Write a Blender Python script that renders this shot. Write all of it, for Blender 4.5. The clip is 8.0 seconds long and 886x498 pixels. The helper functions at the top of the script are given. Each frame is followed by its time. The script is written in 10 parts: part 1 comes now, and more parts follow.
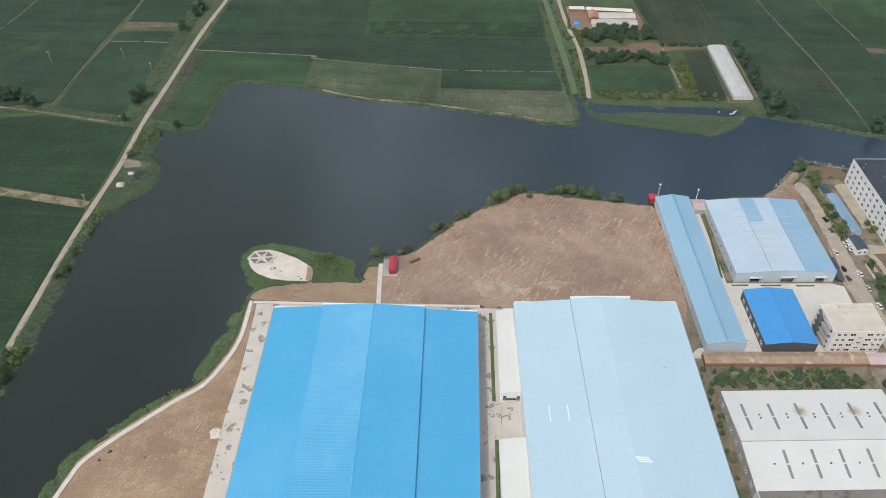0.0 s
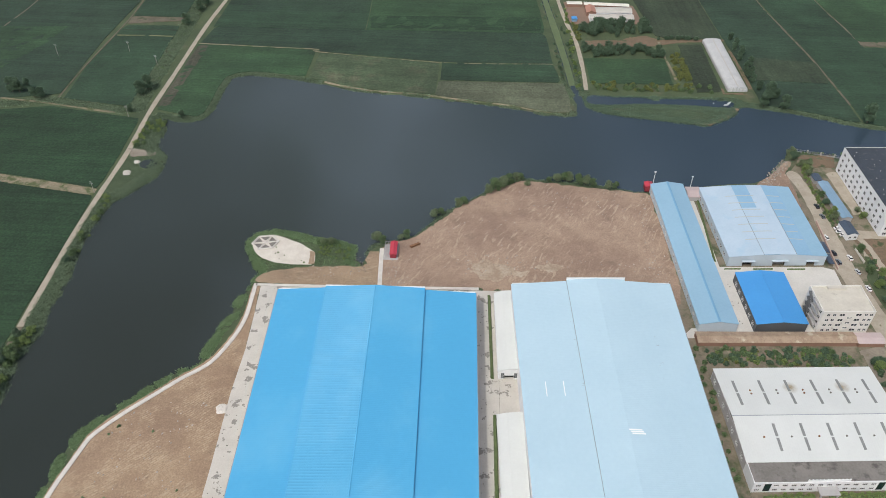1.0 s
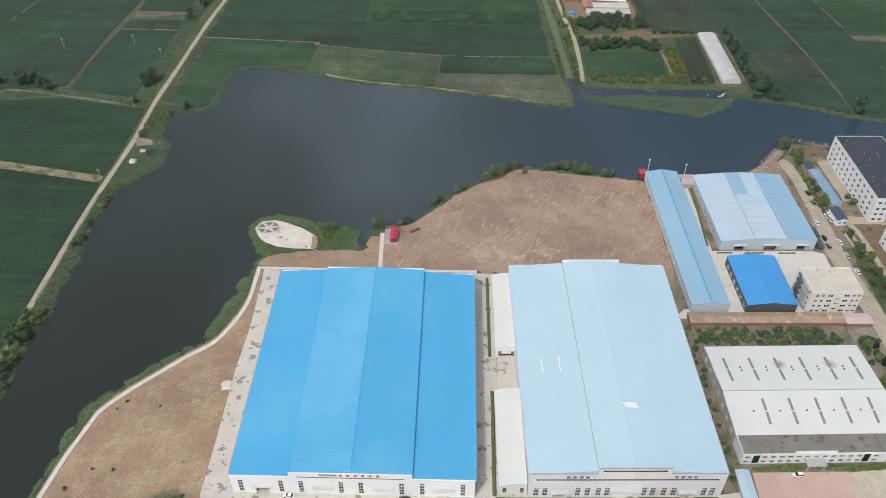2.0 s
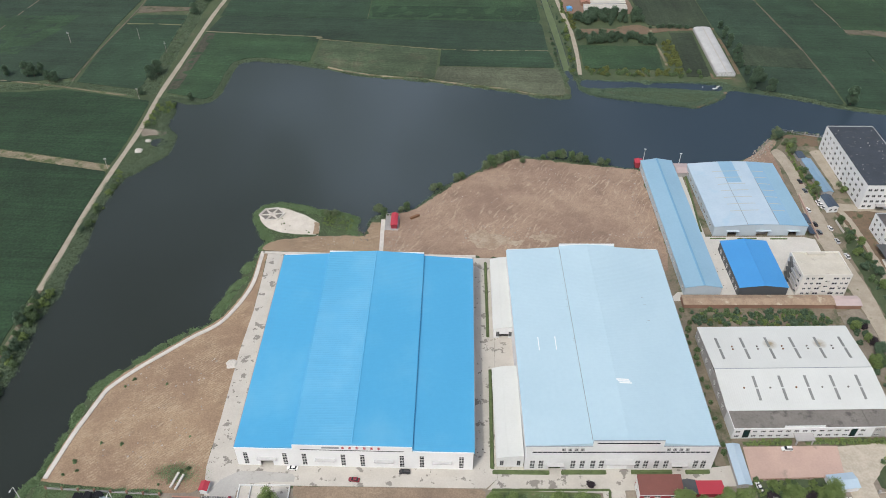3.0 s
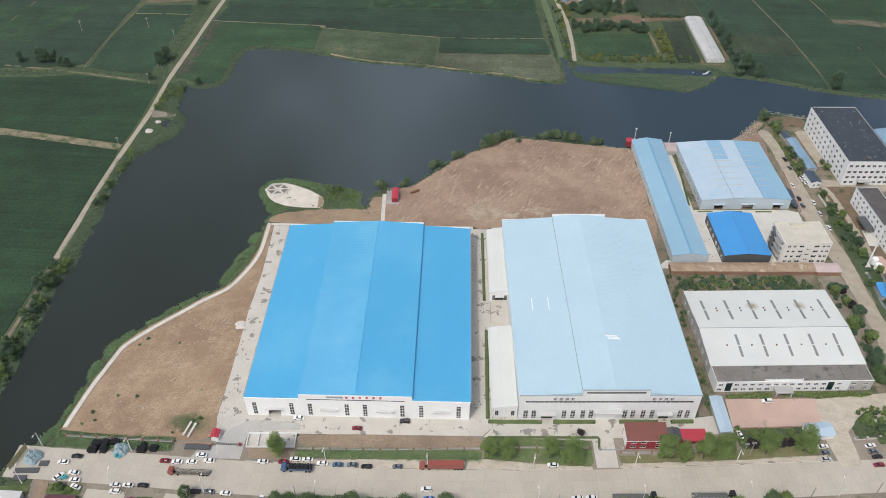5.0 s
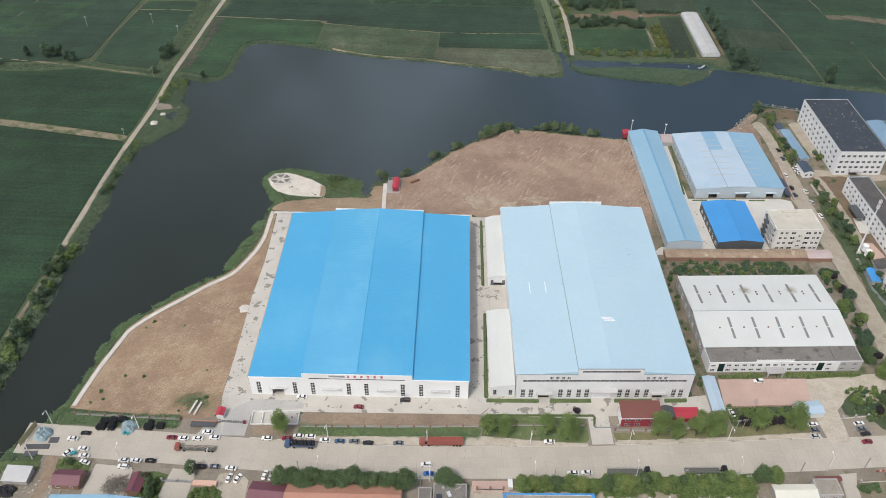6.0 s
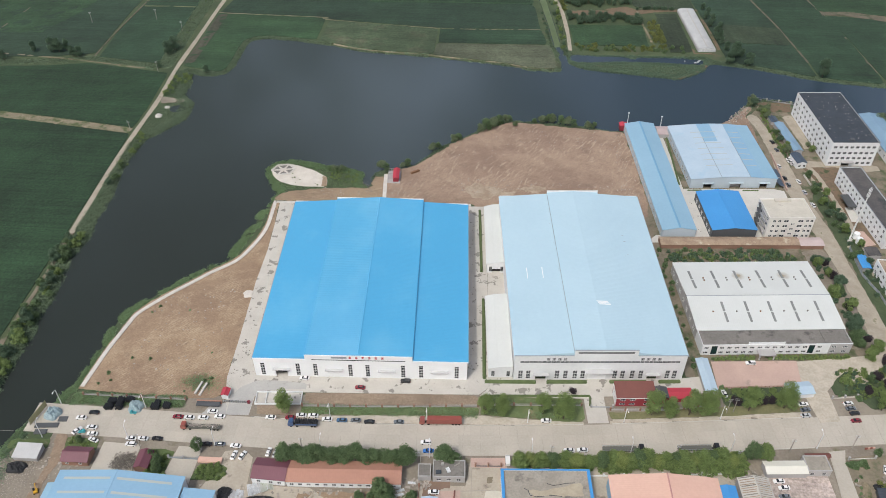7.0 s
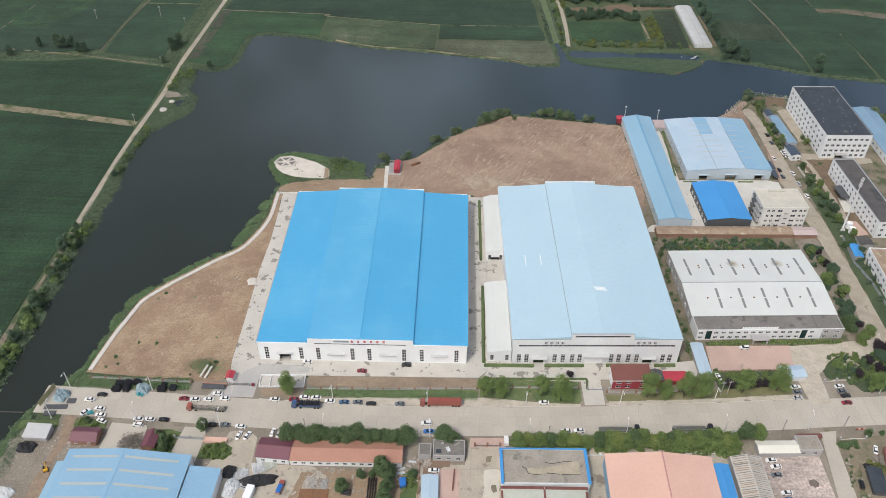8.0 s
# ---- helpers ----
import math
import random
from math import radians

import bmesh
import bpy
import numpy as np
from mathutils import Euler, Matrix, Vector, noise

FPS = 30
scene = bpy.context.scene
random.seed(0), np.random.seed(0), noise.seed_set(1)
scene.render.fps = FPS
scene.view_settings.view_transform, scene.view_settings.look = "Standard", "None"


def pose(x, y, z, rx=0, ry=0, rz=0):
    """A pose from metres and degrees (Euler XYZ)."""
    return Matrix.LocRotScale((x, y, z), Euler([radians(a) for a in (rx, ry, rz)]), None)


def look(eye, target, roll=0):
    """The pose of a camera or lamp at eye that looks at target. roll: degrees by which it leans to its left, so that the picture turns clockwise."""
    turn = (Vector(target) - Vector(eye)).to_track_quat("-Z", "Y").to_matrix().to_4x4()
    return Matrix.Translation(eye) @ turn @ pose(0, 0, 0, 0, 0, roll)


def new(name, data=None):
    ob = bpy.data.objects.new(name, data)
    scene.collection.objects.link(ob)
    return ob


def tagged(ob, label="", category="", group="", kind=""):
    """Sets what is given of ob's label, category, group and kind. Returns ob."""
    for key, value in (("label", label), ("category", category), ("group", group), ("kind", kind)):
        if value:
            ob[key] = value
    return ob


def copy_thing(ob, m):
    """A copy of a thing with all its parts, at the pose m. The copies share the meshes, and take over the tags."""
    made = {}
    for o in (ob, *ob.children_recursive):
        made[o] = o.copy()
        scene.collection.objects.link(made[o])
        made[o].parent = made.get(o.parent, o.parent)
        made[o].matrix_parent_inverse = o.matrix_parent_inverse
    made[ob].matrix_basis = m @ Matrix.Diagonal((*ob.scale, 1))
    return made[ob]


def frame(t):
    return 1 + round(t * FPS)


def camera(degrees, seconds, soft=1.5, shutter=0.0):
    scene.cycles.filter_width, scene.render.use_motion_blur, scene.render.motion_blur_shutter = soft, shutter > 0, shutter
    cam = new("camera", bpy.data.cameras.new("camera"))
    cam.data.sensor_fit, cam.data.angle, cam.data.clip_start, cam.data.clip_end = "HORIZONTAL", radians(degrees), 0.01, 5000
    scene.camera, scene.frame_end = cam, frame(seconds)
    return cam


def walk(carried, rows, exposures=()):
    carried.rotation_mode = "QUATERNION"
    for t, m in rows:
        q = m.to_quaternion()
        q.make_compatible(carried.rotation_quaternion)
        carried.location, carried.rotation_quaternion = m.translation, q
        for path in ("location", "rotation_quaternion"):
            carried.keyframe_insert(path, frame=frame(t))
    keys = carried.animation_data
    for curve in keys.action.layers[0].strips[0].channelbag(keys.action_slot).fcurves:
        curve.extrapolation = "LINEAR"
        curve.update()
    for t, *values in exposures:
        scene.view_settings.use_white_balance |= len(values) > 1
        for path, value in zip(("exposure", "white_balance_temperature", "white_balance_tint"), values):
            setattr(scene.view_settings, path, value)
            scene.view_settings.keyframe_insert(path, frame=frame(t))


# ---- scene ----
# ------------------------------------------------ camera and flight
cam = camera(58.49, 8.0, soft=0.9)
ROWS = [
    (0.0, 85.51, -142.34, 282.00, 48.589, -0.364, 1.807),
    (0.5, 85.96, -149.30, 281.53, 48.688, -0.358, 1.815),
    (1.0, 86.29, -156.16, 281.31, 48.788, -0.353, 1.822),
    (1.5, 86.83, -163.32, 280.90, 48.888, -0.347, 1.829),
    (3.0, 88.27, -183.77, 279.90, 49.186, -0.330, 1.851),
    (3.5, 88.72, -190.68, 279.36, 49.286, -0.324, 1.858),
    (4.0, 89.28, -197.33, 278.93, 49.385, -0.318, 1.866),
    (4.5, 89.74, -204.06, 278.47, 49.485, -0.313, 1.873),
    (6.0, 90.93, -222.88, 277.27, 49.784, -0.295, 1.895),
    (6.5, 91.36, -229.15, 277.02, 49.883, -0.289, 1.903),
    (7.0, 91.72, -234.84, 276.67, 49.983, -0.283, 1.910),
    (7.5, 91.97, -240.65, 276.35, 50.083, -0.278, 1.918),
    (8.0, 92.17, -245.81, 276.07, 50.182, -0.272, 1.925),
]
walk(cam, [(t, pose(x, y, z, rx, ry, rz)) for t, x, y, z, rx, ry, rz in ROWS], [(0.0, -0.2), (8.0, -0.2)])

# ------------------------------------------------ sky and sun
SUN_UP, SUN_FROM = 56.0, 213.0          # elevation; compass bearing the light comes from (0 = +y, clockwise)
world = bpy.data.worlds.new("sky")
scene.world = world
world.use_nodes = True
wn = world.node_tree.nodes
sky = wn.new("ShaderNodeTexSky")
sky.sky_type, sky.sun_disc = "NISHITA", False
sky.sun_elevation, sky.sun_rotation = radians(SUN_UP), radians(SUN_FROM)
sky.air_density, sky.dust_density, sky.ozone_density = 1.0, 4.0, 1.0
# broken fair-weather cloud over the whole sky
cloud = wn.new("ShaderNodeTexNoise")
cloud.noise_dimensions = "4D"
for k, q in (("W", 2.8), ("Scale", 4.0), ("Detail", 4.0), ("Roughness", 0.55)):
    cloud.inputs[k].default_value = q
cover = wn.new("ShaderNodeMapRange")
for k, q in zip(("From Min", "From Max", "To Min", "To Max"), (0.48, 0.66, 0.66, 4.2)):
    cover.inputs[k].default_value = q
lit = wn.new("ShaderNodeVectorMath")
lit.operation = "SCALE"
world.node_tree.links.new(cloud.outputs[0], cover.inputs["Value"])
pale = wn.new("ShaderNodeHueSaturation")
pale.inputs["Saturation"].default_value = 0.72
world.node_tree.links.new(sky.outputs[0], pale.inputs["Color"])
world.node_tree.links.new(pale.outputs[0], lit.inputs[0])
world.node_tree.links.new(cover.outputs[0], lit.inputs["Scale"])
world.node_tree.links.new(lit.outputs[0], wn["Background"].inputs[0])
wn["Background"].inputs[1].default_value = 0.117
sun = new("sun", bpy.data.lights.new("sun", "SUN"))
sun.data.energy, sun.data.angle, sun.data.color = 1.9, radians(5.0), (1.0, 0.985, 0.93)
_b, _e = radians(SUN_FROM), radians(SUN_UP)
sun.matrix_world = look((0, 0, 500), Vector((0, 0, 500)) - Vector((math.sin(_b) * math.cos(_e), math.cos(_b) * math.cos(_e), math.sin(_e))))
# ------------------------------------------------ materials
def mat(name, color, color2=None, rough=0.8, metal=0.0, scale=0.3, fine=3.0, amount=0.5, bump=0.0, island=0.0, coat=0.0, objrand=0.0, stain=None, stain_at=(0.58, 0.66), stain_scale=0.08, thin=0.0):
    """A surface with mottling at two sizes, small relief and, if given, stains with a shape of their own (on the blue
    roofs, painted sheen).
    """
    m = bpy.data.materials.new(name)
    m.use_nodes = True
    n, l = m.node_tree.nodes, m.node_tree.links
    p = n["Principled BSDF"]
    p.inputs["Roughness"].default_value = rough
    p.inputs["Metallic"].default_value = metal
    p.inputs["Coat Weight"].default_value = coat
    color2 = color2 or tuple(c * 0.8 for c in color)
    geo = n.new("ShaderNodeNewGeometry")
    big = n.new("ShaderNodeTexNoise")
    big.inputs["Scale"].default_value, big.inputs["Detail"].default_value = scale, 6
    small = n.new("ShaderNodeTexNoise")
    small.inputs["Scale"].default_value, small.inputs["Detail"].default_value = fine, 4
    for t in (big, small):
        l.new(geo.outputs["Position"], t.inputs["Vector"])
    add = n.new("ShaderNodeMath")
    add.operation = "MULTIPLY_ADD"
    l.new(small.outputs[0], add.inputs[0])
    add.inputs[1].default_value = 0.6
    l.new(big.outputs[0], add.inputs[2])
    ramp = n.new("ShaderNodeMapRange")
    ramp.inputs["From Min"].default_value, ramp.inputs["From Max"].default_value = 0.8 - 0.35 / max(amount, 0.05) * 0.5, 0.8 + 0.35 / max(amount, 0.05) * 0.5
    l.new(add.outputs[0], ramp.inputs["Value"])
    mix = n.new("ShaderNodeMix")
    mix.data_type = "RGBA"
    l.new(ramp.outputs[0], mix.inputs["Factor"])
    mix.inputs["A"].default_value, mix.inputs["B"].default_value = (*color2, 1), (*color, 1)
    out = mix.outputs["Result"]
    if stain:
        sn = n.new("ShaderNodeTexNoise")
        sn.inputs["Scale"].default_value, sn.inputs["Detail"].default_value, sn.inputs["Roughness"].default_value = stain_scale, 8, 0.62
        l.new(geo.outputs["Position"], sn.inputs["Vector"])
        sr = n.new("ShaderNodeMapRange")
        sr.inputs["From Min"].default_value, sr.inputs["From Max"].default_value = stain_at
        l.new(sn.outputs[0], sr.inputs["Value"])
        sm = n.new("ShaderNodeMix")
        sm.data_type = "RGBA"
        l.new(sr.outputs[0], sm.inputs["Factor"])
        l.new(out, sm.inputs["A"])
        sm.inputs["B"].default_value = (*stain, 1)
        out = sm.outputs["Result"]
    if island or objrand:
        src = geo.outputs["Random Per Island"] if island else n.new("ShaderNodeObjectInfo").outputs["Random"]
        hv = n.new("ShaderNodeHueSaturation")
        vr = n.new("ShaderNodeMapRange")
        k = island or objrand
        vr.inputs["To Min"].default_value, vr.inputs["To Max"].default_value = 1 - k, 1 + k
        l.new(src, vr.inputs["Value"])
        l.new(vr.outputs[0], hv.inputs["Value"])
        l.new(out, hv.inputs["Color"])
        out = hv.outputs[0]
    l.new(out, p.inputs["Base Color"])
    if thin:
        tr = n.new("ShaderNodeBsdfTranslucent")
        l.new(out, tr.inputs["Color"])
        ms = n.new("ShaderNodeMixShader")
        ms.inputs["Fac"].default_value = thin
        l.new(p.outputs[0], ms.inputs[1])
        l.new(tr.outputs[0], ms.inputs[2])
        l.new(ms.outputs[0], n["Material Output"].inputs["Surface"])
    if bump:
        b = n.new("ShaderNodeBump")
        b.inputs["Strength"].default_value, b.inputs["Distance"].default_value = 0.6, bump
        l.new(small.outputs[0], b.inputs["Height"])
        l.new(b.outputs[0], p.inputs["Normal"])
    return m


def crop_mat(name, color, color2, heading, row=2.0, depth=0.15, along=0.01, patch=None, band=0.14, patch_at=(0.52, 0.74), patch_scale=0.045, fine=0.45):
    """Crops in drills: stripes along a heading, broken up by patchy growth."""
    m = mat(name, color, color2, rough=0.9, scale=0.02, fine=fine, amount=1.3, bump=0.5, stain=patch or tuple(c * 0.72 for c in color2), stain_at=patch_at, stain_scale=patch_scale if patch else 0.012)
    n, l = m.node_tree.nodes, m.node_tree.links
    p = n["Principled BSDF"]
    src = p.inputs["Base Color"].links[0].from_socket
    geo = n.new("ShaderNodeNewGeometry")
    mp = n.new("ShaderNodeMapping")
    mp.inputs["Rotation"].default_value = (0, 0, radians(heading))
    l.new(geo.outputs["Position"], mp.inputs["Vector"])
    sc = n.new("ShaderNodeVectorMath")
    sc.operation = "MULTIPLY"
    sc.inputs[1].default_value = (along, 1.0 / row, 0)
    l.new(mp.outputs[0], sc.inputs[0])
    nz = n.new("ShaderNodeTexNoise")
    nz.inputs["Scale"].default_value, nz.inputs["Detail"].default_value = 1.0, 3
    l.new(sc.outputs[0], nz.inputs["Vector"])
    mr = n.new("ShaderNodeMapRange")
    mr.inputs["From Min"].default_value, mr.inputs["From Max"].default_value = 0.3, 0.7
    mr.inputs["To Min"].default_value, mr.inputs["To Max"].default_value = 1 - depth, 1 + depth
    l.new(nz.outputs[0], mr.inputs["Value"])
    # wider bands where the sowing or the mowing differed
    s2 = n.new("ShaderNodeVectorMath")
    s2.operation = "MULTIPLY"
    s2.inputs[1].default_value = (0.004, 1.0 / (row * 6.5), 0)
    l.new(mp.outputs[0], s2.inputs[0])
    n2 = n.new("ShaderNodeTexNoise")
    n2.inputs["Scale"].default_value, n2.inputs["Detail"].default_value = 1.0, 2
    l.new(s2.outputs[0], n2.inputs["Vector"])
    m2 = n.new("ShaderNodeMapRange")
    m2.inputs["From Min"].default_value, m2.inputs["From Max"].default_value = 0.3, 0.7
    m2.inputs["To Min"].default_value, m2.inputs["To Max"].default_value = 1 - band, 1 + band
    l.new(n2.outputs[0], m2.inputs["Value"])
    value = mr.outputs[0]
    factors = [m2.outputs[0]]
    # uneven stands: broad swells of growth and a leafy grain
    for scale, detail, amount in ((0.011, 5, 0.26), (0.06, 6, 0.2), (0.9, 4, 0.3)):
        t = n.new("ShaderNodeTexNoise")
        t.inputs["Scale"].default_value, t.inputs["Detail"].default_value, t.inputs["Roughness"].default_value = scale, detail, 0.62
        l.new(geo.outputs["Position"], t.inputs["Vector"])
        r = n.new("ShaderNodeMapRange")
        for k, q in zip(("From Min", "From Max", "To Min", "To Max"), (0.3, 0.7, 1 - amount, 1 + amount)):
            r.inputs[k].default_value = q
        l.new(t.outputs[0], r.inputs["Value"])
        factors.append(r.outputs[0])
    for q in factors:
        mm = n.new("ShaderNodeMath")
        mm.operation = "MULTIPLY"
        l.new(value, mm.inputs[0])
        l.new(q, mm.inputs[1])
        value = mm.outputs[0]
    hv = n.new("ShaderNodeHueSaturation")
    l.new(value, hv.inputs["Value"])
    l.new(src, hv.inputs["Color"])
    l.new(hv.outputs[0], p.inputs["Base Color"])
    return m


M = {}
M["earth"] = mat("earth_with_weeds", (0.075, 0.102, 0.048), (0.05, 0.072, 0.035), 0.95, scale=0.06, fine=0.9, amount=1.0, bump=0.2, stain=(0.13, 0.115, 0.075), stain_at=(0.58, 0.72), stain_scale=0.04)
M["redsoil"] = mat("reddish_bare_soil", (0.20, 0.135, 0.09), (0.13, 0.10, 0.065), 0.95, scale=0.15, fine=1, amount=1.0, stain=(0.06, 0.08, 0.035), stain_at=(0.55, 0.65), stain_scale=0.15)
M["stubble"] = mat("tan_stubble", (0.15, 0.125, 0.09), (0.105, 0.092, 0.064), 0.95, scale=0.15, fine=1, amount=0.9, stain=(0.06, 0.075, 0.038), stain_at=(0.54, 0.64), stain_scale=0.12)
def soil_mat(name, color, color2, pale, dark, heading=0.0, pale_at=(0.56, 0.64), pale_mix=0.6, dark_mix=0.5, dashes=0.0):
    """Bare soil: broad mottling, pale dried scrapes along a heading, dark damp blots and, if given, rows of pale dashes left by tracked machines."""
    m = bpy.data.materials.new(name)
    m.use_nodes = True
    n, l = m.node_tree.nodes, m.node_tree.links
    p = n["Principled BSDF"]
    p.inputs["Roughness"].default_value = 0.95
    pos = n.new("ShaderNodeNewGeometry").outputs["Position"]

    def noise(scale, detail, rough, vector=pos):
        t = n.new("ShaderNodeTexNoise")
        t.inputs["Scale"].default_value, t.inputs["Detail"].default_value, t.inputs["Roughness"].default_value = scale, detail, rough
        l.new(vector, t.inputs["Vector"])
        return t.outputs[0]

    def ramp(value, lo, hi, a=0.0, b=1.0):
        r = n.new("ShaderNodeMapRange")
        for k, q in zip(("From Min", "From Max", "To Min", "To Max"), (lo, hi, a, b)):
            r.inputs[k].default_value = q
        l.new(value, r.inputs["Value"])
        return r.outputs[0]

    def times(a, b):
        t = n.new("ShaderNodeMath")
        t.operation = "MULTIPLY"
        l.new(a, t.inputs[0])
        if isinstance(b, float):
            t.inputs[1].default_value = b
        else:
            l.new(b, t.inputs[1])
        return t.outputs[0]

    def blend(fac, a, b):
        x = n.new("ShaderNodeMix")
        x.data_type = "RGBA"
        l.new(fac, x.inputs["Factor"])
        for k, q in (("A", a), ("B", b)):
            if isinstance(q, tuple):
                x.inputs[k].default_value = (*q, 1)
            else:
                l.new(q, x.inputs[k])
        return x.outputs["Result"]

    bend = n.new("ShaderNodeTexNoise")
    bend.inputs["Scale"].default_value = 0.035
    l.new(pos, bend.inputs["Vector"])
    warp = n.new("ShaderNodeVectorMath")
    warp.operation = "MULTIPLY_ADD"
    l.new(bend.outputs["Color"], warp.inputs[0])
    warp.inputs[1].default_value = (11, 11, 0)
    l.new(pos, warp.inputs[2])
    turn = n.new("ShaderNodeMapping")
    turn.inputs["Rotation"].default_value = (0, 0, radians(-heading))
    l.new(warp.outputs[0], turn.inputs["Vector"])
    flat = n.new("ShaderNodeVectorMath")
    flat.operation = "MULTIPLY"
    flat.inputs[1].default_value = (0.22, 1.0, 1.0)
    l.new(turn.outputs[0], flat.inputs[0])
    out = blend(ramp(noise(0.03, 9, 0.72), 0.41, 0.59), color2, color)
    out = blend(times(ramp(noise(0.11, 9, 0.72), 0.55, 0.72), dark_mix), out, dark)
    scrape = times(ramp(noise(0.55, 5, 0.6, flat.outputs[0]), *pale_at), ramp(noise(0.028, 5, 0.6), 0.42, 0.62, 0.12, 1.0))
    out = blend(times(scrape, pale_mix), out, pale)
    if dashes:
        bk = n.new("ShaderNodeTexBrick")
        for k, q in (("Scale", 1.0), ("Brick Width", 2.7), ("Row Height", 1.15), ("Mortar Size", 0.32), ("Mortar Smooth", 0.6)):
            bk.inputs[k].default_value = q
        bk.inputs["Color1"].default_value, bk.inputs["Color2"].default_value, bk.inputs["Mortar"].default_value = (1, 1, 1, 1), (0.25, 0.25, 0.25, 1), (0, 0, 0, 1)
        l.new(turn.outputs[0], bk.inputs["Vector"])
        out = blend(times(times(bk.outputs["Color"], ramp(noise(0.06, 7, 0.7), 0.47, 0.58)), dashes), out, pale)
    hv = n.new("ShaderNodeHueSaturation")
    l.new(ramp(noise(1.4, 4, 0.65), 0.25, 0.75, 0.78, 1.22), hv.inputs["Value"])
    l.new(out, hv.inputs["Color"])
    l.new(hv.outputs[0], p.inputs["Base Color"])
    b = n.new("ShaderNodeBump")
    b.inputs["Strength"].default_value, b.inputs["Distance"].default_value = 0.7, 0.25
    l.new(noise(0.7, 5, 0.6), b.inputs["Height"])
    l.new(b.outputs[0], p.inputs["Normal"])
    return m


M["brown"] = soil_mat("bare_brown_soil", (0.33, 0.238, 0.172), (0.235, 0.162, 0.12), (0.47, 0.375, 0.275), (0.165, 0.118, 0.09), 62, (0.54, 0.66), 0.75, 0.7)
M["ochre"] = soil_mat("dry_ochre_soil", (0.32, 0.235, 0.155), (0.25, 0.18, 0.12), (0.42, 0.345, 0.25), (0.16, 0.125, 0.085), 20, (0.56, 0.68), 0.6, 0.6)
M["bed"] = soil_mat("dark_garden_soil", (0.275, 0.21, 0.15), (0.215, 0.162, 0.117), (0.37, 0.295, 0.21), (0.12, 0.095, 0.07), 0, (0.58, 0.7), 0.6, 0.6)
M["tracked"] = soil_mat("tan_soil_with_machine_tracks", (0.335, 0.24, 0.155), (0.25, 0.172, 0.115), (0.46, 0.37, 0.26), (0.165, 0.12, 0.085), 42, (0.58, 0.70), 0.6, 0.7, 0.55)
M["dust"] = mat("dusty_trodden_earth", (0.278, 0.243, 0.194), (0.198, 0.17, 0.134), 0.95, scale=0.08, fine=0.9, amount=1.0, bump=0.05, stain=(0.14, 0.13, 0.075), stain_at=(0.60, 0.70), stain_scale=0.09)
M["concrete"] = mat("worn_concrete", (0.53, 0.505, 0.455), (0.45, 0.425, 0.38), 0.85, scale=0.12, fine=1.5, amount=0.8, bump=0.01, stain=(0.235, 0.22, 0.195), stain_at=(0.578, 0.60), stain_scale=0.17)
M["cleanconcrete"] = mat("pale_swept_concrete", (0.59, 0.57, 0.525), (0.50, 0.485, 0.445), 0.85, scale=0.1, fine=1.2, amount=0.8)
M["pinksheet"] = mat("faded_pinkish_sheet", (0.50, 0.41, 0.40), (0.42, 0.34, 0.33), 0.7, scale=0.2, fine=1.2)
M["drivegrey"] = mat("smooth_grey_concrete", (0.44, 0.43, 0.405), (0.375, 0.365, 0.345), 0.85, scale=0.08, fine=1.4, amount=0.8, bump=0.01, stain=(0.31, 0.30, 0.28), stain_at=(0.6, 0.7), stain_scale=0.2)
M["road"] = mat("road_concrete", (0.475, 0.437, 0.372), (0.405, 0.368, 0.31), 0.85, scale=0.05, fine=1.2, amount=0.8, bump=0.01, objrand=0.035)
M["joint"] = mat("dark_joint_filler", (0.385, 0.352, 0.302), rough=0.95, scale=0.5)
M["palewall"] = mat("pale_new_concrete", (0.62, 0.59, 0.54), (0.5, 0.47, 0.43), 0.85, scale=0.3, fine=2, amount=0.7)
M["track"] = mat("pale_dirt_track", (0.40, 0.355, 0.285), (0.31, 0.27, 0.21), 0.95, scale=0.2, fine=1.0, amount=0.8, stain=(0.16, 0.155, 0.08), stain_at=(0.64, 0.72), stain_scale=0.2)
M["weedtrack"] = mat("weedy_rutted_track", (0.26, 0.215, 0.15), (0.16, 0.145, 0.09), 0.95, scale=0.15, fine=1.0, amount=1.0, bump=0.1, stain=(0.08, 0.10, 0.04), stain_at=(0.5, 0.6), stain_scale=0.12)
M["reedgreen"] = mat("lush_bank_grass", (0.22, 0.315, 0.16), (0.15, 0.235, 0.115), 0.8, scale=0.2, fine=1, island=0.3, thin=0.42)
M["paneling"] = mat("pale_blue_grey_wall_sheet", (0.47, 0.54, 0.59), (0.41, 0.48, 0.53), 0.6, scale=0.1, fine=1)
M["patchroof"] = mat("patched_beige_grey_roof", (0.355, 0.32, 0.27), (0.275, 0.25, 0.21), 0.95, scale=0.15, fine=1.2, amount=1.1, stain=(0.18, 0.165, 0.145), stain_at=(0.58, 0.66), stain_scale=0.12)
M["palegreen"] = mat("faded_green_white_sheet", (0.50, 0.52, 0.45), (0.42, 0.44, 0.38), 0.7, scale=0.1, fine=1, amount=0.8)
M["creamgrey"] = mat("cream_grey_old_sheet", (0.50, 0.475, 0.43), (0.42, 0.40, 0.355), 0.7, scale=0.2, fine=1.2, amount=0.8)
M["creamwhite"] = mat("cream_white_sheet", (0.70, 0.685, 0.60), (0.62, 0.60, 0.53), 0.6, scale=0.1, fine=1)
M["brownpave"] = crop_mat("brown_block_paving", (0.43, 0.36, 0.32), (0.355, 0.295, 0.26), 3, 1.2, 0.16, 0.06, (0.30, 0.25, 0.225))
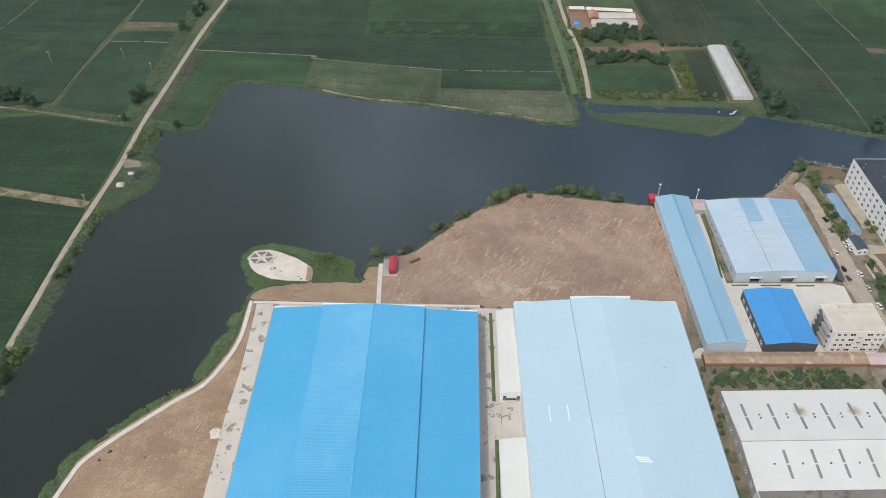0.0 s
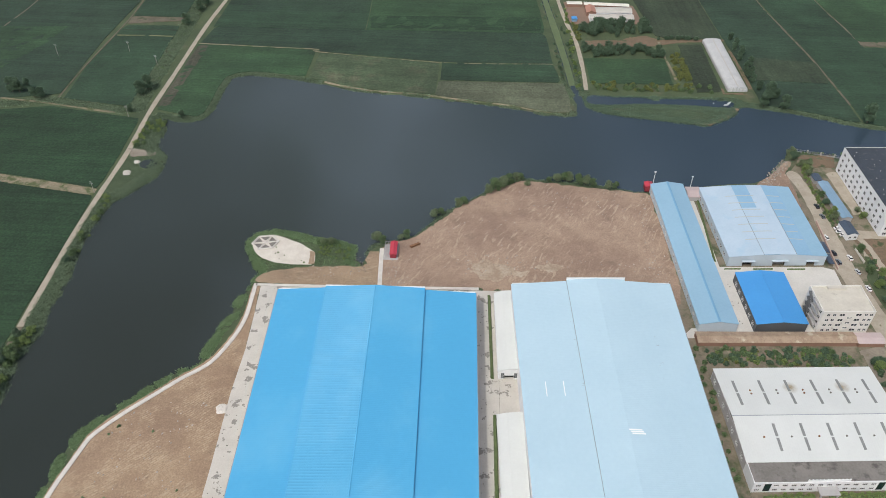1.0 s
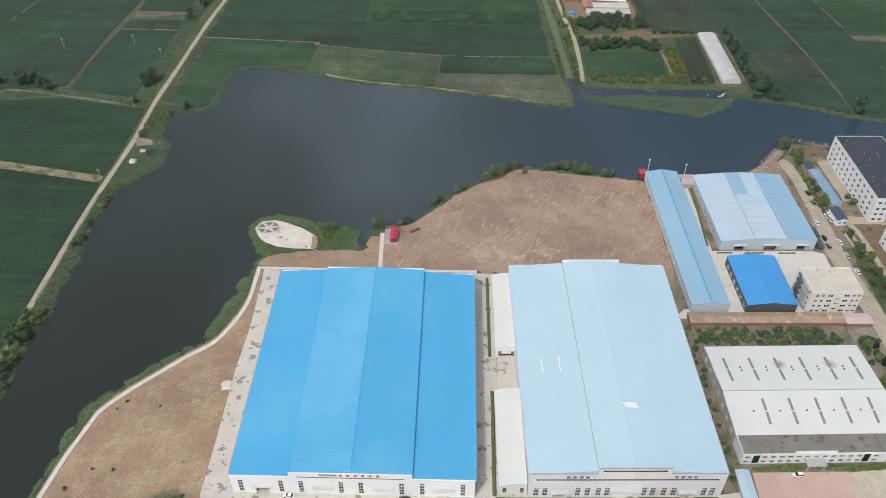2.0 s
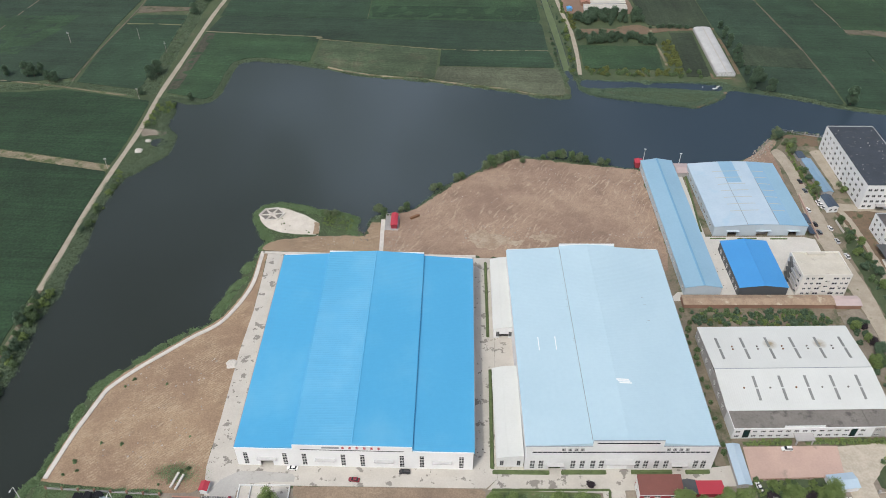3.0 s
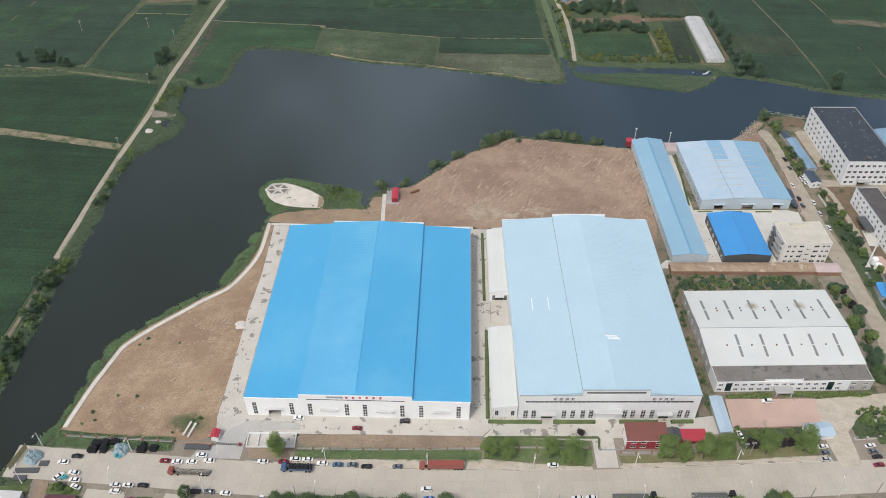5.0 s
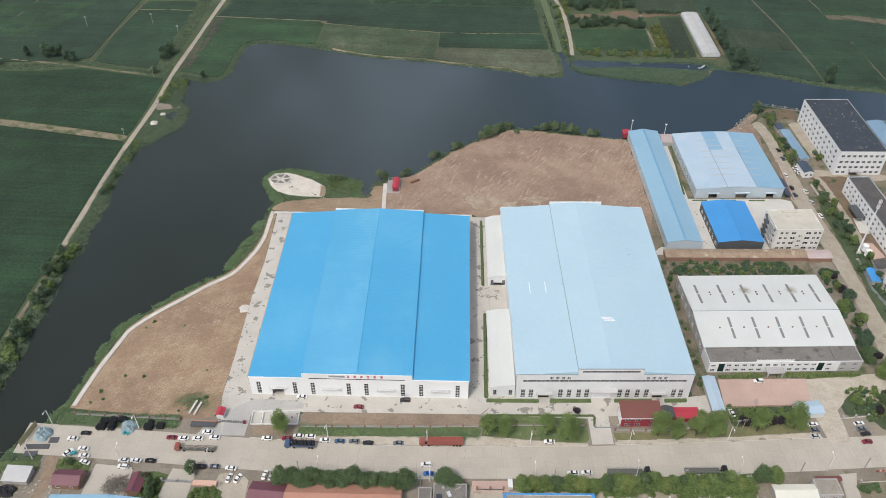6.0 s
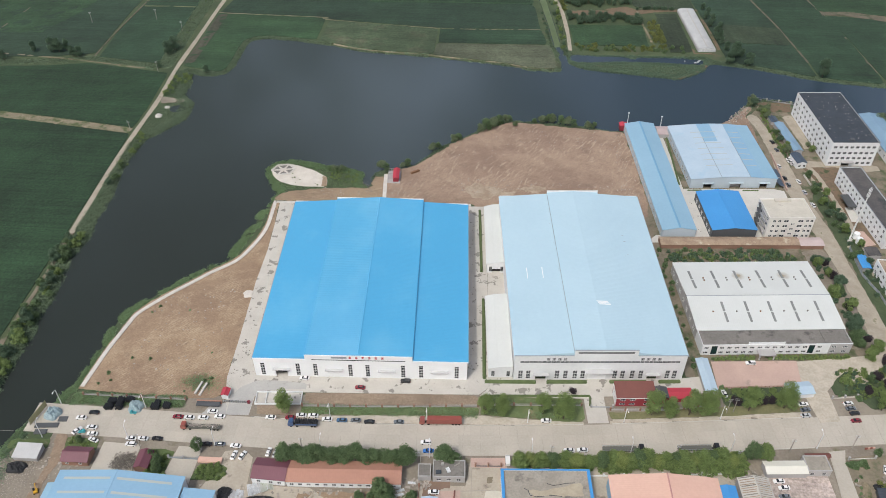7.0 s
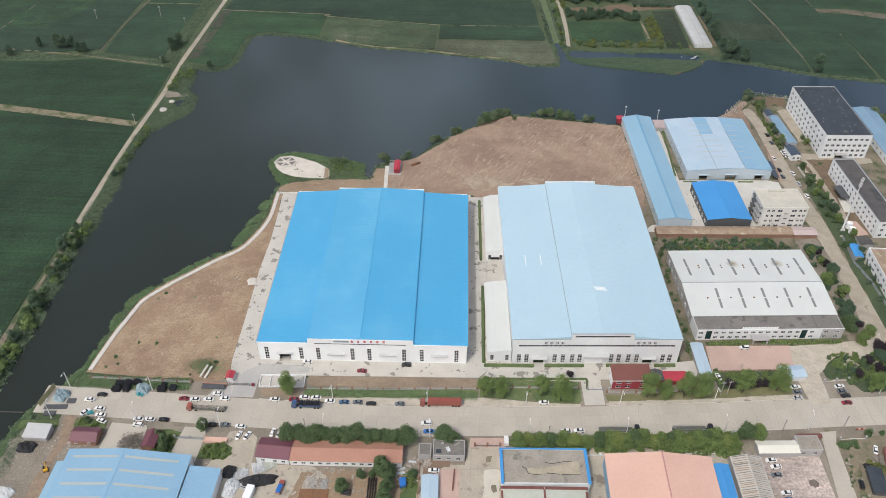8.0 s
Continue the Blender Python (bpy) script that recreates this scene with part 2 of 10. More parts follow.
M["brush"] = mat("dead_brushwood", (0.24, 0.215, 0.185), (0.15, 0.135, 0.115), 0.95, scale=0.8, fine=3, amount=1.2, bump=0.2)
M["shoresand"] = mat("pale_waterside_sand", (0.36, 0.30, 0.21), (0.22, 0.20, 0.13), 0.95, scale=0.12, fine=1.0, amount=1.2, stain=(0.10, 0.12, 0.06), stain_at=(0.44, 0.54), stain_scale=0.07)
M["grass"] = mat("rough_grass", (0.105, 0.145, 0.052), (0.07, 0.10, 0.036), 0.9, scale=0.15, fine=1.4, amount=1.0, bump=0.2, stain=(0.20, 0.165, 0.105), stain_at=(0.57, 0.68), stain_scale=0.18)
M["drygrass"] = mat("dry_grass", (0.21, 0.195, 0.10), (0.14, 0.145, 0.065), 0.9, scale=0.1, fine=1.2, amount=1.0, bump=0.2)
M["crop_a"] = crop_mat("tall_dark_crop", (0.027, 0.059, 0.030), (0.021, 0.046, 0.024), 2)
M["crop_b"] = crop_mat("dark_crop_cross_drilled", (0.027, 0.054, 0.030), (0.021, 0.043, 0.025), 2)
M["crop_c"] = crop_mat("fresh_green_crop", (0.034, 0.074, 0.031), (0.025, 0.056, 0.025), 2)
M["crop_g"] = crop_mat("deep_green_maize", (0.0205, 0.051, 0.0215), (0.0155, 0.039, 0.0165), 2, 1.6, 0.18)
M["crop_d"] = crop_mat("thin_yellowish_crop", (0.062, 0.09, 0.046), (0.045, 0.07, 0.036), 6, patch=(0.088, 0.084, 0.052))
M["crop_e"] = crop_mat("stubble_and_grass", (0.102, 0.115, 0.072), (0.076, 0.09, 0.055), 3)
M["crop_f"] = crop_mat("dull_dark_crop", (0.036, 0.052, 0.028), (0.026, 0.040, 0.022), 88, 2.6, 0.2)
M["algae"] = mat("algae_covered_water", (0.13, 0.17, 0.07), (0.08, 0.11, 0.05), 0.5, scale=0.1, fine=0.8)
M["mud"] = mat("red_mud_yard", (0.25, 0.165, 0.12), (0.18, 0.125, 0.092), 0.95, scale=0.1, fine=1)
M["pinkpave"] = mat("faded_pink_paving", (0.52, 0.375, 0.315), (0.44, 0.315, 0.265), 0.9, scale=0.1, fine=1.5, amount=0.8, stain=(0.3, 0.24, 0.2), stain_at=(0.62, 0.72), stain_scale=0.12)
M["white"] = mat("white_coated_steel", (0.845, 0.855, 0.855), (0.77, 0.78, 0.78), 0.5, scale=0.1, fine=1.2, amount=0.6)
M["whiteroof"] = mat("white_roof_sheet", (0.61, 0.63, 0.608), (0.56, 0.578, 0.556), 0.55, scale=0.06, fine=1.0, amount=0.6)
M["plaster"] = mat("white_painted_render", (0.74, 0.75, 0.75), (0.645, 0.655, 0.655), 0.85, scale=0.15, fine=1.0, amount=0.7)
M["greyrender"] = mat("grey_render", (0.42, 0.41, 0.4), (0.34, 0.33, 0.32), 0.85, scale=0.15, fine=1.0)
# paler patches and the paler second sheet paint in the sheen of reflected cloud
M["blueroof"] = mat("bright_blue_roof_sheet", (0.085, 0.385, 0.645), (0.075, 0.355, 0.61), 0.32, scale=0.03, fine=0.5, amount=0.6, stain=(0.12, 0.42, 0.66), stain_at=(0.5, 0.72), stain_scale=0.03)
M["bluegloss"] = mat("blue_roof_sheet_paled_for_sheen", (0.105, 0.405, 0.655), (0.092, 0.38, 0.625), 0.11, scale=0.03, fine=0.5, amount=0.6, stain=(0.14, 0.44, 0.67), stain_at=(0.5, 0.74), stain_scale=0.028)
for _k, _ior in (("blueroof", 1.55), ("bluegloss", 1.75)):
    M[_k].node_tree.nodes["Principled BSDF"].inputs["IOR"].default_value = _ior
M["bluedeep"] = mat("deep_blue_roof_sheet", (0.068, 0.30, 0.635), (0.058, 0.265, 0.585), 0.42, scale=0.06, fine=0.7)
M["paleblue"] = mat("pale_blue_roof_sheet", (0.445, 0.60, 0.68), (0.405, 0.56, 0.645), 0.42, scale=0.04, fine=0.6, amount=0.7)
M["dullblue"] = mat("dull_grey_blue_roof_sheet", (0.215, 0.335, 0.45), (0.185, 0.295, 0.40), 0.55, scale=0.08, fine=0.8, amount=0.9)
M["greyblue"] = mat("weathered_grey_blue_roof_sheet", (0.275, 0.445, 0.565), (0.24, 0.40, 0.52), 0.5, scale=0.06, fine=0.8, amount=0.7)
M["skyblue"] = mat("sky_blue_roof_sheet", (0.255, 0.43, 0.58), (0.225, 0.39, 0.535), 0.5, scale=0.06, fine=0.8, amount=0.8)
M["palesheet"] = mat("bleached_white_blue_sheet", (0.445, 0.55, 0.635), (0.385, 0.497, 0.59), 0.5, scale=0.08, fine=0.9, amount=0.8, stain=(0.36, 0.50, 0.61), stain_at=(0.58, 0.7), stain_scale=0.1)
M["translucent"] = mat("yellowed_skylight_sheet", (0.47, 0.475, 0.42), (0.39, 0.43, 0.42), 0.6, scale=0.2, fine=1.5)
M["skygrey"] = mat("dull_grey_skylight", (0.24, 0.25, 0.24), (0.18, 0.19, 0.18), 0.6, scale=0.3, fine=1.5)
M["film"] = mat("dusty_white_plastic_film", (0.50, 0.50, 0.49), (0.41, 0.415, 0.41), 0.5, scale=0.15, fine=1.0, amount=0.9)
M["navy"] = mat("dark_blue_roof", (0.06, 0.085, 0.12), (0.05, 0.07, 0.10), 0.6)
M["beige"] = mat("beige_screed_patch", (0.43, 0.37, 0.275), (0.36, 0.31, 0.23), 0.95, scale=0.3, fine=1.2, amount=0.9)
M["oilstain"] = mat("oil_stained_paving", (0.13, 0.10, 0.085), (0.19, 0.15, 0.13), 0.8, scale=0.8, fine=2)
M["palesoil"] = mat("pale_dry_soil_patch", (0.42, 0.35, 0.265), (0.30, 0.225, 0.16), 0.95, scale=0.12, fine=0.9, amount=1.3, bump=0.05)
M["stainedyard"] = mat("stained_dusty_concrete", (0.455, 0.405, 0.33), (0.37, 0.325, 0.26), 0.9, scale=0.1, fine=1.0, amount=0.9, stain=(0.21, 0.18, 0.145), stain_at=(0.57, 0.66), stain_scale=0.13)
M["drywaste"] = mat("dry_waste_ground", (0.245, 0.205, 0.145), (0.172, 0.148, 0.105), 0.95, scale=0.15, fine=1.0, amount=1.0, bump=0.1, stain=(0.10, 0.115, 0.055), stain_at=(0.56, 0.68), stain_scale=0.12)
M["teal"] = mat("dark_teal_glazing", (0.012, 0.035, 0.036), (0.01, 0.028, 0.03), 0.2)
M["soilpath"] = mat("brown_tyre_worn_soil", (0.30, 0.225, 0.16), (0.23, 0.17, 0.12), 0.95, scale=0.3, fine=1.2, amount=0.9)
M["hoardyellow"] = mat("faded_yellow_sheet", (0.42, 0.38, 0.20), (0.33, 0.30, 0.16), 0.8, scale=0.5, fine=2)
M["canopy"] = mat("grey_white_canopy", (0.52, 0.52, 0.515), (0.44, 0.44, 0.435), 0.6, scale=0.3)
M["tar"] = mat("dark_felt_roof", (0.047, 0.058, 0.074), (0.036, 0.045, 0.057), 0.85, scale=0.12, fine=0.9, amount=0.9, stain=(0.095, 0.1, 0.105), stain_at=(0.58, 0.66), stain_scale=0.3)
M["brownfelt"] = mat("brown_grey_felt_roof", (0.115, 0.105, 0.10), (0.075, 0.072, 0.072), 0.9, scale=0.12, fine=0.9, amount=1.0, stain=(0.05, 0.052, 0.056), stain_at=(0.55, 0.62), stain_scale=0.06)
M["oldroof"] = mat("weathered_grey_flat_roof", (0.22, 0.205, 0.185), (0.16, 0.15, 0.135), 0.95, scale=0.12, fine=1.2, amount=1.0, stain=(0.10, 0.093, 0.085), stain_at=(0.56, 0.66), stain_scale=0.14)
M["creamroof"] = mat("cream_flat_roof", (0.56, 0.53, 0.455), (0.48, 0.45, 0.385), 0.9, scale=0.15, fine=1, amount=0.8, stain=(0.38, 0.355, 0.30), stain_at=(0.62, 0.72), stain_scale=0.2)
M["creamwall"] = mat("cream_rendered_wall", (0.68, 0.66, 0.615), (0.60, 0.58, 0.535), 0.85, scale=0.15, fine=1.0, amount=0.8)
M["ridgeblue"] = mat("bluer_ridge_sheet", (0.17, 0.36, 0.53), (0.15, 0.33, 0.50), 0.5)
M["salmonridge"] = mat("dull_pink_ridge_sheet", (0.52, 0.27, 0.25), (0.45, 0.23, 0.21), 0.6)
M["wasteland"] = mat("brown_earth_with_scrub", (0.225, 0.19, 0.14), (0.155, 0.132, 0.095), 0.95, scale=0.12, fine=1, amount=1.0, bump=0.1, stain=(0.075, 0.095, 0.045), stain_at=(0.50, 0.62), stain_scale=0.11)
M["orange"] = mat("orange_roof_sheet", (0.415, 0.215, 0.155), (0.36, 0.185, 0.132), 0.7, scale=0.1, fine=1, amount=0.7)
M["salmon"] = mat("faded_salmon_roof_sheet", (0.68, 0.44, 0.35), (0.61, 0.385, 0.305), 0.65, scale=0.06, fine=0.8, amount=0.7)
M["maroon"] = mat("maroon_roof_sheet", (0.17, 0.062, 0.082), (0.14, 0.052, 0.068), 0.55, scale=0.1, fine=1)
M["redtile"] = mat("dull_red_roof_tiles", (0.20, 0.075, 0.06), (0.155, 0.06, 0.05), 0.8, scale=0.2, fine=1.5)
M["redwall"] = mat("red_painted_wall", (0.30, 0.036, 0.05), (0.25, 0.032, 0.045), 0.7, scale=0.2, fine=1.5)
M["redbright"] = mat("bright_red_sheet", (0.46, 0.045, 0.07), (0.40, 0.04, 0.06), 0.6, scale=0.2, fine=1.5)
M["rust"] = mat("rusty_brown_roof", (0.35, 0.265, 0.19), (0.265, 0.19, 0.135), 0.9, scale=0.25, fine=1.2, amount=1.1, stain=(0.47, 0.41, 0.31), stain_at=(0.55, 0.63), stain_scale=0.14)
M["brick"] = mat("brown_brick", (0.30, 0.17, 0.12), (0.24, 0.14, 0.10), 0.9, scale=0.4, fine=3)
M["glass"] = mat("dark_window_glass", (0.03, 0.036, 0.042), (0.02, 0.025, 0.03), 0.12, scale=0.4)
M["frame"] = mat("white_window_frame", (0.72, 0.72, 0.71), rough=0.5)
M["darkframe"] = mat("grey_window_frame", (0.33, 0.34, 0.34), rough=0.5)
M["gutter"] = mat("grey_gutter", (0.30, 0.33, 0.36), rough=0.6)
M["dark"] = mat("dark_interior", (0.03, 0.03, 0.03), rough=0.9)
M["charcoal"] = mat("charcoal_wall_panel", (0.085, 0.09, 0.095), (0.07, 0.075, 0.08), 0.6)
M["black"] = mat("black_plastic", (0.018, 0.019, 0.022), rough=0.55)
M["tyre"] = mat("tyre_rubber", (0.02, 0.02, 0.02), rough=0.9)
M["steel"] = mat("galvanised_steel", (0.52, 0.53, 0.54), (0.42, 0.43, 0.44), 0.45, 0.6)
M["lampwhite"] = mat("white_painted_pole", (0.78, 0.78, 0.77), rough=0.5)
M["wood"] = mat("grey_wooden_pole", (0.36, 0.33, 0.29), rough=0.9)
M["tarp"] = mat("pale_blue_tarpaulin", (0.33, 0.42, 0.44), (0.24, 0.32, 0.35), 0.6, scale=0.6, fine=2.5, amount=1)
M["tarpwhite"] = mat("white_plastic_sheeting", (0.66, 0.67, 0.67), (0.45, 0.47, 0.48), 0.6, scale=0.8, fine=3, amount=1)
M["rubble"] = mat("pale_rubble", (0.40, 0.36, 0.31), (0.26, 0.23, 0.2), 0.95, scale=0.6, fine=3, island=0.3)
M["rustload"] = mat("rusted_scrap", (0.24, 0.12, 0.06), (0.17, 0.09, 0.05), 0.9, scale=0.8, fine=3, amount=1)
M["leaf_a"] = mat("broadleaf_foliage", (0.235, 0.312, 0.108), (0.17, 0.242, 0.085), 0.75, scale=0.4, fine=2, island=0.28, thin=0.45)
M["leaf_b"] = mat("dark_foliage", (0.15, 0.22, 0.098), (0.112, 0.174, 0.08), 0.75, scale=0.4, fine=2, island=0.28, thin=0.45)
M["leaf_c"] = mat("yellowish_foliage", (0.30, 0.36, 0.12), (0.235, 0.29, 0.098), 0.75, scale=0.4, fine=2, island=0.28, thin=0.45)
M["leaf_y"] = mat("yellow_flowering_shrub", (0.22, 0.24, 0.07), (0.14, 0.175, 0.06), 0.75, scale=0.25, fine=2, island=0.35, thin=0.42)
M["leaf_p"] = mat("purple_plum_foliage", (0.06, 0.045, 0.055), (0.045, 0.035, 0.042), 0.75, scale=0.4, fine=2, island=0.3, thin=0.42)
M["reed"] = mat("bank_reeds", (0.19, 0.255, 0.16), (0.138, 0.195, 0.12), 0.8, scale=0.2, fine=1, island=0.3, thin=0.42)
M["marshreed"] = mat("pale_marsh_reeds", (0.165, 0.24, 0.158), (0.12, 0.185, 0.12), 0.8, scale=0.2, fine=1, island=0.3, thin=0.42)
M["bark"] = mat("bark", (0.13, 0.10, 0.075), rough=0.95)
M["sandisle"] = mat("white_sand_and_gravel", (0.62, 0.58, 0.51), (0.52, 0.475, 0.41), 0.95, scale=0.2, fine=1.5, amount=0.8)
M["hedge"] = mat("clipped_hedge", (0.115, 0.155, 0.06), (0.075, 0.11, 0.04), 0.85, scale=0.5, fine=3, amount=1, bump=0.15)
M["lawn"] = mat("worn_lawn", (0.15, 0.185, 0.075), (0.105, 0.14, 0.055), 0.9, scale=0.12, fine=1.2, amount=1.0, bump=0.1, stain=(0.27, 0.21, 0.14), stain_at=(0.60, 0.68), stain_scale=0.07)
M["shoulder"] = mat("pale_gritty_shoulder", (0.50, 0.45, 0.37), (0.40, 0.355, 0.285), 0.95, scale=0.25, fine=1.0, amount=0.9)
M["leaf_w"] = mat("grey_green_willow_foliage", (0.22, 0.275, 0.15), (0.16, 0.21, 0.115), 0.75, scale=0.4, fine=2, island=0.28, thin=0.45)
M["crop_r"] = crop_mat("thin_reddish_crop", (0.072, 0.07, 0.048), (0.055, 0.055, 0.038), 88, 1.6)
M["leaf_d"] = mat("deep_green_foliage", (0.122, 0.19, 0.115), (0.092, 0.15, 0.092), 0.75, scale=0.4, fine=2, island=0.28, thin=0.45)

# white roof sheet with two brown rust smears round old outlets
_m = mat("white_roof_sheet_with_rust", (0.61, 0.63, 0.608), (0.56, 0.578, 0.556), 0.55, scale=0.06, fine=1.0, amount=0.6)
_n, _l = _m.node_tree.nodes, _m.node_tree.links
_src = _n["Principled BSDF"].inputs["Base Color"].links[0].from_socket
_g = _n.new("ShaderNodeNewGeometry")
_t = _n.new("ShaderNodeTexNoise")
_t.inputs["Scale"].default_value, _t.inputs["Detail"].default_value = 0.7, 6
_l.new(_g.outputs["Position"], _t.inputs["Vector"])
for spot in ((233.1, 69.6, 7.6), (256.2, 70.9, 7.6)):
    _d = _n.new("ShaderNodeVectorMath")
    _d.operation = "DISTANCE"
    _l.new(_g.outputs["Position"], _d.inputs[0])
    _d.inputs[1].default_value = spot
    _r = _n.new("ShaderNodeMapRange")
    _r.inputs["From Min"].default_value, _r.inputs["From Max"].default_value = 0.1, 3.6
    _r.inputs["To Min"].default_value, _r.inputs["To Max"].default_value = 1.7, 0.0
    _l.new(_d.outputs["Value"], _r.inputs["Value"])
    _q = _n.new("ShaderNodeMath")
    _q.operation, _q.use_clamp = "MULTIPLY", True
    _l.new(_r.outputs[0], _q.inputs[0])
    _l.new(_t.outputs[0], _q.inputs[1])
    _x = _n.new("ShaderNodeMix")
    _x.data_type = "RGBA"
    _l.new(_q.outputs[0], _x.inputs["Factor"])
    _l.new(_src, _x.inputs["A"])
    _x.inputs["B"].default_value = (0.26, 0.19, 0.09, 1)
    _src = _x.outputs["Result"]
_l.new(_src, _n["Principled BSDF"].inputs["Base Color"])
M["rustyroof"] = _m

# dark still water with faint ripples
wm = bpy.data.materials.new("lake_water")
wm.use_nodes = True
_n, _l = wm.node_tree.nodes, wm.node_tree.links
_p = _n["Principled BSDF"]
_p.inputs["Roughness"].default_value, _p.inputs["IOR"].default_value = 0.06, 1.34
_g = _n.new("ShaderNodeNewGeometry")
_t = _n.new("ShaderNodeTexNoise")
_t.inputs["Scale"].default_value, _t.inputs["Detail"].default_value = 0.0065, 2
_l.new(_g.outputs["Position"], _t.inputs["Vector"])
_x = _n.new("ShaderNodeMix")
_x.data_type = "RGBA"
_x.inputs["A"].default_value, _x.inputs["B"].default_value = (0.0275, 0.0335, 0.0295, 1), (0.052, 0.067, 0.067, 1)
# sky reflection tinted into the colour: dark narrow western arm, greyer broad part, bluer east
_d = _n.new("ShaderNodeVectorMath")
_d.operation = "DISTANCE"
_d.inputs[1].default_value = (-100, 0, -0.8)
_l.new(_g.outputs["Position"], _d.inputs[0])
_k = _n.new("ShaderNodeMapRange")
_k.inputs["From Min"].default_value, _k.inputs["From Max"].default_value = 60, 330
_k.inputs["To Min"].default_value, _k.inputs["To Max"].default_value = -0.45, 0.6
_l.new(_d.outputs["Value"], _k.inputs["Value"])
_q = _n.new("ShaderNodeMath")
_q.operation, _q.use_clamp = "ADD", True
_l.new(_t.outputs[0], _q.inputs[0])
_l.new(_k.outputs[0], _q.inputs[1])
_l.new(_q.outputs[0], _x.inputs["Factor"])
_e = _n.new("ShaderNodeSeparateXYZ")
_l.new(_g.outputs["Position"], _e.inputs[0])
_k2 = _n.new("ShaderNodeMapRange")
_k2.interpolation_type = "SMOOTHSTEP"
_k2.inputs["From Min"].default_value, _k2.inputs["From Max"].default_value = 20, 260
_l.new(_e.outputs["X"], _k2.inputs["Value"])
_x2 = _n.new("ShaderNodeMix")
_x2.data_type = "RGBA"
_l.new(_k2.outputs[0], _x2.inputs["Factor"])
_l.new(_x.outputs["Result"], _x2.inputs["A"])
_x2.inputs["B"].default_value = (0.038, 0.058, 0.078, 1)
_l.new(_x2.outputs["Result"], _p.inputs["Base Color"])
_r = _n.new("ShaderNodeTexNoise")
_r.inputs["Scale"].default_value, _r.inputs["Detail"].default_value = 0.9, 3
_l.new(_g.outputs["Position"], _r.inputs["Vector"])
_b2 = _n.new("ShaderNodeBump")
_b2.inputs["Strength"].default_value, _b2.inputs["Distance"].default_value = 0.25, 0.05
_l.new(_r.outputs[0], _b2.inputs["Height"])
_l.new(_b2.outputs[0], _p.inputs["Normal"])
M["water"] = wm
# ------------------------------------------------ building tools
def mesh_of(name, verts, faces, material=None, smooth=False):
    me = bpy.data.meshes.new(name)
    me.from_pydata([tuple(v) for v in verts], [], [tuple(f) for f in faces])
    if smooth:
        me.polygons.foreach_set("use_smooth", [True] * len(me.polygons))
    if material:
        me.materials.append(M[material] if isinstance(material, str) else material)
    me.update()
    return me


class Shape:
    """Gathers boxes, prisms and tubes into one mesh."""

    def __init__(self):
        self.v, self.f = [], []

    def add(self, verts, faces):
        k = len(self.v)
        self.v += [tuple(p) for p in verts]
        self.f += [tuple(i + k for i in f) for f in faces]
        return self

    def box(self, x0, x1, y0, y1, z0, z1):
        return self.add([(x, y, z) for z in (z0, z1) for y in (y0, y1) for x in (x0, x1)],
                        [(0, 2, 3, 1), (4, 5, 7, 6), (0, 1, 5, 4), (2, 6, 7, 3), (0, 4, 6, 2), (1, 3, 7, 5)])

    def prism(self, poly, z0, z1):
        n = len(poly)
        return self.add([(x, y, z0) for x, y in poly] + [(x, y, z1) for x, y in poly],
                        [tuple(range(n - 1, -1, -1)), tuple(range(n, 2 * n))] + [(i, (i + 1) % n, n + (i + 1) % n, n + i) for i in range(n)])

    def profile(self, pts, y0, y1):
        """A cross-section in x and z, drawn out along y."""
        n = len(pts)
        return self.add([(x, y0, z) for x, z in pts] + [(x, y1, z) for x, z in pts],
                        [tuple(range(n)), tuple(range(2 * n - 1, n - 1, -1))] + [(i, n + i, n + (i + 1) % n, (i + 1) % n) for i in range(n)])

    def tube(self, a, b, r0, r1=None, n=8):
        a, b = Vector(a), Vector(b)
        r1 = r0 if r1 is None else r1
        q = (b - a).to_track_quat("Z", "Y")
        ring = [Vector((math.cos(2 * math.pi * i / n), math.sin(2 * math.pi * i / n), 0)) for i in range(n)]
        return self.add([a + q @ (c * r0) for c in ring] + [b + q @ (c * r1) for c in ring],
                        [tuple(range(n - 1, -1, -1)), tuple(range(n, 2 * n))] + [(i, (i + 1) % n, n + (i + 1) % n, n + i) for i in range(n)])

    def mesh(self, name, material, smooth=False):
        return mesh_of(name, self.v, self.f, material, smooth)


def part(name, shape, material, parent, label=""):
    """One mesh object under a thing or a part."""
    me = shape.mesh(name, material) if isinstance(shape, Shape) else shape
    ob = new(name, me)
    ob.parent = parent
    return tagged(ob, label)


def thing(name, x, y, z=0.0, turn=0.0, label="", category="", group="", kind=""):
    ob = new(name)
    ob.empty_display_size = 0.5
    ob.matrix_basis = pose(x, y, z, 0, 0, turn)
    return tagged(ob, label, category, group, kind)


def lone(name, shape, material, label="", category="", group="", kind="", m=None):
    me = shape.mesh(name, material) if isinstance(shape, Shape) else shape
    ob = new(name, me)
    if m is not None:
        ob.matrix_basis = m
    return tagged(ob, label, category, group, kind)


def smooth_line(pts, steps=4, closed=False):
    """A soft curve through corner points."""
    out, n = [], len(pts)
    for i in range(n if closed else n - 1):
        p = [np.array(pts[(i + k) % n] if closed else pts[min(max(i + k, 0), n - 1)], float) for k in (-1, 0, 1, 2)]
        for s in range(steps):
            t = s / steps
            out.append(0.5 * (2 * p[1] + (p[2] - p[0]) * t + (2 * p[0] - 5 * p[1] + 4 * p[2] - p[3]) * t * t + (3 * p[1] - p[0] - 3 * p[2] + p[3]) * t ** 3))
    if not closed:
        out.append(np.array(pts[-1], float))
    return np.array(out)


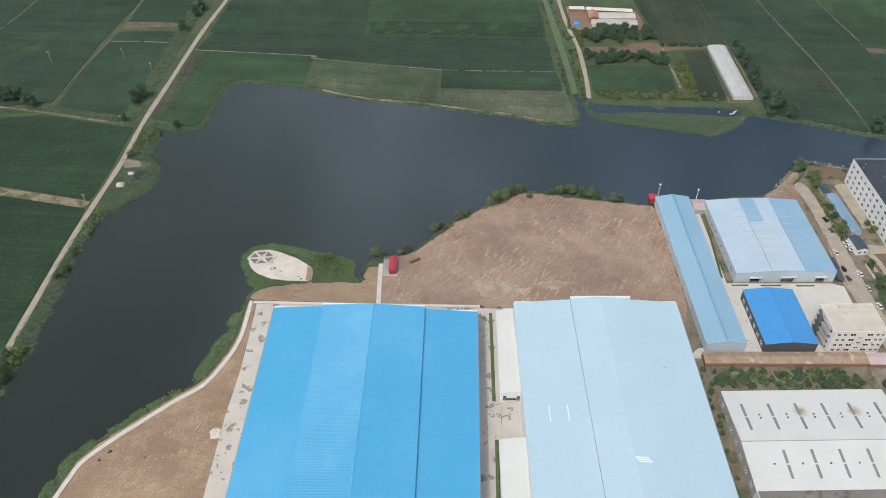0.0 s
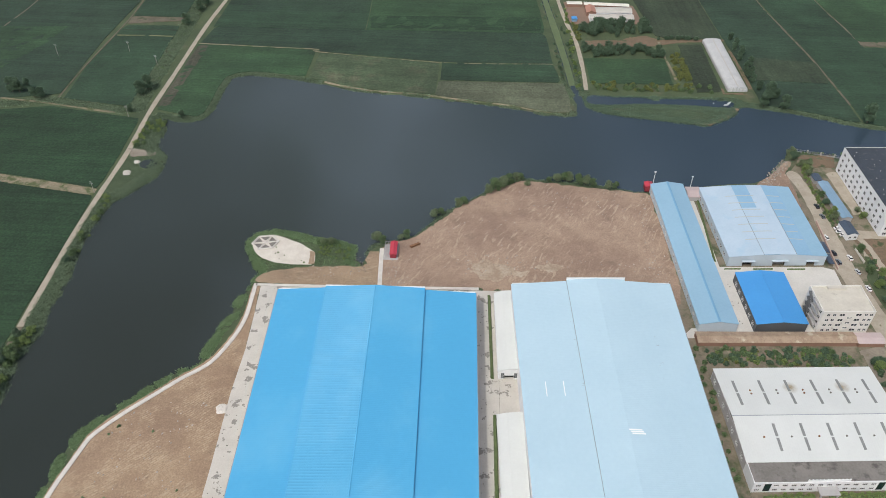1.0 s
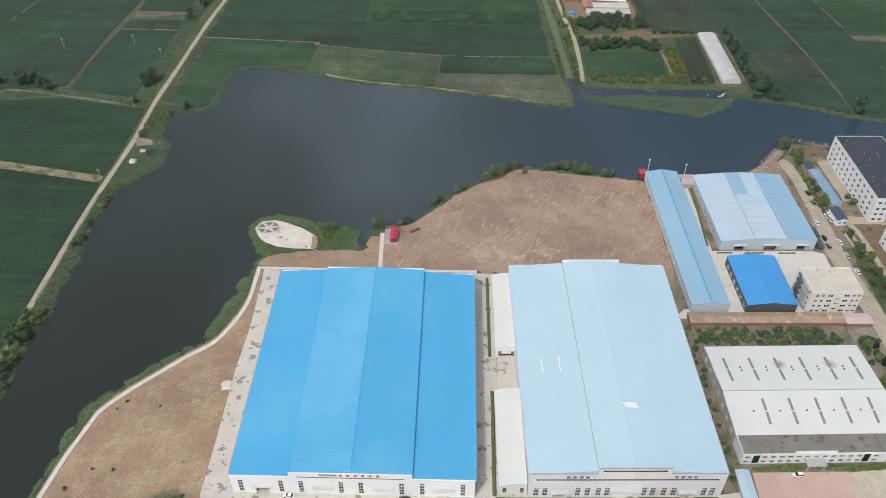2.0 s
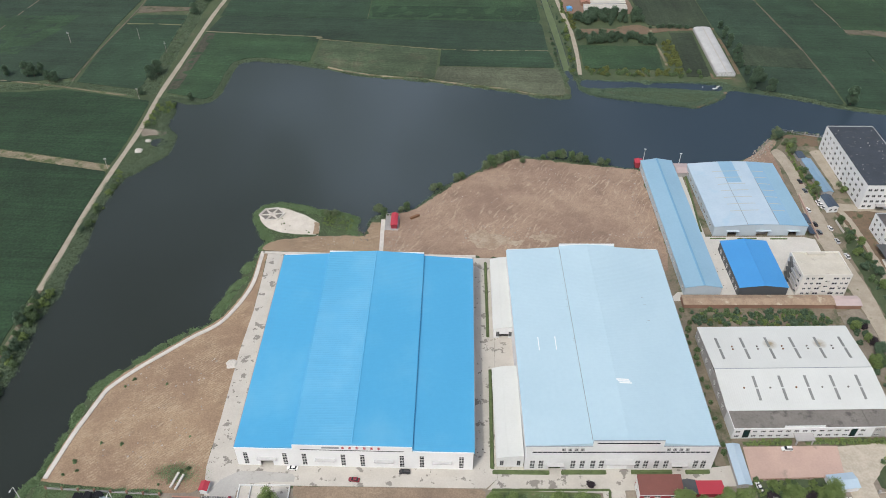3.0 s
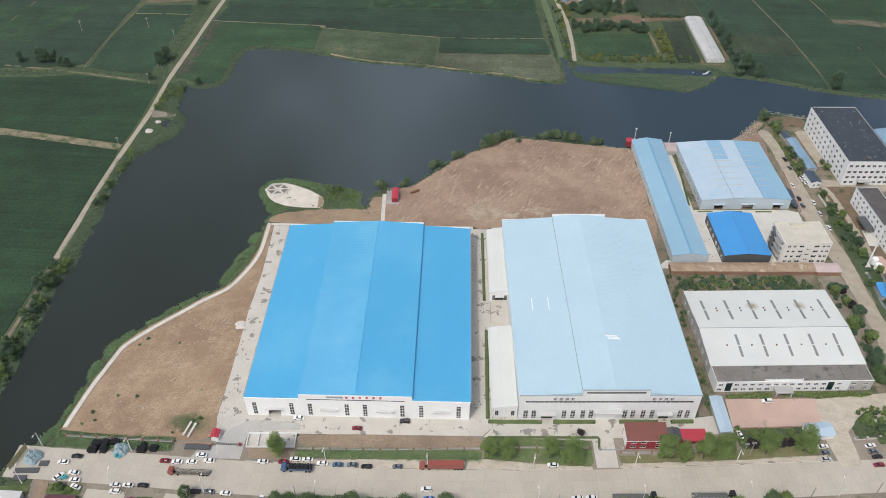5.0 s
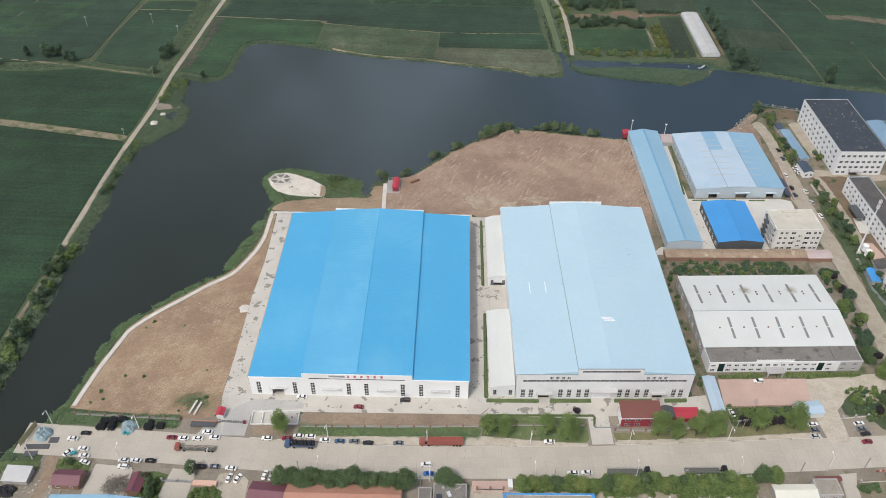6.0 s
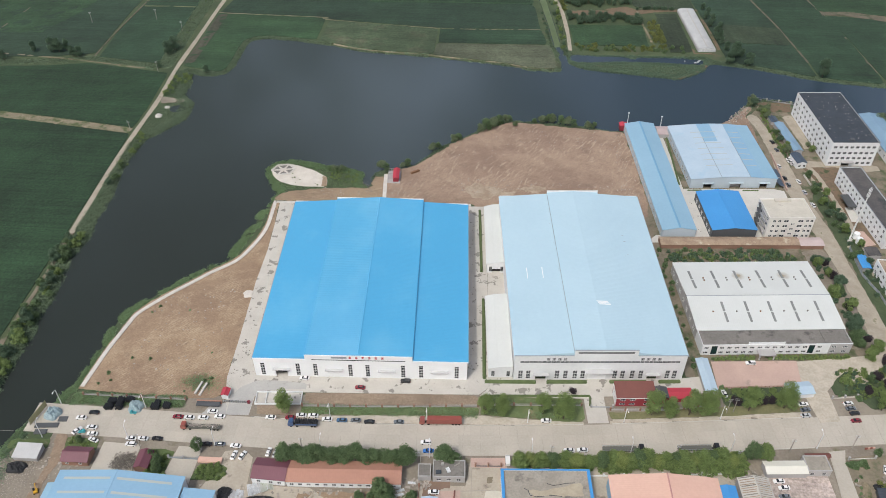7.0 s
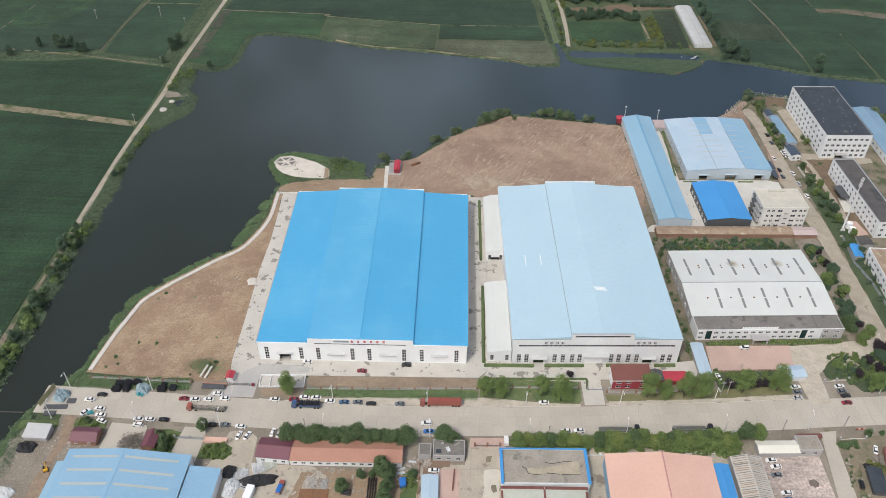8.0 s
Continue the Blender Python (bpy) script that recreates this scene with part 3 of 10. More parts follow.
def inside(poly, X, Y):
    poly = np.asarray(poly, float)
    r = np.zeros(X.shape, bool)
    for (x0, y0), (x1, y1) in zip(poly, np.roll(poly, -1, 0)):
        c = (y0 > Y) != (y1 > Y)
        r ^= c & (X < (x1 - x0) * (Y - y0) / (y1 - y0 + 1e-12) + x0)
    return r


def distance(line, X, Y, closed=False):
    line = np.asarray(line, float)
    d = np.full(X.shape, 1e9)
    ends = np.roll(line, -1, 0) if closed else line[1:]
    for a, b in zip(line, ends):
        e = b - a
        t = np.clip(((X - a[0]) * e[0] + (Y - a[1]) * e[1]) / (e @ e + 1e-9), 0, 1)
        d = np.minimum(d, np.hypot(X - a[0] - t * e[0], Y - a[1] - t * e[1]))
    return d


def wobble(X, Y, size, seed=0):
    """Cheap smooth noise from a few crossed waves, -1 to 1."""
    r = np.random.RandomState(seed)
    s = np.zeros(X.shape)
    for k in range(7):
        a, f, q = r.uniform(0, 6.28), (0.6 + 0.35 * k) * 2 * math.pi / size, r.uniform(0, 6.28)
        s += np.sin((X * math.cos(a) + Y * math.sin(a)) * f + q + 1.3 * np.sin((Y * math.cos(a) - X * math.sin(a)) * f * 0.7 + q)) / (1 + 0.3 * k)
    return s / 3.2


def oriented(poly):
    """The outline, turned so that it runs counter-clockwise."""
    p = np.asarray(poly, float)
    q = np.roll(p, -1, 0)
    return (p if (p[:, 0] * q[:, 1] - q[:, 0] * p[:, 1]).sum() > 0 else p[::-1]).tolist()


def sheet(name, poly, z, material, step=3.0, relief=0.0, kind="structure", label="", category="ground", skirt=0.4, keep=None, ragged=0.0, seed=1):
    """A laid surface over a plan outline, with its own slight relief and an edge that goes into the ground."""
    poly = np.asarray(poly, float)
    if not ragged and keep is None and relief <= 0.02:
        return lone(name, Shape().prism(oriented(poly), z - 0.3, z), material, label, category, kind=kind)
    x0, y0 = poly.min(0) - step
    x1, y1 = poly.max(0) + step
    nx, ny = int((x1 - x0) / step) + 2, int((y1 - y0) / step) + 2
    xs, ys = x0 + step * np.arange(nx), y0 + step * np.arange(ny)
    X, Y = np.meshgrid(xs, ys)
    s = distance(poly, X, Y, True)
    s = np.where(inside(poly, X, Y), s, -s)
    if ragged:
        s = s + ragged * wobble(X, Y, 9.0, seed)
    if keep is not None:
        s = np.minimum(s, keep(X, Y))
    # pull the vertices next to the outline on to it
    gy, gx = np.gradient(s, step)
    near = (np.abs(s) < step * 0.75)
    X2, Y2 = np.where(near, X - gx * s, X), np.where(near, Y - gy * s, Y)
    ok = (s > -step * 0.75)
    Z = z + relief * (wobble(X2, Y2, 14.0, seed) + 0.6 * wobble(X2, Y2, 5.0, seed + 3))
    idx = -np.ones(X.shape, int)
    quad = ok[:-1, :-1] & ok[1:, :-1] & ok[:-1, 1:] & ok[1:, 1:] & ((s[:-1, :-1] + s[1:, 1:] + s[1:, :-1] + s[:-1, 1:]) > 0)
    used = np.zeros(X.shape, bool)
    for a in (slice(None, -1), slice(1, None)):
        for b in (slice(None, -1), slice(1, None)):
            used[a, b] |= quad
    idx[used] = np.arange(used.sum())
    verts = np.stack([X2[used], Y2[used], Z[used]], 1)
    j, i = np.nonzero(quad)
    faces = np.stack([idx[j, i], idx[j, i + 1], idx[j + 1, i + 1], idx[j + 1, i]], 1)
    verts, faces = verts.tolist(), faces.tolist()
    if skirt:
        count = {}
        for f in faces:
            for a, b in zip(f, f[1:] + f[:1]):
                count[(a, b)] = 1
        low = {}
        for a, b in list(count):
            if (b, a) not in count:
                for q in (a, b):
                    if q not in low:
                        low[q] = len(verts)
                        verts.append((verts[q][0], verts[q][1], verts[q][2] - skirt))
                faces.append((b, a, low[a], low[b]))
    return lone(name, mesh_of(name, verts, faces, material), material, label, category, kind=kind)


def ribbon(name, line, width, z, material, label="", category="path", kind="structure", thick=0.3, parent=None, wob=0.0):
    """A strip of constant width along a line: path, kerb, low wall."""
    line = np.asarray(line, float)
    t = np.gradient(line, axis=0)
    t /= np.linalg.norm(t, axis=1)[:, None] + 1e-9
    nrm = np.stack([-t[:, 1], t[:, 0]], 1)
    w = width / 2 * (1 + wob * np.random.RandomState(4).uniform(-1, 1, len(line)))[:, None]
    a, b = line + nrm * w, line - nrm * w
    n = len(line)
    v = [(*p, z) for p in a] + [(*p, z) for p in b] + [(*p, z - thick) for p in a] + [(*p, z - thick) for p in b]
    f = []
    for i in range(n - 1):
        f += [(i + n, i + n + 1, i + 1, i), (i, i + 1, i + 1 + 2 * n, i + 2 * n), (i + n + 1, i + n, i + 3 * n, i + 3 * n + 1)]
    f += [(0, 2 * n, 3 * n, n), (n - 1, 2 * n - 1, 4 * n - 1, 3 * n - 1)]
    me = mesh_of(name, v, f, material)
    if parent:
        return part(name, me, None, parent, label)
    return lone(name, me, None, label, category, kind=kind)
# ------------------------------------------------ land and water
WATER = -0.8
# plan of the lake's shore: the northern and eastern side, then the southern and western side
SHORE_N = [(-114, 291), (-99, 287), (-87, 289), (-82, 301), (-81, 326), (-79, 344), (-66, 350), (-41, 347), (-18, 341), (1, 334), (27, 328), (56, 325),
           (90, 318), (117, 313), (142, 305), (162, 305), (165, 324), (170, 325), (171, 318), (182, 309), (209, 303), (237, 298), (249, 296), (269, 309),
           (277, 321), (304, 315), (331, 306), (359, 296), (520, 262), (520, 225), (384, 243), (302, 266), (290, 259), (283, 252), (275, 243), (264, 234), (242, 231)]
SHORE_S = [(198, 221), (179, 224), (161, 228), (141, 230), (122, 231), (107, 222), (92, 209), (77, 197), (62, 176), (46, 170), (38, 165), (35, 152), (30, 155), (30, 166),
           (11.5, 170.4), (-2, 174.6), (-14.5, 177.2), (-25, 173.6), (-28.6, 165), (-22, 150), (-16.5, 142.5), (-19, 137.5), (-20.7, 130), (-24.5, 122.5), (-25.3, 111.5), (-27.5, 105.5), (-29.5, 98), (-31.8, 89.5), (-32.8, 81.5), (-36, 78), (-41, 75.5), (-46.5, 70), (-53, 64), (-59, 57),
           (-66, 50), (-71, 43.5), (-75, 37), (-76.6, 30), (-77.3, 24), (-77.6, 13), (-80, -5), (-84, -13), (-90, -23), (-95, -34), (-98, -46), (-98, -61), (-101, -79), (-118, -140), (-140, -140)]
SHORE_W = [(-124, -81), (-116, -42), (-113, -20), (-114, 2), (-113, 26), (-115, 32), (-114, 51), (-117, 81), (-113, 100), (-116, 107), (-115, 134), (-116, 146),
           (-118, 162), (-116, 193), (-106, 210), (-97, 225), (-97, 245), (-106, 257), (-107, 278)]
LAKE = smooth_line(SHORE_N + SHORE_S + SHORE_W, 3, True)
CHANNEL = smooth_line([(172, 331), (176, 319), (204, 320.5), (226, 321), (240, 320), (266, 318.5), (273, 321), (272, 327.5), (255, 330.5), (226, 330), (220, 327), (214, 330.5), (190, 331.5)], 3, True)
CANAL = np.array([(151, 640), (153, 497), (158, 435), (162, 381), (164, 345), (167, 322)], float)


def shore(X, Y):
    """Distance to the nearest water, negative on it."""
    d = distance(LAKE, X, Y, True)
    d = np.where(inside(LAKE, X, Y), -d, d)
    c = distance(CHANNEL, X, Y, True)
    c = np.where(inside(CHANNEL, X, Y), -c, c)
    k = distance(CANAL, X, Y) - 2.6
    return np.minimum(np.minimum(d, c), k) + 0.7 * wobble(X, Y, 11.0, 5)


def terrain():
    fine_x, fine_y = np.arange(-380, 560.1, 2.5), np.arange(-130, 640.1, 2.5)
    xs = np.concatenate([[-4500, -3000, -1800, -1000, -600, -450], fine_x, [620, 800, 1200, 2000, 3200, 4500]])
    ys = np.concatenate([[-4500, -3000, -1800, -1000, -500, -250], fine_y, [700, 850, 1200, 2000, 3200, 4500]])
    X, Y = np.meshgrid(xs, ys)
    s = shore(X, Y)
    land = 0.12 * wobble(X, Y, 30.0, 8) * np.clip((s - 4) / 10, 0, 1) * 0.3
    Z = np.where(s > 4.5, land, np.where(s > -6, -3.2 + 3.2 * np.clip((s + 6) / 10.5, 0, 1) ** 0.55, -3.2))
    n = len(xs)
    j, i = np.meshgrid(np.arange(len(ys) - 1), np.arange(n - 1), indexing="ij")
    a = (j * n + i).ravel()
    faces = np.stack([a, a + 1, a + n + 1, a + n], 1)
    me = mesh_of("ground", np.stack([X.ravel(), Y.ravel(), Z.ravel()], 1).tolist(), faces.tolist(), "earth", True)
    return lone("ground", me, None, "flat farmland earth with weeds and lake banks", "ground", kind="structure")


terrain()
wob = Shape()
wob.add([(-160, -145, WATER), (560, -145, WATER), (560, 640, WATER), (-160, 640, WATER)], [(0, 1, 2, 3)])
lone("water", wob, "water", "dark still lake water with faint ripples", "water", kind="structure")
ribbon("water_canal", CANAL[:-1], 4.2, WATER + 0.05, "algae", "narrow canal covered in pale green algae", "canal", thick=0.1, wob=0.35)


def field(poly, height, material, label, step=3.0, gap=5.0, relief=0.12, seed=1, ragged=0.5):
    return sheet("crop_field", poly, height, material, step, relief, "stuff", label, "crop field", skirt=height + 0.5, keep=lambda X, Y: shore(X, Y) - gap, ragged=ragged, seed=seed)


DARK = "dark green crop field in straight drills beside the lake"
field([(-380, -130), (-127, -130), (-127.2, 100), (-127, 204), (-190, 215.5), (-380, 247)], 0.25, "crop_g", "deep green maize field beside the pale dirt track", 4, seed=2, ragged=0.3)
field([(-380, 256), (-190, 224), (-127, 211.5), (-126, 246), (-127, 288), (-192, 301), (-220, 296), (-380, 285)], 0.25, "crop_g", DARK, 4, seed=3, ragged=0.3)
field([(-187, 312), (-139, 303), (-138, 425), (-182, 424), (-188, 360)], 0.25, "crop_a", DARK, 4, seed=4, ragged=0.3)
field([(-380, 303), (-222, 311), (-192, 317), (-190.5, 400), (-184.5, 470), (-183.5, 640), (-380, 640)], 0.25, "crop_b", DARK, 5, seed=5, ragged=0.3)
field([(-181, 441.5), (-140, 440.5), (-137, 640), (-180, 640)], 0.25, "crop_a", DARK, 5, seed=6, ragged=0.3)
field([(-119, 300), (-85, 290), (-58, 352), (-27, 345), (-25, 389.5), (-116, 395)], 0.25, "crop_c", "fresh green crop field on the lake shore", 3, 4.0, seed=7, ragged=0.3)
field([(-21.5, 385), (69, 372), (66.5, 318), (-25, 332)], 0.4, "crop_d", "thin yellowish-green field on the lake shore", 3, 4.0, seed=8, ragged=0.4)
field([(70.5, 374), (152.5, 374), (156, 347.5), (70, 347.5)], 0.25, "crop_a", DARK, 3, seed=9, ragged=0.3)
field([(69, 346), (160, 346), (160, 300), (66, 318)], 0.3, "crop_e", "pale stubble strip on the lake shore", 3, 3.5, seed=10, ragged=0.4)
field([(-115, 396.5), (-24, 391), (-22, 387), (70, 374.7), (152, 375), (150, 419), (147, 424.5), (-110, 424.5)], 0.25, "crop_b", DARK, 3, seed=11, ragged=0.3)
field([(-112, 425), (8.5, 425), (7, 640), (-101, 640)], 0.25, "crop_a", DARK, 5, seed=13, ragged=0.3)
field([(9.2, 425), (150, 424.7), (146, 500), (142, 640), (8, 640)], 0.25, "crop_c", "greener crop field in straight drills", 5, seed=14, ragged=0.3)
field([(176, 385), (236, 385.5), (235.5, 348), (177, 348)], 0.25, "crop_c", "green vegetable field with shrubs round it", 3, seed=15)
field([(250.6, 410), (268.3, 410), (268, 339), (250.4, 338)], 0.25, "crop_f", "brownish-green plot beside the greenhouse", 3, 1.0, seed=16, ragged=0.3)
field([(226, 640), (227, 500), (235.6, 422), (286.5, 419.5), (282.5, 503), (279, 640)], 0.25, "crop_f", "dull dark field behind the greenhouse", 5, seed=17, ragged=0.3)
field([(280, 640), (283.5, 503), (287.5, 420), (290, 385), (291, 336), (292, 308), (351, 288), (351, 324), (345.6, 389), (338.2, 442), (330.6, 505), (330, 640)], 0.25, "crop_b", DARK, 4, 4.0, seed=18, ragged=0.3)
field([(331.6, 640), (332.6, 505), (340.4, 442), (347.8, 389), (353, 322), (353, 286), (398, 270), (396.5, 388), (388.2, 444), (380.2, 507), (379, 640)], 0.25, "crop_a", DARK, 4, 4.0, seed=19, ragged=0.3)
field([(381, 640), (382, 507), (390, 444), (391, 421.5), (560, 398), (560, 640)], 0.25, "crop_c", DARK, 5, seed=20, ragged=0.3)
field([(391.5, 413), (396.5, 389), (400, 298), (400, 268), (560, 240), (560, 386)], 0.25, "crop_a", DARK, 5, 4.0, seed=23, ragged=0.3)
field([(299.5, 392), (347, 384), (348, 354), (295.5, 357)], 0.5, "crop_f", "darker rows of young shrubs in a field", 3, seed=21)
field([(-120, 303), (-112.5, 305), (-107.5, 392.5), (-115.5, 393)], 0.3, "crop_r", "thin reddish strip of crop beside the track", 3, 2.0, seed=31, ragged=0.5)
field([(-380, 345), (-248, 352), (-232, 392), (-226, 420), (-380, 412)], 0.3, "crop_c", "greener stand in the western field", 5, seed=32, ragged=1.5)
field([(-268, 470), (-186, 468), (-184, 560), (-262, 560)], 0.3, "crop_g", "darker stand in the western field", 5, seed=33, ragged=1.0)
field([(-98, 452), (6, 455), (5, 500), (-96, 497)], 0.3, "crop_b", "duller stand in the northern field", 5, seed=34, ragged=0.8)
field([(12, 428), (148, 428), (147, 452), (11, 450)], 0.3, "crop_g", "darker stand in the northern field", 5, seed=35, ragged=0.8)
ribbon("ground_path", smooth_line([(-290, 330), (-281, 380), (-276, 423), (-270, 471), (-262, 640)], 5), 1.3, 0.3, "stubble", "narrow track between fields", wob=0.25)
ribbon("ground_path", smooth_line([(-290, 317), (-250, 313), (-224, 309.5), (-194, 304.5), (-160, 297.5), (-146, 295)], 5), 1.5, 0.24, "weedtrack", "weedy strip between the fields", wob=0.4)
ribbon("ground_path", [(-183, 406.6), (-160, 407.2), (-139, 406.4)], 1.0, 0.32, "drygrass", "thin yellowed row in the crop", wob=0.4)
ribbon("ground_path", [(-184, 415.5), (-160, 417), (-139, 417)], 1.4, 0.34, "crop_f", "dark furrow between two stands", wob=0.3)
sheet("ground_stubble", [(-181, 427), (-140, 434), (-139, 440), (-182, 440)], 0.3, "stubble", 3, 0.05, label="tan strip of harvested stubble", ragged=0.3)
sheet("ground_stubble", [(391.5, 420.5), (415, 421), (450, 411), (560, 392), (560, 382), (444, 401), (412, 412.5), (391.2, 414)], 0.3, "stubble", 3, 0.03, label="tan strip of harvested stubble", skirt=1.0, ragged=0.3)
# dirt strip between the western fields
sheet("ground_track", [(-380, 248), (-190, 216), (-127, 204), (-127, 211), (-190, 223), (-380, 255)], 0.16, "weedtrack", 3, 0.05, label="rutted weedy strip between two fields", ragged=0.6)
# tracks
ribbon("ground_path", smooth_line([(-104, 640), (-112, 500), (-118, 427), (-121, 348), (-123, 296), (-122, 249), (-124, 204), (-125, 160), (-124.5, 100)], 6), 3.2, 0.2, "track", "pale dirt track along the lake", wob=0.12)
ribbon("ground_path", smooth_line([(-124.5, 99.9), (-124, 60), (-125, 14), (-125, -130)], 6), 2.4, 0.2, "wasteland", "overgrown dirt track along the lake", wob=0.25)
ribbon("ground_path", smooth_line([(158, 640), (164, 497), (168, 445), (172.3, 413), (173.6, 370), (172.8, 338)], 6), 3.0, 0.2, "track", "pale dirt track to the farm", wob=0.12)
ribbon("ground_path", smooth_line([(-181.5, 640), (-182.5, 470), (-183, 430), (-189, 360), (-191, 312)], 5), 1.1, 0.2, "stubble", "narrow track between fields", wob=0.25)
ribbon("ground_path", smooth_line([(331, 640), (331.7, 505), (339.4, 442), (346.8, 389), (352, 325)], 5), 1.5, 0.2, "stubble", "narrow track between fields", wob=0.25)
ribbon("ground_path", smooth_line([(380, 640), (381, 507), (389, 444), (394.5, 388), (398, 310)], 5), 1.6, 0.2, "stubble", "narrow track between fields", wob=0.25)
ribbon("ground_path", smooth_line([(-116, 395.8), (-60, 392.4), (-24, 390.2), (-21.5, 386), (70, 373.4), (152, 374.4)], 5), 0.9, 0.28, "weedtrack", "thin grassy ridge between fields", wob=0.25)
ribbon("ground_path", smooth_line([(236.5, 414), (236.3, 395), (238, 372), (239, 350)], 5), 1.8, 0.2, "weedtrack", "trodden path between plots", wob=0.25)
sheet("ground_soil", [(183, 414), (236, 417), (288, 420), (288, 416.5), (250, 413), (233, 407), (183, 405)], 0.14, "redsoil", 2.5, 0.05, label="bare reddish strip beside the orchard", ragged=0.7)
sheet("ground_soil", [(240, 337), (284, 336), (291, 345), (288.5, 412), (286.8, 412), (287.5, 338.8), (269.6, 338.5), (269.2, 412), (268.5, 412), (267.5, 338), (240, 338.5)], 0.16, "redsoil", 2.0, 0.04, label="bare reddish soil round the greenhouse", ragged=0.3)
# pale trampled edge below the northern fields
ribbon("ground_path", smooth_line([(-12, 342), (4, 336), (28, 330.5), (57, 327.5), (90, 320.6), (117, 315.8), (141, 308.2), (158, 307.6)], 6), 1.3, 0.0, "shoresand", "pale trampled edge of the lake shore", wob=0.5, thick=1.0)
# bare plots
sheet("ground_soil", [(45, 134.3), (97, 135.2), (97.1, 133.2), (117, 134.8), (118, 122.5), (197, 125), (200, 137.5), (198, 219), (178, 221), (124, 229), (106, 219), (90, 206), (62, 174), (44, 166)], 0.18, "brown", 2.5, 0.08, label="bare brown building plot on the shore", ragged=1.2, keep=lambda X, Y: shore(X, Y) - 1.5)
sheet("ground_soil", [(-19, 135), (45.8, 134.2), (44.4, 162), (38, 161), (37, 149), (31, 149.5), (10, 148), (-6, 145.5), (-12, 143.5), (-19, 139.5)], 0.16, "ochre", 2.5, 0.05, label="dry earth strip behind the blue warehouse", ragged=1.0, keep=lambda X, Y: shore(X, Y) - 1.0)
sheet("ground_soil", [(-78, -9), (-75, 13), (-72.4, 25), (-70.6, 33), (-69, 39.5), (-64.4, 46.2), (-58.2, 53.6), (-50.4, 61.6), (-39.4, 72.6), (-32.6, 78.2), (-28, 83.4), (-22.8, 94.8), (-20, 104), (-18.6, 112.6), (-18.8, 125), (-18.8, 135), (-14.6, 134), (-13.4, 110), (-12.8, 89), (-13.6, 64), (-13, 24), (-13, 0), (-11.5, -9), (-16, -12), (-30, -13)], 0.14, "tracked", 2.0, 0.05, label="dry ochre plot with machine tracks beside the lake path", ragged=0.4)
for k, plot in enumerate(([(92, 153), (99, 157), (106, 155), (116, 150), (124, 149), (122, 146), (112, 145), (107, 141), (99, 143), (93, 148)], [(126, 152), (134, 156), (142, 153), (138, 150), (130, 148)])):
    sheet("ground_soil", plot, 0.275, "palesoil", 0.8, 0.06, label="pale dry patch on the bare plot", ragged=2.2, seed=k + 3)
# dusty ground of the settlement, under yards, verges and sheds
sheet("ground_soil", [(-78, -15), (-30, -12), (102, -4), (204, 6), (300, 20), (310, -20), (330, -130), (-72, -130), (-80, -45)], 0.06, "dust", 4, 0.03, label="dusty trodden earth along the road", keep=lambda X, Y: shore(X, Y) - 3.0)
sheet("ground_soil", [(196, 8), (206, 8), (300, 28), (410, 40), (410, 230), (350, 250), (300, 262), (288, 246), (278, 226), (202, 224), (196, 140)], 0.06, "wasteland", 4, 0.03, label="weedy trodden earth round the workshops", keep=lambda X, Y: shore(X, Y) - 2.0)
# concrete yards
YARD = 0.2
sheet("pavement_yard", [(-14.3, 132.4), (-0.5, 132.4), (106, 133.4), (106, -1.5), (101.5, -6), (24, -7.5), (2, -8.5), (1.5, -21), (-8.5, -21), (-11.5, -9), (-13, 0), (-13, 24), (-13.7, 64), (-12.8, 89), (-13.4, 112)], YARD, "concrete", 2.5, 0.01, label="worn concrete yard round the blue warehouse")
sheet("pavement_drive", [(-8.3, -21), (1.3, -21), (1.7, -10.5), (5, -7.6), (12, -6.2), (24, -5.6), (24, -2.2), (10, -1.2), (1, -1.6), (-5.6, -5.6), (-8.8, -11.5)], YARD + 0.03, "drivegrey", 1.5, 0.0, label="smooth grey concrete drive through the gate", ragged=0.2)
sheet("pavement_pad", [(-19, -21.2), (-8.6, -21.1), (-9.4, -14.8), (-15.8, -14.8)], YARD + 0.03, "drivegrey", 1.5, 0.0, label="grey concrete parking pad before the gate sign", ragged=0.2)
sheet("pavement_yard", [(106.1, 133.4), (117, 135), (118, 4), (194, 7), (206, 9), (206, -1), (157, -5), (157.5, -19.5), (148.5, -20), (148, -6.5), (102, -6.5), (106.1, -1.5)], YARD, "concrete", 2.5, 0.01, label="worn concrete yard of the pale blue warehouse")
sheet("pavement_yard", [(194, 104.5), (284, 107), (284, 156), (278, 158), (224, 156), (222, 222), (216, 222), (220, 112), (200, 111)], YARD, "cleanconcrete", 2.5, 0.01, label="pale concrete yard between the workshops")
sheet("pavement_yard", [(248, 19), (290, 25), (296, 30), (292, 8), (262, 6), (258, 2), (258, -15), (249, -16), (246, 5)], YARD, "shoulder", 2.5, 0.01, label="concrete drive beside the white factory")
sheet("pavement_lot", [(209.5, 17.7), (249.5, 19.6), (247.5, 4.5), (209, 1.5)], YARD + 0.05, "pinkpave", 2.5, 0.01, label="faded pink paved forecourt")
sheet("ground_track", smooth_line([(284, 243), (286.5, 225), (287, 201), (285.5, 180), (284.5, 163), (286, 150), (289, 114), (291, 89), (291, 58), (290, 20), (299, 20), (300, 58), (299, 89), (299, 114), (296, 144), (295.2, 157), (295.4, 177), (294.3, 200), (293.5, 227), (290.5, 244)], 3, True), 0.16, "track", 2.5, 0.04, label="wide dirt lane past the workshops", ragged=0.4)
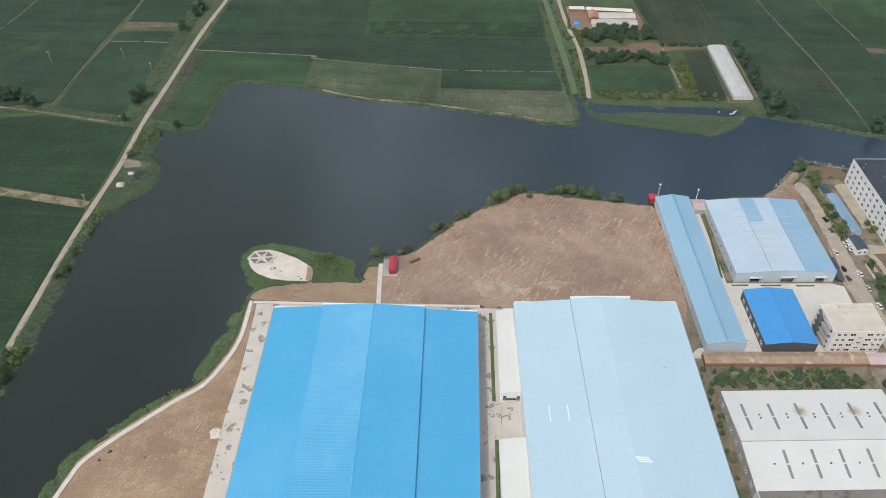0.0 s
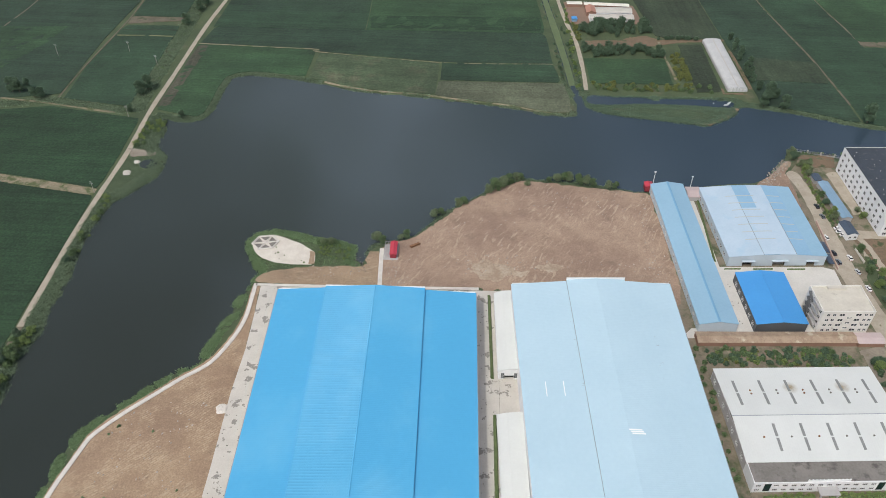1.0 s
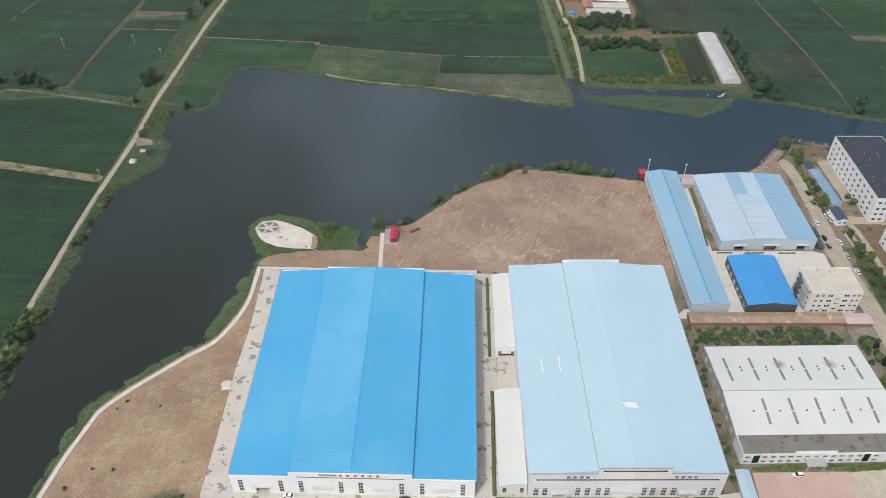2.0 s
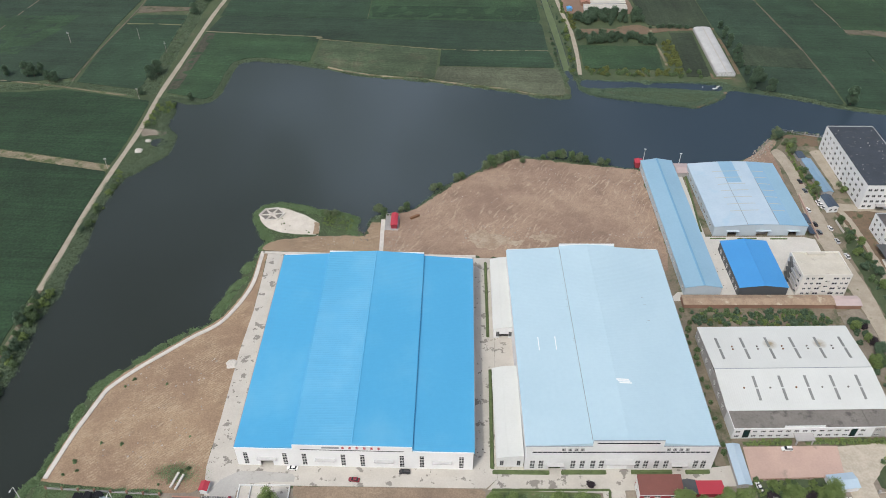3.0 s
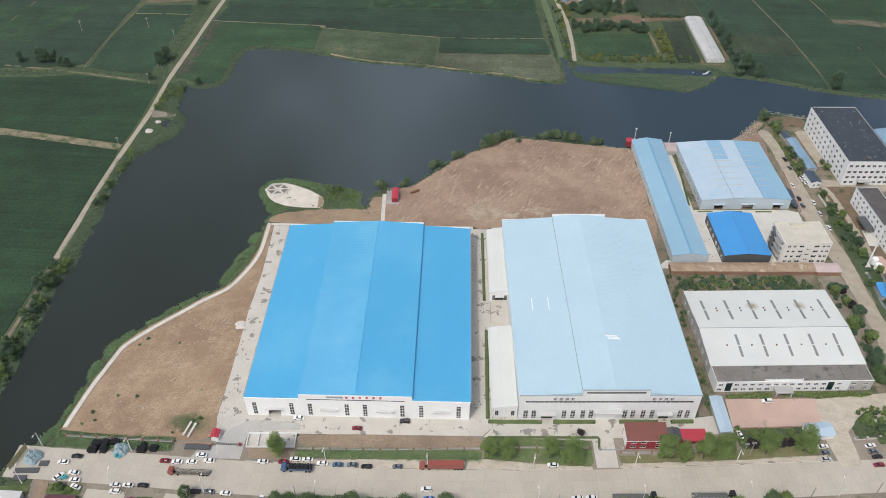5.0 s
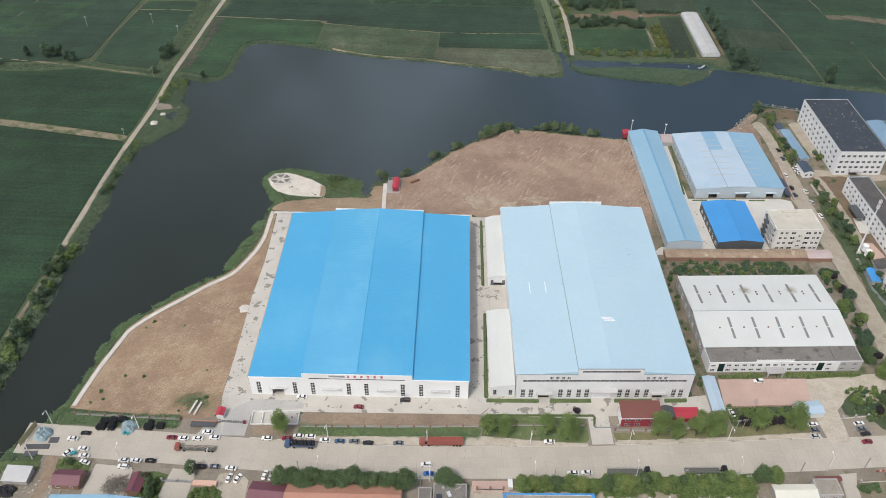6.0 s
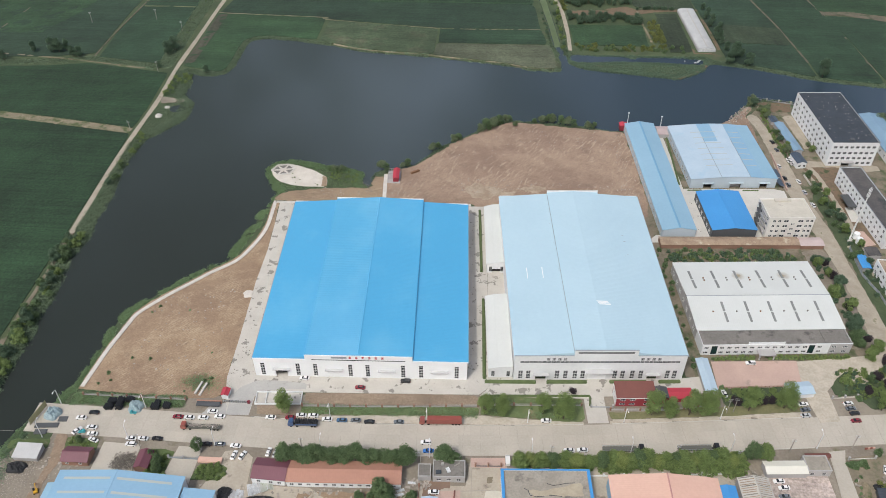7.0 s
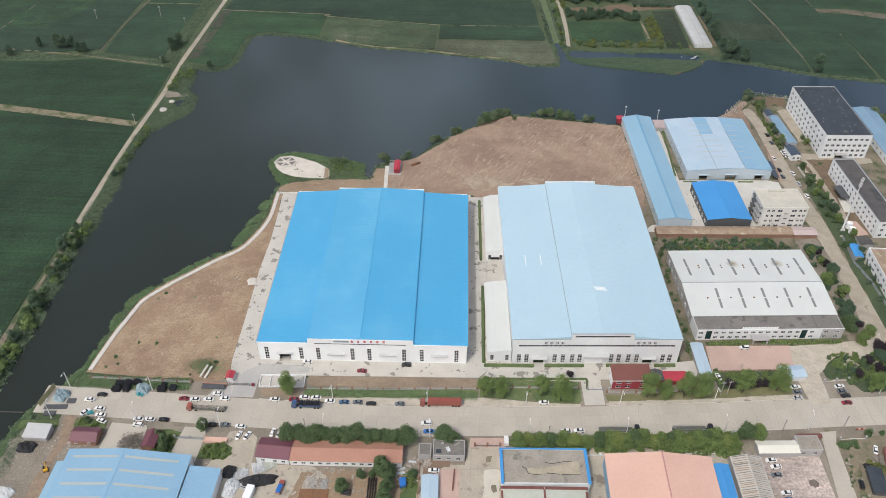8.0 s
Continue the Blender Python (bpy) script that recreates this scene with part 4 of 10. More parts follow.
sheet("ground_soil", [(303, 182), (330, 183), (322, 168), (322, 104), (314, 104), (309, 140), (307, 165)], 0.18, "redsoil", 2.5, 0.05, label="bare reddish earth beside the office block", ragged=0.6)
sheet("ground_soil", [(262, 229), (288, 258), (291, 254), (283.6, 243), (284.5, 225), (282, 200), (280, 222), (268, 222)], 0.2, "brown", 2.0, 0.06, label="bare brown bank beside the workshop", ragged=0.6, keep=lambda X, Y: shore(X, Y) - 1.0)
ribbon("ground_path", smooth_line([(305, 186), (308.9, 174.7), (310, 161), (311, 144), (311.6, 122), (311, 108)], 6), 3.2, 0.24, "track", "tan path beside the office block", wob=0.2)
sheet("pavement_pad", [(314.5, 141), (320.5, 141.2), (319, 127), (313.6, 127.5)], 0.24, "cleanconcrete", 2.5, 0.01, label="pale concrete pad before the porch")
sheet("ground_soil", [(296, 262), (320, 263.5), (316, 250), (303, 250), (297, 253)], 0.2, "redsoil", 2.0, 0.05, label="bare brown earth by the shore fence", ragged=0.6)
sheet("pavement_pad", [(311.6, 119), (317, 119), (320, 107), (311.6, 105)], 0.2, "pinkpave", 2.0, 0.02, label="reddish paved yard by the mast", ragged=0.3)
sheet("ground_soil", [(300, 120), (312, 60), (318, 60), (314, 176), (350, 180), (350, 186), (306, 190), (303, 150)], 0.12, "track", 2.5, 0.04, label="bare earth round the office blocks", ragged=0.8)
sheet("ground_soil", [(308, 244), (315.5, 246), (316.8, 205), (311, 203)], 0.14, "track", 2.5, 0.02, label="bare yard beside the office block", ragged=0.5)
sheet("ground_verge", [(276, 27), (290, 31), (291, 90), (289, 103), (277, 100), (279, 60)], 0.14, "dust", 2.5, 0.08, label="overgrown strip beside the lane", ragged=0.8)
sheet("ground_verge", [(300, 20), (308, 20), (310, 90), (312, 150), (305, 172), (299, 150), (300, 90)], 0.14, "earth", 2.5, 0.08, label="overgrown strip beside the lane", ragged=0.8)
sheet("ground_verge", [(260, 4.7), (268.5, 13.2), (282, 14.5), (302, 16), (306, -6), (274, -7.6), (270, 0), (260.6, -0.4)], 0.22, "earth", 2.5, 0.1, label="overgrown corner by the lane", ragged=0.6)
# southern side of the road: earth, yards
sheet("ground_soil", [(-92, -37), (-78, -37), (-66, -52), (-68, -130), (-97, -130), (-96, -60)], 0.14, "dust", 2.5, 0.12, label="littered earth yard by the water", ragged=0.6, keep=lambda X, Y: shore(X, Y) - 1.0)
sheet("ground_path", [(-77.5, -33.5), (-72.4, -33.8), (-70.6, -47), (-73.2, -58), (-71.8, -66), (-70.8, -76), (-71, -130), (-77, -130), (-77.2, -74), (-76.8, -64), (-75.1, -49), (-76.3, -40)], 0.3, "soilpath", 1.5, 0.05, label="brown tyre-worn soil way through the yard", ragged=0.6)
sheet("pavement_yard", [(-56, -37), (-40, -38), (-40, -54), (-57, -55)], YARD - 0.02, "road", 2.5, 0.01, label="concrete side lane")
sheet("pavement_yard", [(-24, -38), (-14, -38.5), (-15, -56), (-27, -56)], YARD - 0.02, "road", 2.5, 0.01, label="concrete gateway")
sheet("pavement_yard", [(-4, -39), (8, -41), (8.5, -55.5), (34, -56), (40, -60), (40, -130), (-1, -130), (-14, -130), (-12, -62), (-8, -54)], YARD - 0.03, "stainedyard", 2.5, 0.03, label="dusty storage yard")
sheet("ground_soil", [(30, -58), (76, -56.5), (76, -130), (20, -130), (26, -72)], 0.17, "ochre", 2.5, 0.06, label="trodden earth yard with scrap", ragged=0.6)
sheet("pavement_yard", [(77, -53), (96, -53), (98, -41), (110, -41), (110, -130), (77, -130)], 0.15, "stainedyard", 2.5, 0.02, label="dusty concrete courtyard")
sheet("pavement_lot", [(82, -56), (94, -55), (94, -90), (83, -90)], 0.22, "pinkpave", 2.5, 0.01, label="reddish paved courtyard")
sheet("pavement_lot", [(98, -39.5), (113, -39), (113, -44), (98, -44)], 0.22, "pinkpave", 2.5, 0.01, label="reddish paved gateway")
sheet("pavement_yard", [(110, -44), (153, -42), (200, -40), (206, -46), (206, -130), (110, -130)], 0.13, "stainedyard", 2.5, 0.03, label="dusty yard between the sheds")
sheet("pavement_lot", [(217, -44), (243, -43), (244, -130), (217, -130)], 0.22, "brownpave", 2.5, 0.01, label="brown block-paved car park")
sheet("pavement_yard", [(247.4, -31), (254.6, -30), (252.6, -36), (251.6, -63), (251.4, -130), (243.4, -130), (244.2, -63), (246.8, -38)], 0.26, "road", 2.5, 0.01, label="concrete side lane")
# verges along the road
sheet("ground_verge", [(24, -7.8), (101, -6.2), (101, -12.5), (25, -15)], 0.2, "bed", 2.5, 0.06, label="bare soil bed behind the fence", ragged=0.3)
sheet("ground_verge", [(4, -15.5), (22, -15.5), (22, -20), (5, -20.5)], 0.18, "bed", 2.5, 0.05, label="bare soil corner", ragged=0.3)
sheet("ground_verge", [(22, -15.5), (101, -13), (101, -17.5), (24, -20)], 0.25, "lawn", 2.0, 0.06, label="rough green verge", ragged=0.7)
sheet("ground_verge", [(103, -7), (147, -6.5), (147.5, -19), (140, -19.5), (102, -17)], 0.24, "lawn", 2.0, 0.06, label="front lawn with trees")
sheet("ground_verge", [(158, -14), (207, -9), (245, -5), (245, -10), (207, -14), (159, -17.5)], 0.24, "drygrass", 2.0, 0.06, label="dry verge under the trees", ragged=0.5)
sheet("ground_verge", [(209, 1), (240, 3.5), (244, -5), (210, -9)], 0.24, "earth", 2.0, 0.06, label="weedy bed before the paved forecourt", ragged=0.5)
sheet("ground_verge", [(-78, -12), (-30, -14), (-30, -17.5), (-76, -17)], 0.24, "grass", 2.0, 0.08, label="weedy verge along the fence", ragged=0.7)
sheet("ground_verge", [(203, 99.5), (275, 100.5), (275, 87), (203, 86)], 0.2, "wasteland", 2.5, 0.05, label="shrub bed behind the factory", ragged=0.3)
sheet("ground_verge", [(196, 100), (205, 100), (206, 20), (200, 8), (196, 8)], 0.2, "wasteland", 2.0, 0.08, label="weedy earth strip between the factories", ragged=0.3)
sheet("ground_verge", [(251, -34), (330, -24), (330, -130), (250, -130), (251, -70)], 0.14, "drywaste", 2.5, 0.06, label="waste ground with dry weeds", ragged=0.6)
sheet("ground_verge", [(300, 192), (303, 240), (297, 262), (291.5, 247), (294.8, 227), (295.6, 200), (296, 192)], 0.2, "wasteland", 2.5, 0.1, label="weedy roadside strip", ragged=0.6)

sheet("ground_shoulder", [(22, -20.2), (60, -19.2), (101, -17.6), (140, -19.6), (147.5, -19.2), (147.5, -21.2), (110, -22.2), (60, -23.4), (22, -22.2)], 0.21, "shoulder", 1.5, 0.03, label="pale gritty shoulder of the road", ragged=0.4)
sheet("ground_shoulder", [(158, -17.6), (207, -14), (245, -10), (245, -13), (207, -16), (158, -20)], 0.21, "shoulder", 1.5, 0.03, label="pale gritty shoulder of the road", ragged=0.4)
sheet("ground_stain", [(235, -55.4), (237.2, -54.8), (238.8, -56), (238.4, -57.8), (236.6, -58.4), (234.8, -57.4)], 0.235, "oilstain", 0.6, 0.0, label="dark oily stain on the car park", ragged=0.5)
# the main road: cast slabs in three lanes on a dark bed
ROAD = smooth_line([(-92, -25.2), (-40, -27.5), (0, -29.5), (60, -31.5), (110, -30.3), (155, -28), (215, -23.5), (284, -17.5), (380, -8), (700, 26)], 24)
ribbon("road", ROAD, 15.4, 0.14, "joint", "dark bed under a cast concrete road", "road", thick=0.4)
road_ob = bpy.data.objects["road"]
slab_mesh = Shape().add([(-2.47, -2.525, 0), (2.47, -2.525, 0), (2.47, 2.525, 0), (-2.47, 2.525, 0), (-2.49, -2.535, -0.05), (2.49, -2.535, -0.05), (2.49, 2.535, -0.05), (-2.49, 2.535, -0.05)],
                        [(0, 1, 2, 3), (0, 4, 5, 1), (1, 5, 6, 2), (2, 6, 7, 3), (3, 7, 4, 0)]).mesh("slab", "road")
_len = np.concatenate([[0], np.cumsum(np.linalg.norm(np.diff(ROAD, axis=0), axis=1))])
for k in range(92):
    d = 2.5 + 5.0 * k
    x, y = np.interp(d, _len, ROAD[:, 0]), np.interp(d, _len, ROAD[:, 1])
    x2, y2 = np.interp(d + 1, _len, ROAD[:, 0]), np.interp(d + 1, _len, ROAD[:, 1])
    a = math.atan2(y2 - y, x2 - x)
    for lane in (-5.08, 0, 5.08):
        ob = part("slab", slab_mesh, None, road_ob)
        ob.matrix_basis = pose(x - math.sin(a) * lane, y + math.cos(a) * lane, 0.19 + random.uniform(-0.006, 0.006), random.uniform(-0.1, 0.1), random.uniform(-0.1, 0.1), math.degrees(a))

# wandering cracks across the slabs, and kerbs along both edges
def crack(x, lo, hi, seed):
    r = random.Random(seed)
    y0 = float(np.interp(x, ROAD[:, 0], ROAD[:, 1]))
    pts, q = [], x
    for k in range(9):
        q += r.uniform(-0.35, 0.35)
        pts.append((q, y0 + lo + (hi - lo) * k / 8))
    ribbon("crack", pts, r.uniform(0.08, 0.14), 0.206, "joint", thick=0.03, parent=road_ob, label="thin dark crack in the concrete" if seed == 1 else "")


for k in range(12, 44):
    a = random.choice(((-7.3, 7.3), (-7.3, 0.5), (-2, 7.3), (-7.3, 7.3)))
    crack(-70 + 8.6 * k + random.uniform(-2, 2), a[0], a[1], k + 1)
_t = np.gradient(ROAD, axis=0)
_t /= np.linalg.norm(_t, axis=1)[:, None]
_nrm = np.stack([-_t[:, 1], _t[:, 0]], 1)
for side, lo, hi in ((7.85, 2, 148), (7.85, 158, 248), (-7.85, 20, 96), (-7.85, 115, 244)):
    edge = ROAD + _nrm * side
    edge = edge[(edge[:, 0] > lo) & (edge[:, 0] < hi)]
    ribbon("pavement_kerb", edge, 0.35, 0.3, "concrete", "concrete kerb along the road", "kerb", thick=0.35)
sheet("ground_verge", [(-36, -40), (-24.5, -40), (-27, -55), (-37, -55)], 0.2, "grass", 2.0, 0.06, label="weedy plot beside the hut", ragged=0.5)
sheet("ground_verge", [(-13.5, -46.5), (-1, -46.8), (-2, -54), (-15, -54)], 0.2, "grass", 2.0, 0.06, label="green garden plot", ragged=0.4)
sheet("ground_verge", [(-72, -35.5), (-58, -36), (-58, -41), (-72, -41)], 0.2, "grass", 2.0, 0.06, label="weedy corner before the hut", ragged=0.6)
sheet("ground_verge", [(-97, -37), (-79, -36.5), (-78, -41), (-97, -42)], 0.2, "grass", 2.0, 0.08, label="weedy bank by the shed", ragged=0.5, keep=lambda X, Y: shore(X, Y) - 1.0)
sheet("ground_verge", [(70.5, -56.5), (77, -56.5), (77, -80), (70.5, -80)], 0.2, "grass", 2.0, 0.06, label="weedy strip by the courtyard wall", ragged=0.5)
# ------------------------------------------------ buildings
def wall_shape(length, height, holes=(), thick=0.3, z0=0.0):
    """A wall from (0,0) along +x, outer face at y=0, with openings (x0, x1, z0, z1) right through."""
    xs = sorted({0.0, float(length), *[float(h[i]) for h in holes for i in (0, 1)]})
    zs = sorted({float(z0), float(height), *[float(h[i]) for h in holes for i in (2, 3)]})
    nx, nz = len(xs) - 1, len(zs) - 1
    solid = [[not any(h[0] - 1e-6 <= xs[i] and xs[i + 1] <= h[1] + 1e-6 and h[2] - 1e-6 <= zs[k] and zs[k + 1] <= h[3] + 1e-6 for h in holes) for k in range(nz)] for i in range(nx)]
    s = Shape()
    full = lambda i, k: 0 <= i < nx and 0 <= k < nz and solid[i][k]
    for i in range(nx):
        for k in range(nz):
            if not solid[i][k]:
                continue
            a, b, c, d = xs[i], xs[i + 1], zs[k], zs[k + 1]
            s.add([(a, 0, c), (b, 0, c), (b, 0, d), (a, 0, d)], [(0, 1, 2, 3)])
            s.add([(a, thick, c), (b, thick, c), (b, thick, d), (a, thick, d)], [(3, 2, 1, 0)])
            if not full(i - 1, k):
                s.add([(a, 0, c), (a, thick, c), (a, thick, d), (a, 0, d)], [(3, 2, 1, 0)])
            if not full(i + 1, k):
                s.add([(b, 0, c), (b, thick, c), (b, thick, d), (b, 0, d)], [(0, 1, 2, 3)])
            if not full(i, k - 1):
                s.add([(a, 0, c), (b, 0, c), (b, thick, c), (a, thick, c)], [(3, 2, 1, 0)])
            if not full(i, k + 1):
                s.add([(a, 0, d), (b, 0, d), (b, thick, d), (a, thick, d)], [(0, 1, 2, 3)])
    return s


_window = {}


def window(parent, w, h, m, bars=(1, 1), frame_mat="frame", name="window", proud=0.03):
    """Frame with mullions, and a pane set back in the wall. m: its lower left corner on the wall's face."""
    key = (round(w, 2), round(h, 2), bars, frame_mat)
    if key not in _window:
        t = 0.09
        gaps = [(w * i / bars[0] + (t / 2 if i else t), w * (i + 1) / bars[0] - (t / 2 if i + 1 < bars[0] else t),
                 h * j / bars[1] + (t / 2 if j else t), h * (j + 1) / bars[1] - (t / 2 if j + 1 < bars[1] else t)) for i in range(bars[0]) for j in range(bars[1])]
        f = wall_shape(w, h, gaps, 0.16 + proud)
        at = {}
        order = [at.setdefault((round(p[0], 4), round(p[1] - proud, 4), round(p[2], 4)), len(at)) for p in f.v]
        f.v, f.f = list(at), [tuple(order[q] for q in face) for face in f.f]
        g = Shape().box(0, w / bars[0] - 0.04, 0.09, 0.12, 0, h / bars[1] - 0.04)
        _window[key] = (f.mesh("window_frame", frame_mat), g.mesh("pane", "teal" if h > 5.4 and bars == (1, 1) else "glass"))
    a, b = _window[key]
    fr = part(name, a, None, parent)
    fr.matrix_basis = m
    for i in range(bars[0]):
        for j in range(bars[1]):
            part("pane", b, None, fr).location = (w / bars[0] * i + 0.02, 0, h / bars[1] * j + 0.02)
    return fr


def wall(parent, x, y, turn, length, height, material, holes=(), wins=(), thick=0.3, label="", z0=0.0, frame_mat="frame"):
    """Places a wall; wins are (x, z, w, h, columns, rows) and cut their own holes."""
    cuts = list(holes) + [(a, a + w, b, b + h) for a, b, w, h, *_ in wins]
    ob = part("wall", wall_shape(length, height, cuts, thick, z0), material, parent, label)
    ob.matrix_basis = pose(x, y, 0, 0, 0, turn)
    for a, b, w, h, cx, cz in wins:
        window(ob, w, h, pose(a, 0, b), (cx, cz), frame_mat, "window")
    return ob


def roof_sheet(parent, x0, x1, y0, y1, z0, z1, material, rib=0.95, label="", along="x", name="roof", rise=0.014):
    """A ribbed metal sheet falling from x0 (height z0) to x1 (height z1); ribs run down the slope."""
    n = max(2, int(round((y1 - y0) / rib)))
    d = (y1 - y0) / n
    prof = []
    for k in range(n):
        b = y0 + k * d
        prof += [(b, 0), (b + d * 0.62, 0), (b + d * 0.70, rise), (b + d * 0.92, rise)]
    prof.append((y1, 0))
    v, f = [], []
    for b, r in prof:
        for a, z in ((x0, z0), (x1, z1)):
            v.append((a, b, z + r) if along == "x" else (b, a, z + r))
    m = len(prof)
    for k in range(m - 1):
        q = (2 * k, 2 * k + 1, 2 * k + 3, 2 * k + 2)
        f.append(q if along == "x" else q[::-1])
    # underside and edges
    k = len(v)
    for a, z in ((x0, z0), (x1, z1)):
        for b in (y0, y1):
            v.append((a, b, z - 0.14) if along == "x" else (b, a, z - 0.14))
    f += [(k, k + 1, k + 3, k + 2), (0, k, k + 2, 1), (2 * m - 2, 2 * m - 1, k + 3, k + 1), (0, 2 * m - 2, k + 1, k), (1, k + 2, k + 3, 2 * m - 1)]
    return part(name, mesh_of(name, v, f, material), None, parent, label)


def gable(parent, x0, x1, y0, y1, eave, ridge, material, rib=0.95, along="x", at=0.5, over=0.3, label="", mats=None):
    """Two ribbed sheets and a ridge cap. along: the way the slopes fall."""
    mid = x0 + (x1 - x0) * at
    a, b = mats or (material, material)
    roof_sheet(parent, x0 - over, mid, y0, y1, eave - 0.1, ridge, a, rib, label, along)
    roof_sheet(parent, mid, x1 + over, y0, y1, ridge, eave - 0.1, b, rib, label, along)
    c = Shape()
    if along == "x":
        c.profile([(mid - 0.35, ridge + 0.06), (mid + 0.35, ridge + 0.06), (mid, ridge + 0.16)], y0, y1)
    else:
        c.add([(y0, mid - 0.35, ridge + 0.06), (y0, mid + 0.35, ridge + 0.06), (y0, mid, ridge + 0.16), (y1, mid - 0.35, ridge + 0.06), (y1, mid + 0.35, ridge + 0.06), (y1, mid, ridge + 0.16)],
              [(0, 1, 2), (5, 4, 3), (0, 2, 5, 3), (1, 4, 5, 2), (0, 3, 4, 1)])
    part("ridge_cap", c, a, parent)


def gable_end(parent, x0, x1, y, thick, eave, ridge, material, along="x", at=0.5):
    mid = x0 + (x1 - x0) * at
    s = Shape()
    pts = [(x0, eave), (x1, eave), (mid, ridge)]
    if along == "x":
        s.profile(pts, y, y + thick)
    else:
        s.add([(y, a, z) for a, z in pts] + [(y + thick, a, z) for a, z in pts], [(2, 1, 0), (3, 4, 5), (0, 1, 4, 3), (1, 2, 5, 4), (2, 0, 3, 5)])
    part("gable", s, material, parent)


def shed(name, x, y, turn, w, d, eave, ridge, wallm, roofm, label, along="x", category="shed", front=(), fronth=(), rib=0.95, leftw=(), rightw=(), lefth=(), group="", over=0.3, mats=None, at=0.5, z=0.1, frame_mat="frame"):
    """A pitched-roof building; its front left corner at x, y; front faces -y."""
    ob = thing(name, x, y, z, turn, label, category, group)
    wall(ob, 0, 0, 0, w, eave, wallm, fronth, front, frame_mat=frame_mat)
    wall(ob, w, d, 180, w, eave, wallm)
    wall(ob, 0, d - 0.3, -90, d - 0.6, eave, wallm, lefth, leftw, frame_mat=frame_mat)
    wall(ob, w, 0.3, 90, d - 0.6, eave, wallm, (), rightw, frame_mat=frame_mat)
    if along == "x":
        gable_end(ob, 0.02, w - 0.02, 0.01, 0.28, eave, ridge - 0.1, wallm, "x", at)
        gable_end(ob, 0.02, w - 0.02, d - 0.29, 0.28, eave, ridge - 0.1, wallm, "x", at)
        gable(ob, 0, w, -over, d + over, eave + 0.15, ridge + 0.1, roofm, rib, "x", at, over, mats=mats)
    else:
        gable_end(ob, 0.02, d - 0.02, 0.01, 0.28, eave, ridge - 0.1, wallm, "y", at)
        gable_end(ob, 0.02, d - 0.02, w - 0.29, 0.28, eave, ridge - 0.1, wallm, "y", at)
        gable(ob, 0, d, -over, w + over, eave + 0.15, ridge + 0.1, roofm, rib, "y", at, over, mats=mats)
    return ob


def flat_block(name, x, y, turn, w, d, h, wallm, roofm, label, wins=None, category="building", parapet=0.7, frontholes=(), z=0.1, cap=None):
    """A flat-roofed block with a parapet; wins: dict of front, back, left, right window lists."""
    wins = wins or {}
    ob = thing(name, x, y, z, turn, label, category)
    H = h + parapet
    wall(ob, 0, 0, 0, w, H, wallm, frontholes, wins.get("front", ()))
    wall(ob, w, d, 180, w, H, wallm, (), wins.get("back", ()))
    wall(ob, 0, d - 0.3, -90, d - 0.6, H, wallm, (), wins.get("left", ()))
    wall(ob, w, 0.3, 90, d - 0.6, H, wallm, (), wins.get("right", ()))
    part("roof", Shape().box(0.3, w - 0.3, 0.3, d - 0.3, h - 0.3, h), roofm, ob)
    c = Shape()
    c.box(-0.05, w + 0.05, -0.05, 0.37, H, H + 0.08).box(-0.05, w + 0.05, d - 0.37, d + 0.05, H, H + 0.08).box(-0.05, 0.37, 0.37, d - 0.37, H, H + 0.08).box(w - 0.37, w + 0.05, 0.37, d - 0.37, H, H + 0.08)
    part("coping", c, cap or wallm, ob)
    return ob


def canopy(parent, x, z, w, deep=1.7, material="canopy"):
    c = Shape().box(x, x + w, -deep, -0.02, z, z + 0.18)
    c.box(x, x + w, -deep - 0.05, -deep, z - 0.02, z + 0.2)
    part("canopy", c, material, parent)


def door_leaf(parent, x, w, h, material="white", back=0.12, bars=4):
    s = Shape().box(x, x + w, back, back + 0.08, 0, h)
    for k in range(1, bars):
        s.box(x + w * k / bars - 0.05, x + w * k / bars + 0.05, back - 0.04, back, 0.05, h - 0.05)
    part("door", s, material, parent)


# --- big blue warehouse: low aisles and a raised middle with a ridge
B = thing("warehouse", 0, 1.5, 0.2, 0.55, "large warehouse with bright blue ribbed roof and white walls", "warehouse")
W, D, EA, EM, RD = 96.0, 118.4, 11.3, 13.2, 15.0
A1, A2 = 23.2, 71.6
fw = [(x - 0.95, 0.9, 1.9, 7.7, 2, 7) for x in (3.8, 19.7, 27.6, 43.4, 51.2, 67.2, 75.3, 91.3)]
B_front_doors = [(9.4, 5.2), (33.0, 5.4), (56.9, 5.4), (80.6, 5.4)]
wall(B, 0, 0, 0, W, EA, "white", [(a, a + w, 0, 4.6) for a, w in B_front_doors], fw, label="white ribbed front wall")
for i, (a, w) in enumerate(B_front_doors):
    if i:
        door_leaf(B, a, w, 4.55)
    else:
        part("doorway", Shape().box(a, a + w, 2.5, 2.6, 0, 4.6), "dark", B)
    canopy(B, a - 1.0, 5.3, w + 2.6, 1.4)
wall(B, W, D, 180, W, EA, "white")
wall(B, 0, D - 0.3, -90, D - 0.6, EA - 0.5, "white")
wall(B, W, 0.3, 90, D - 0.6, EA - 0.5, "white")
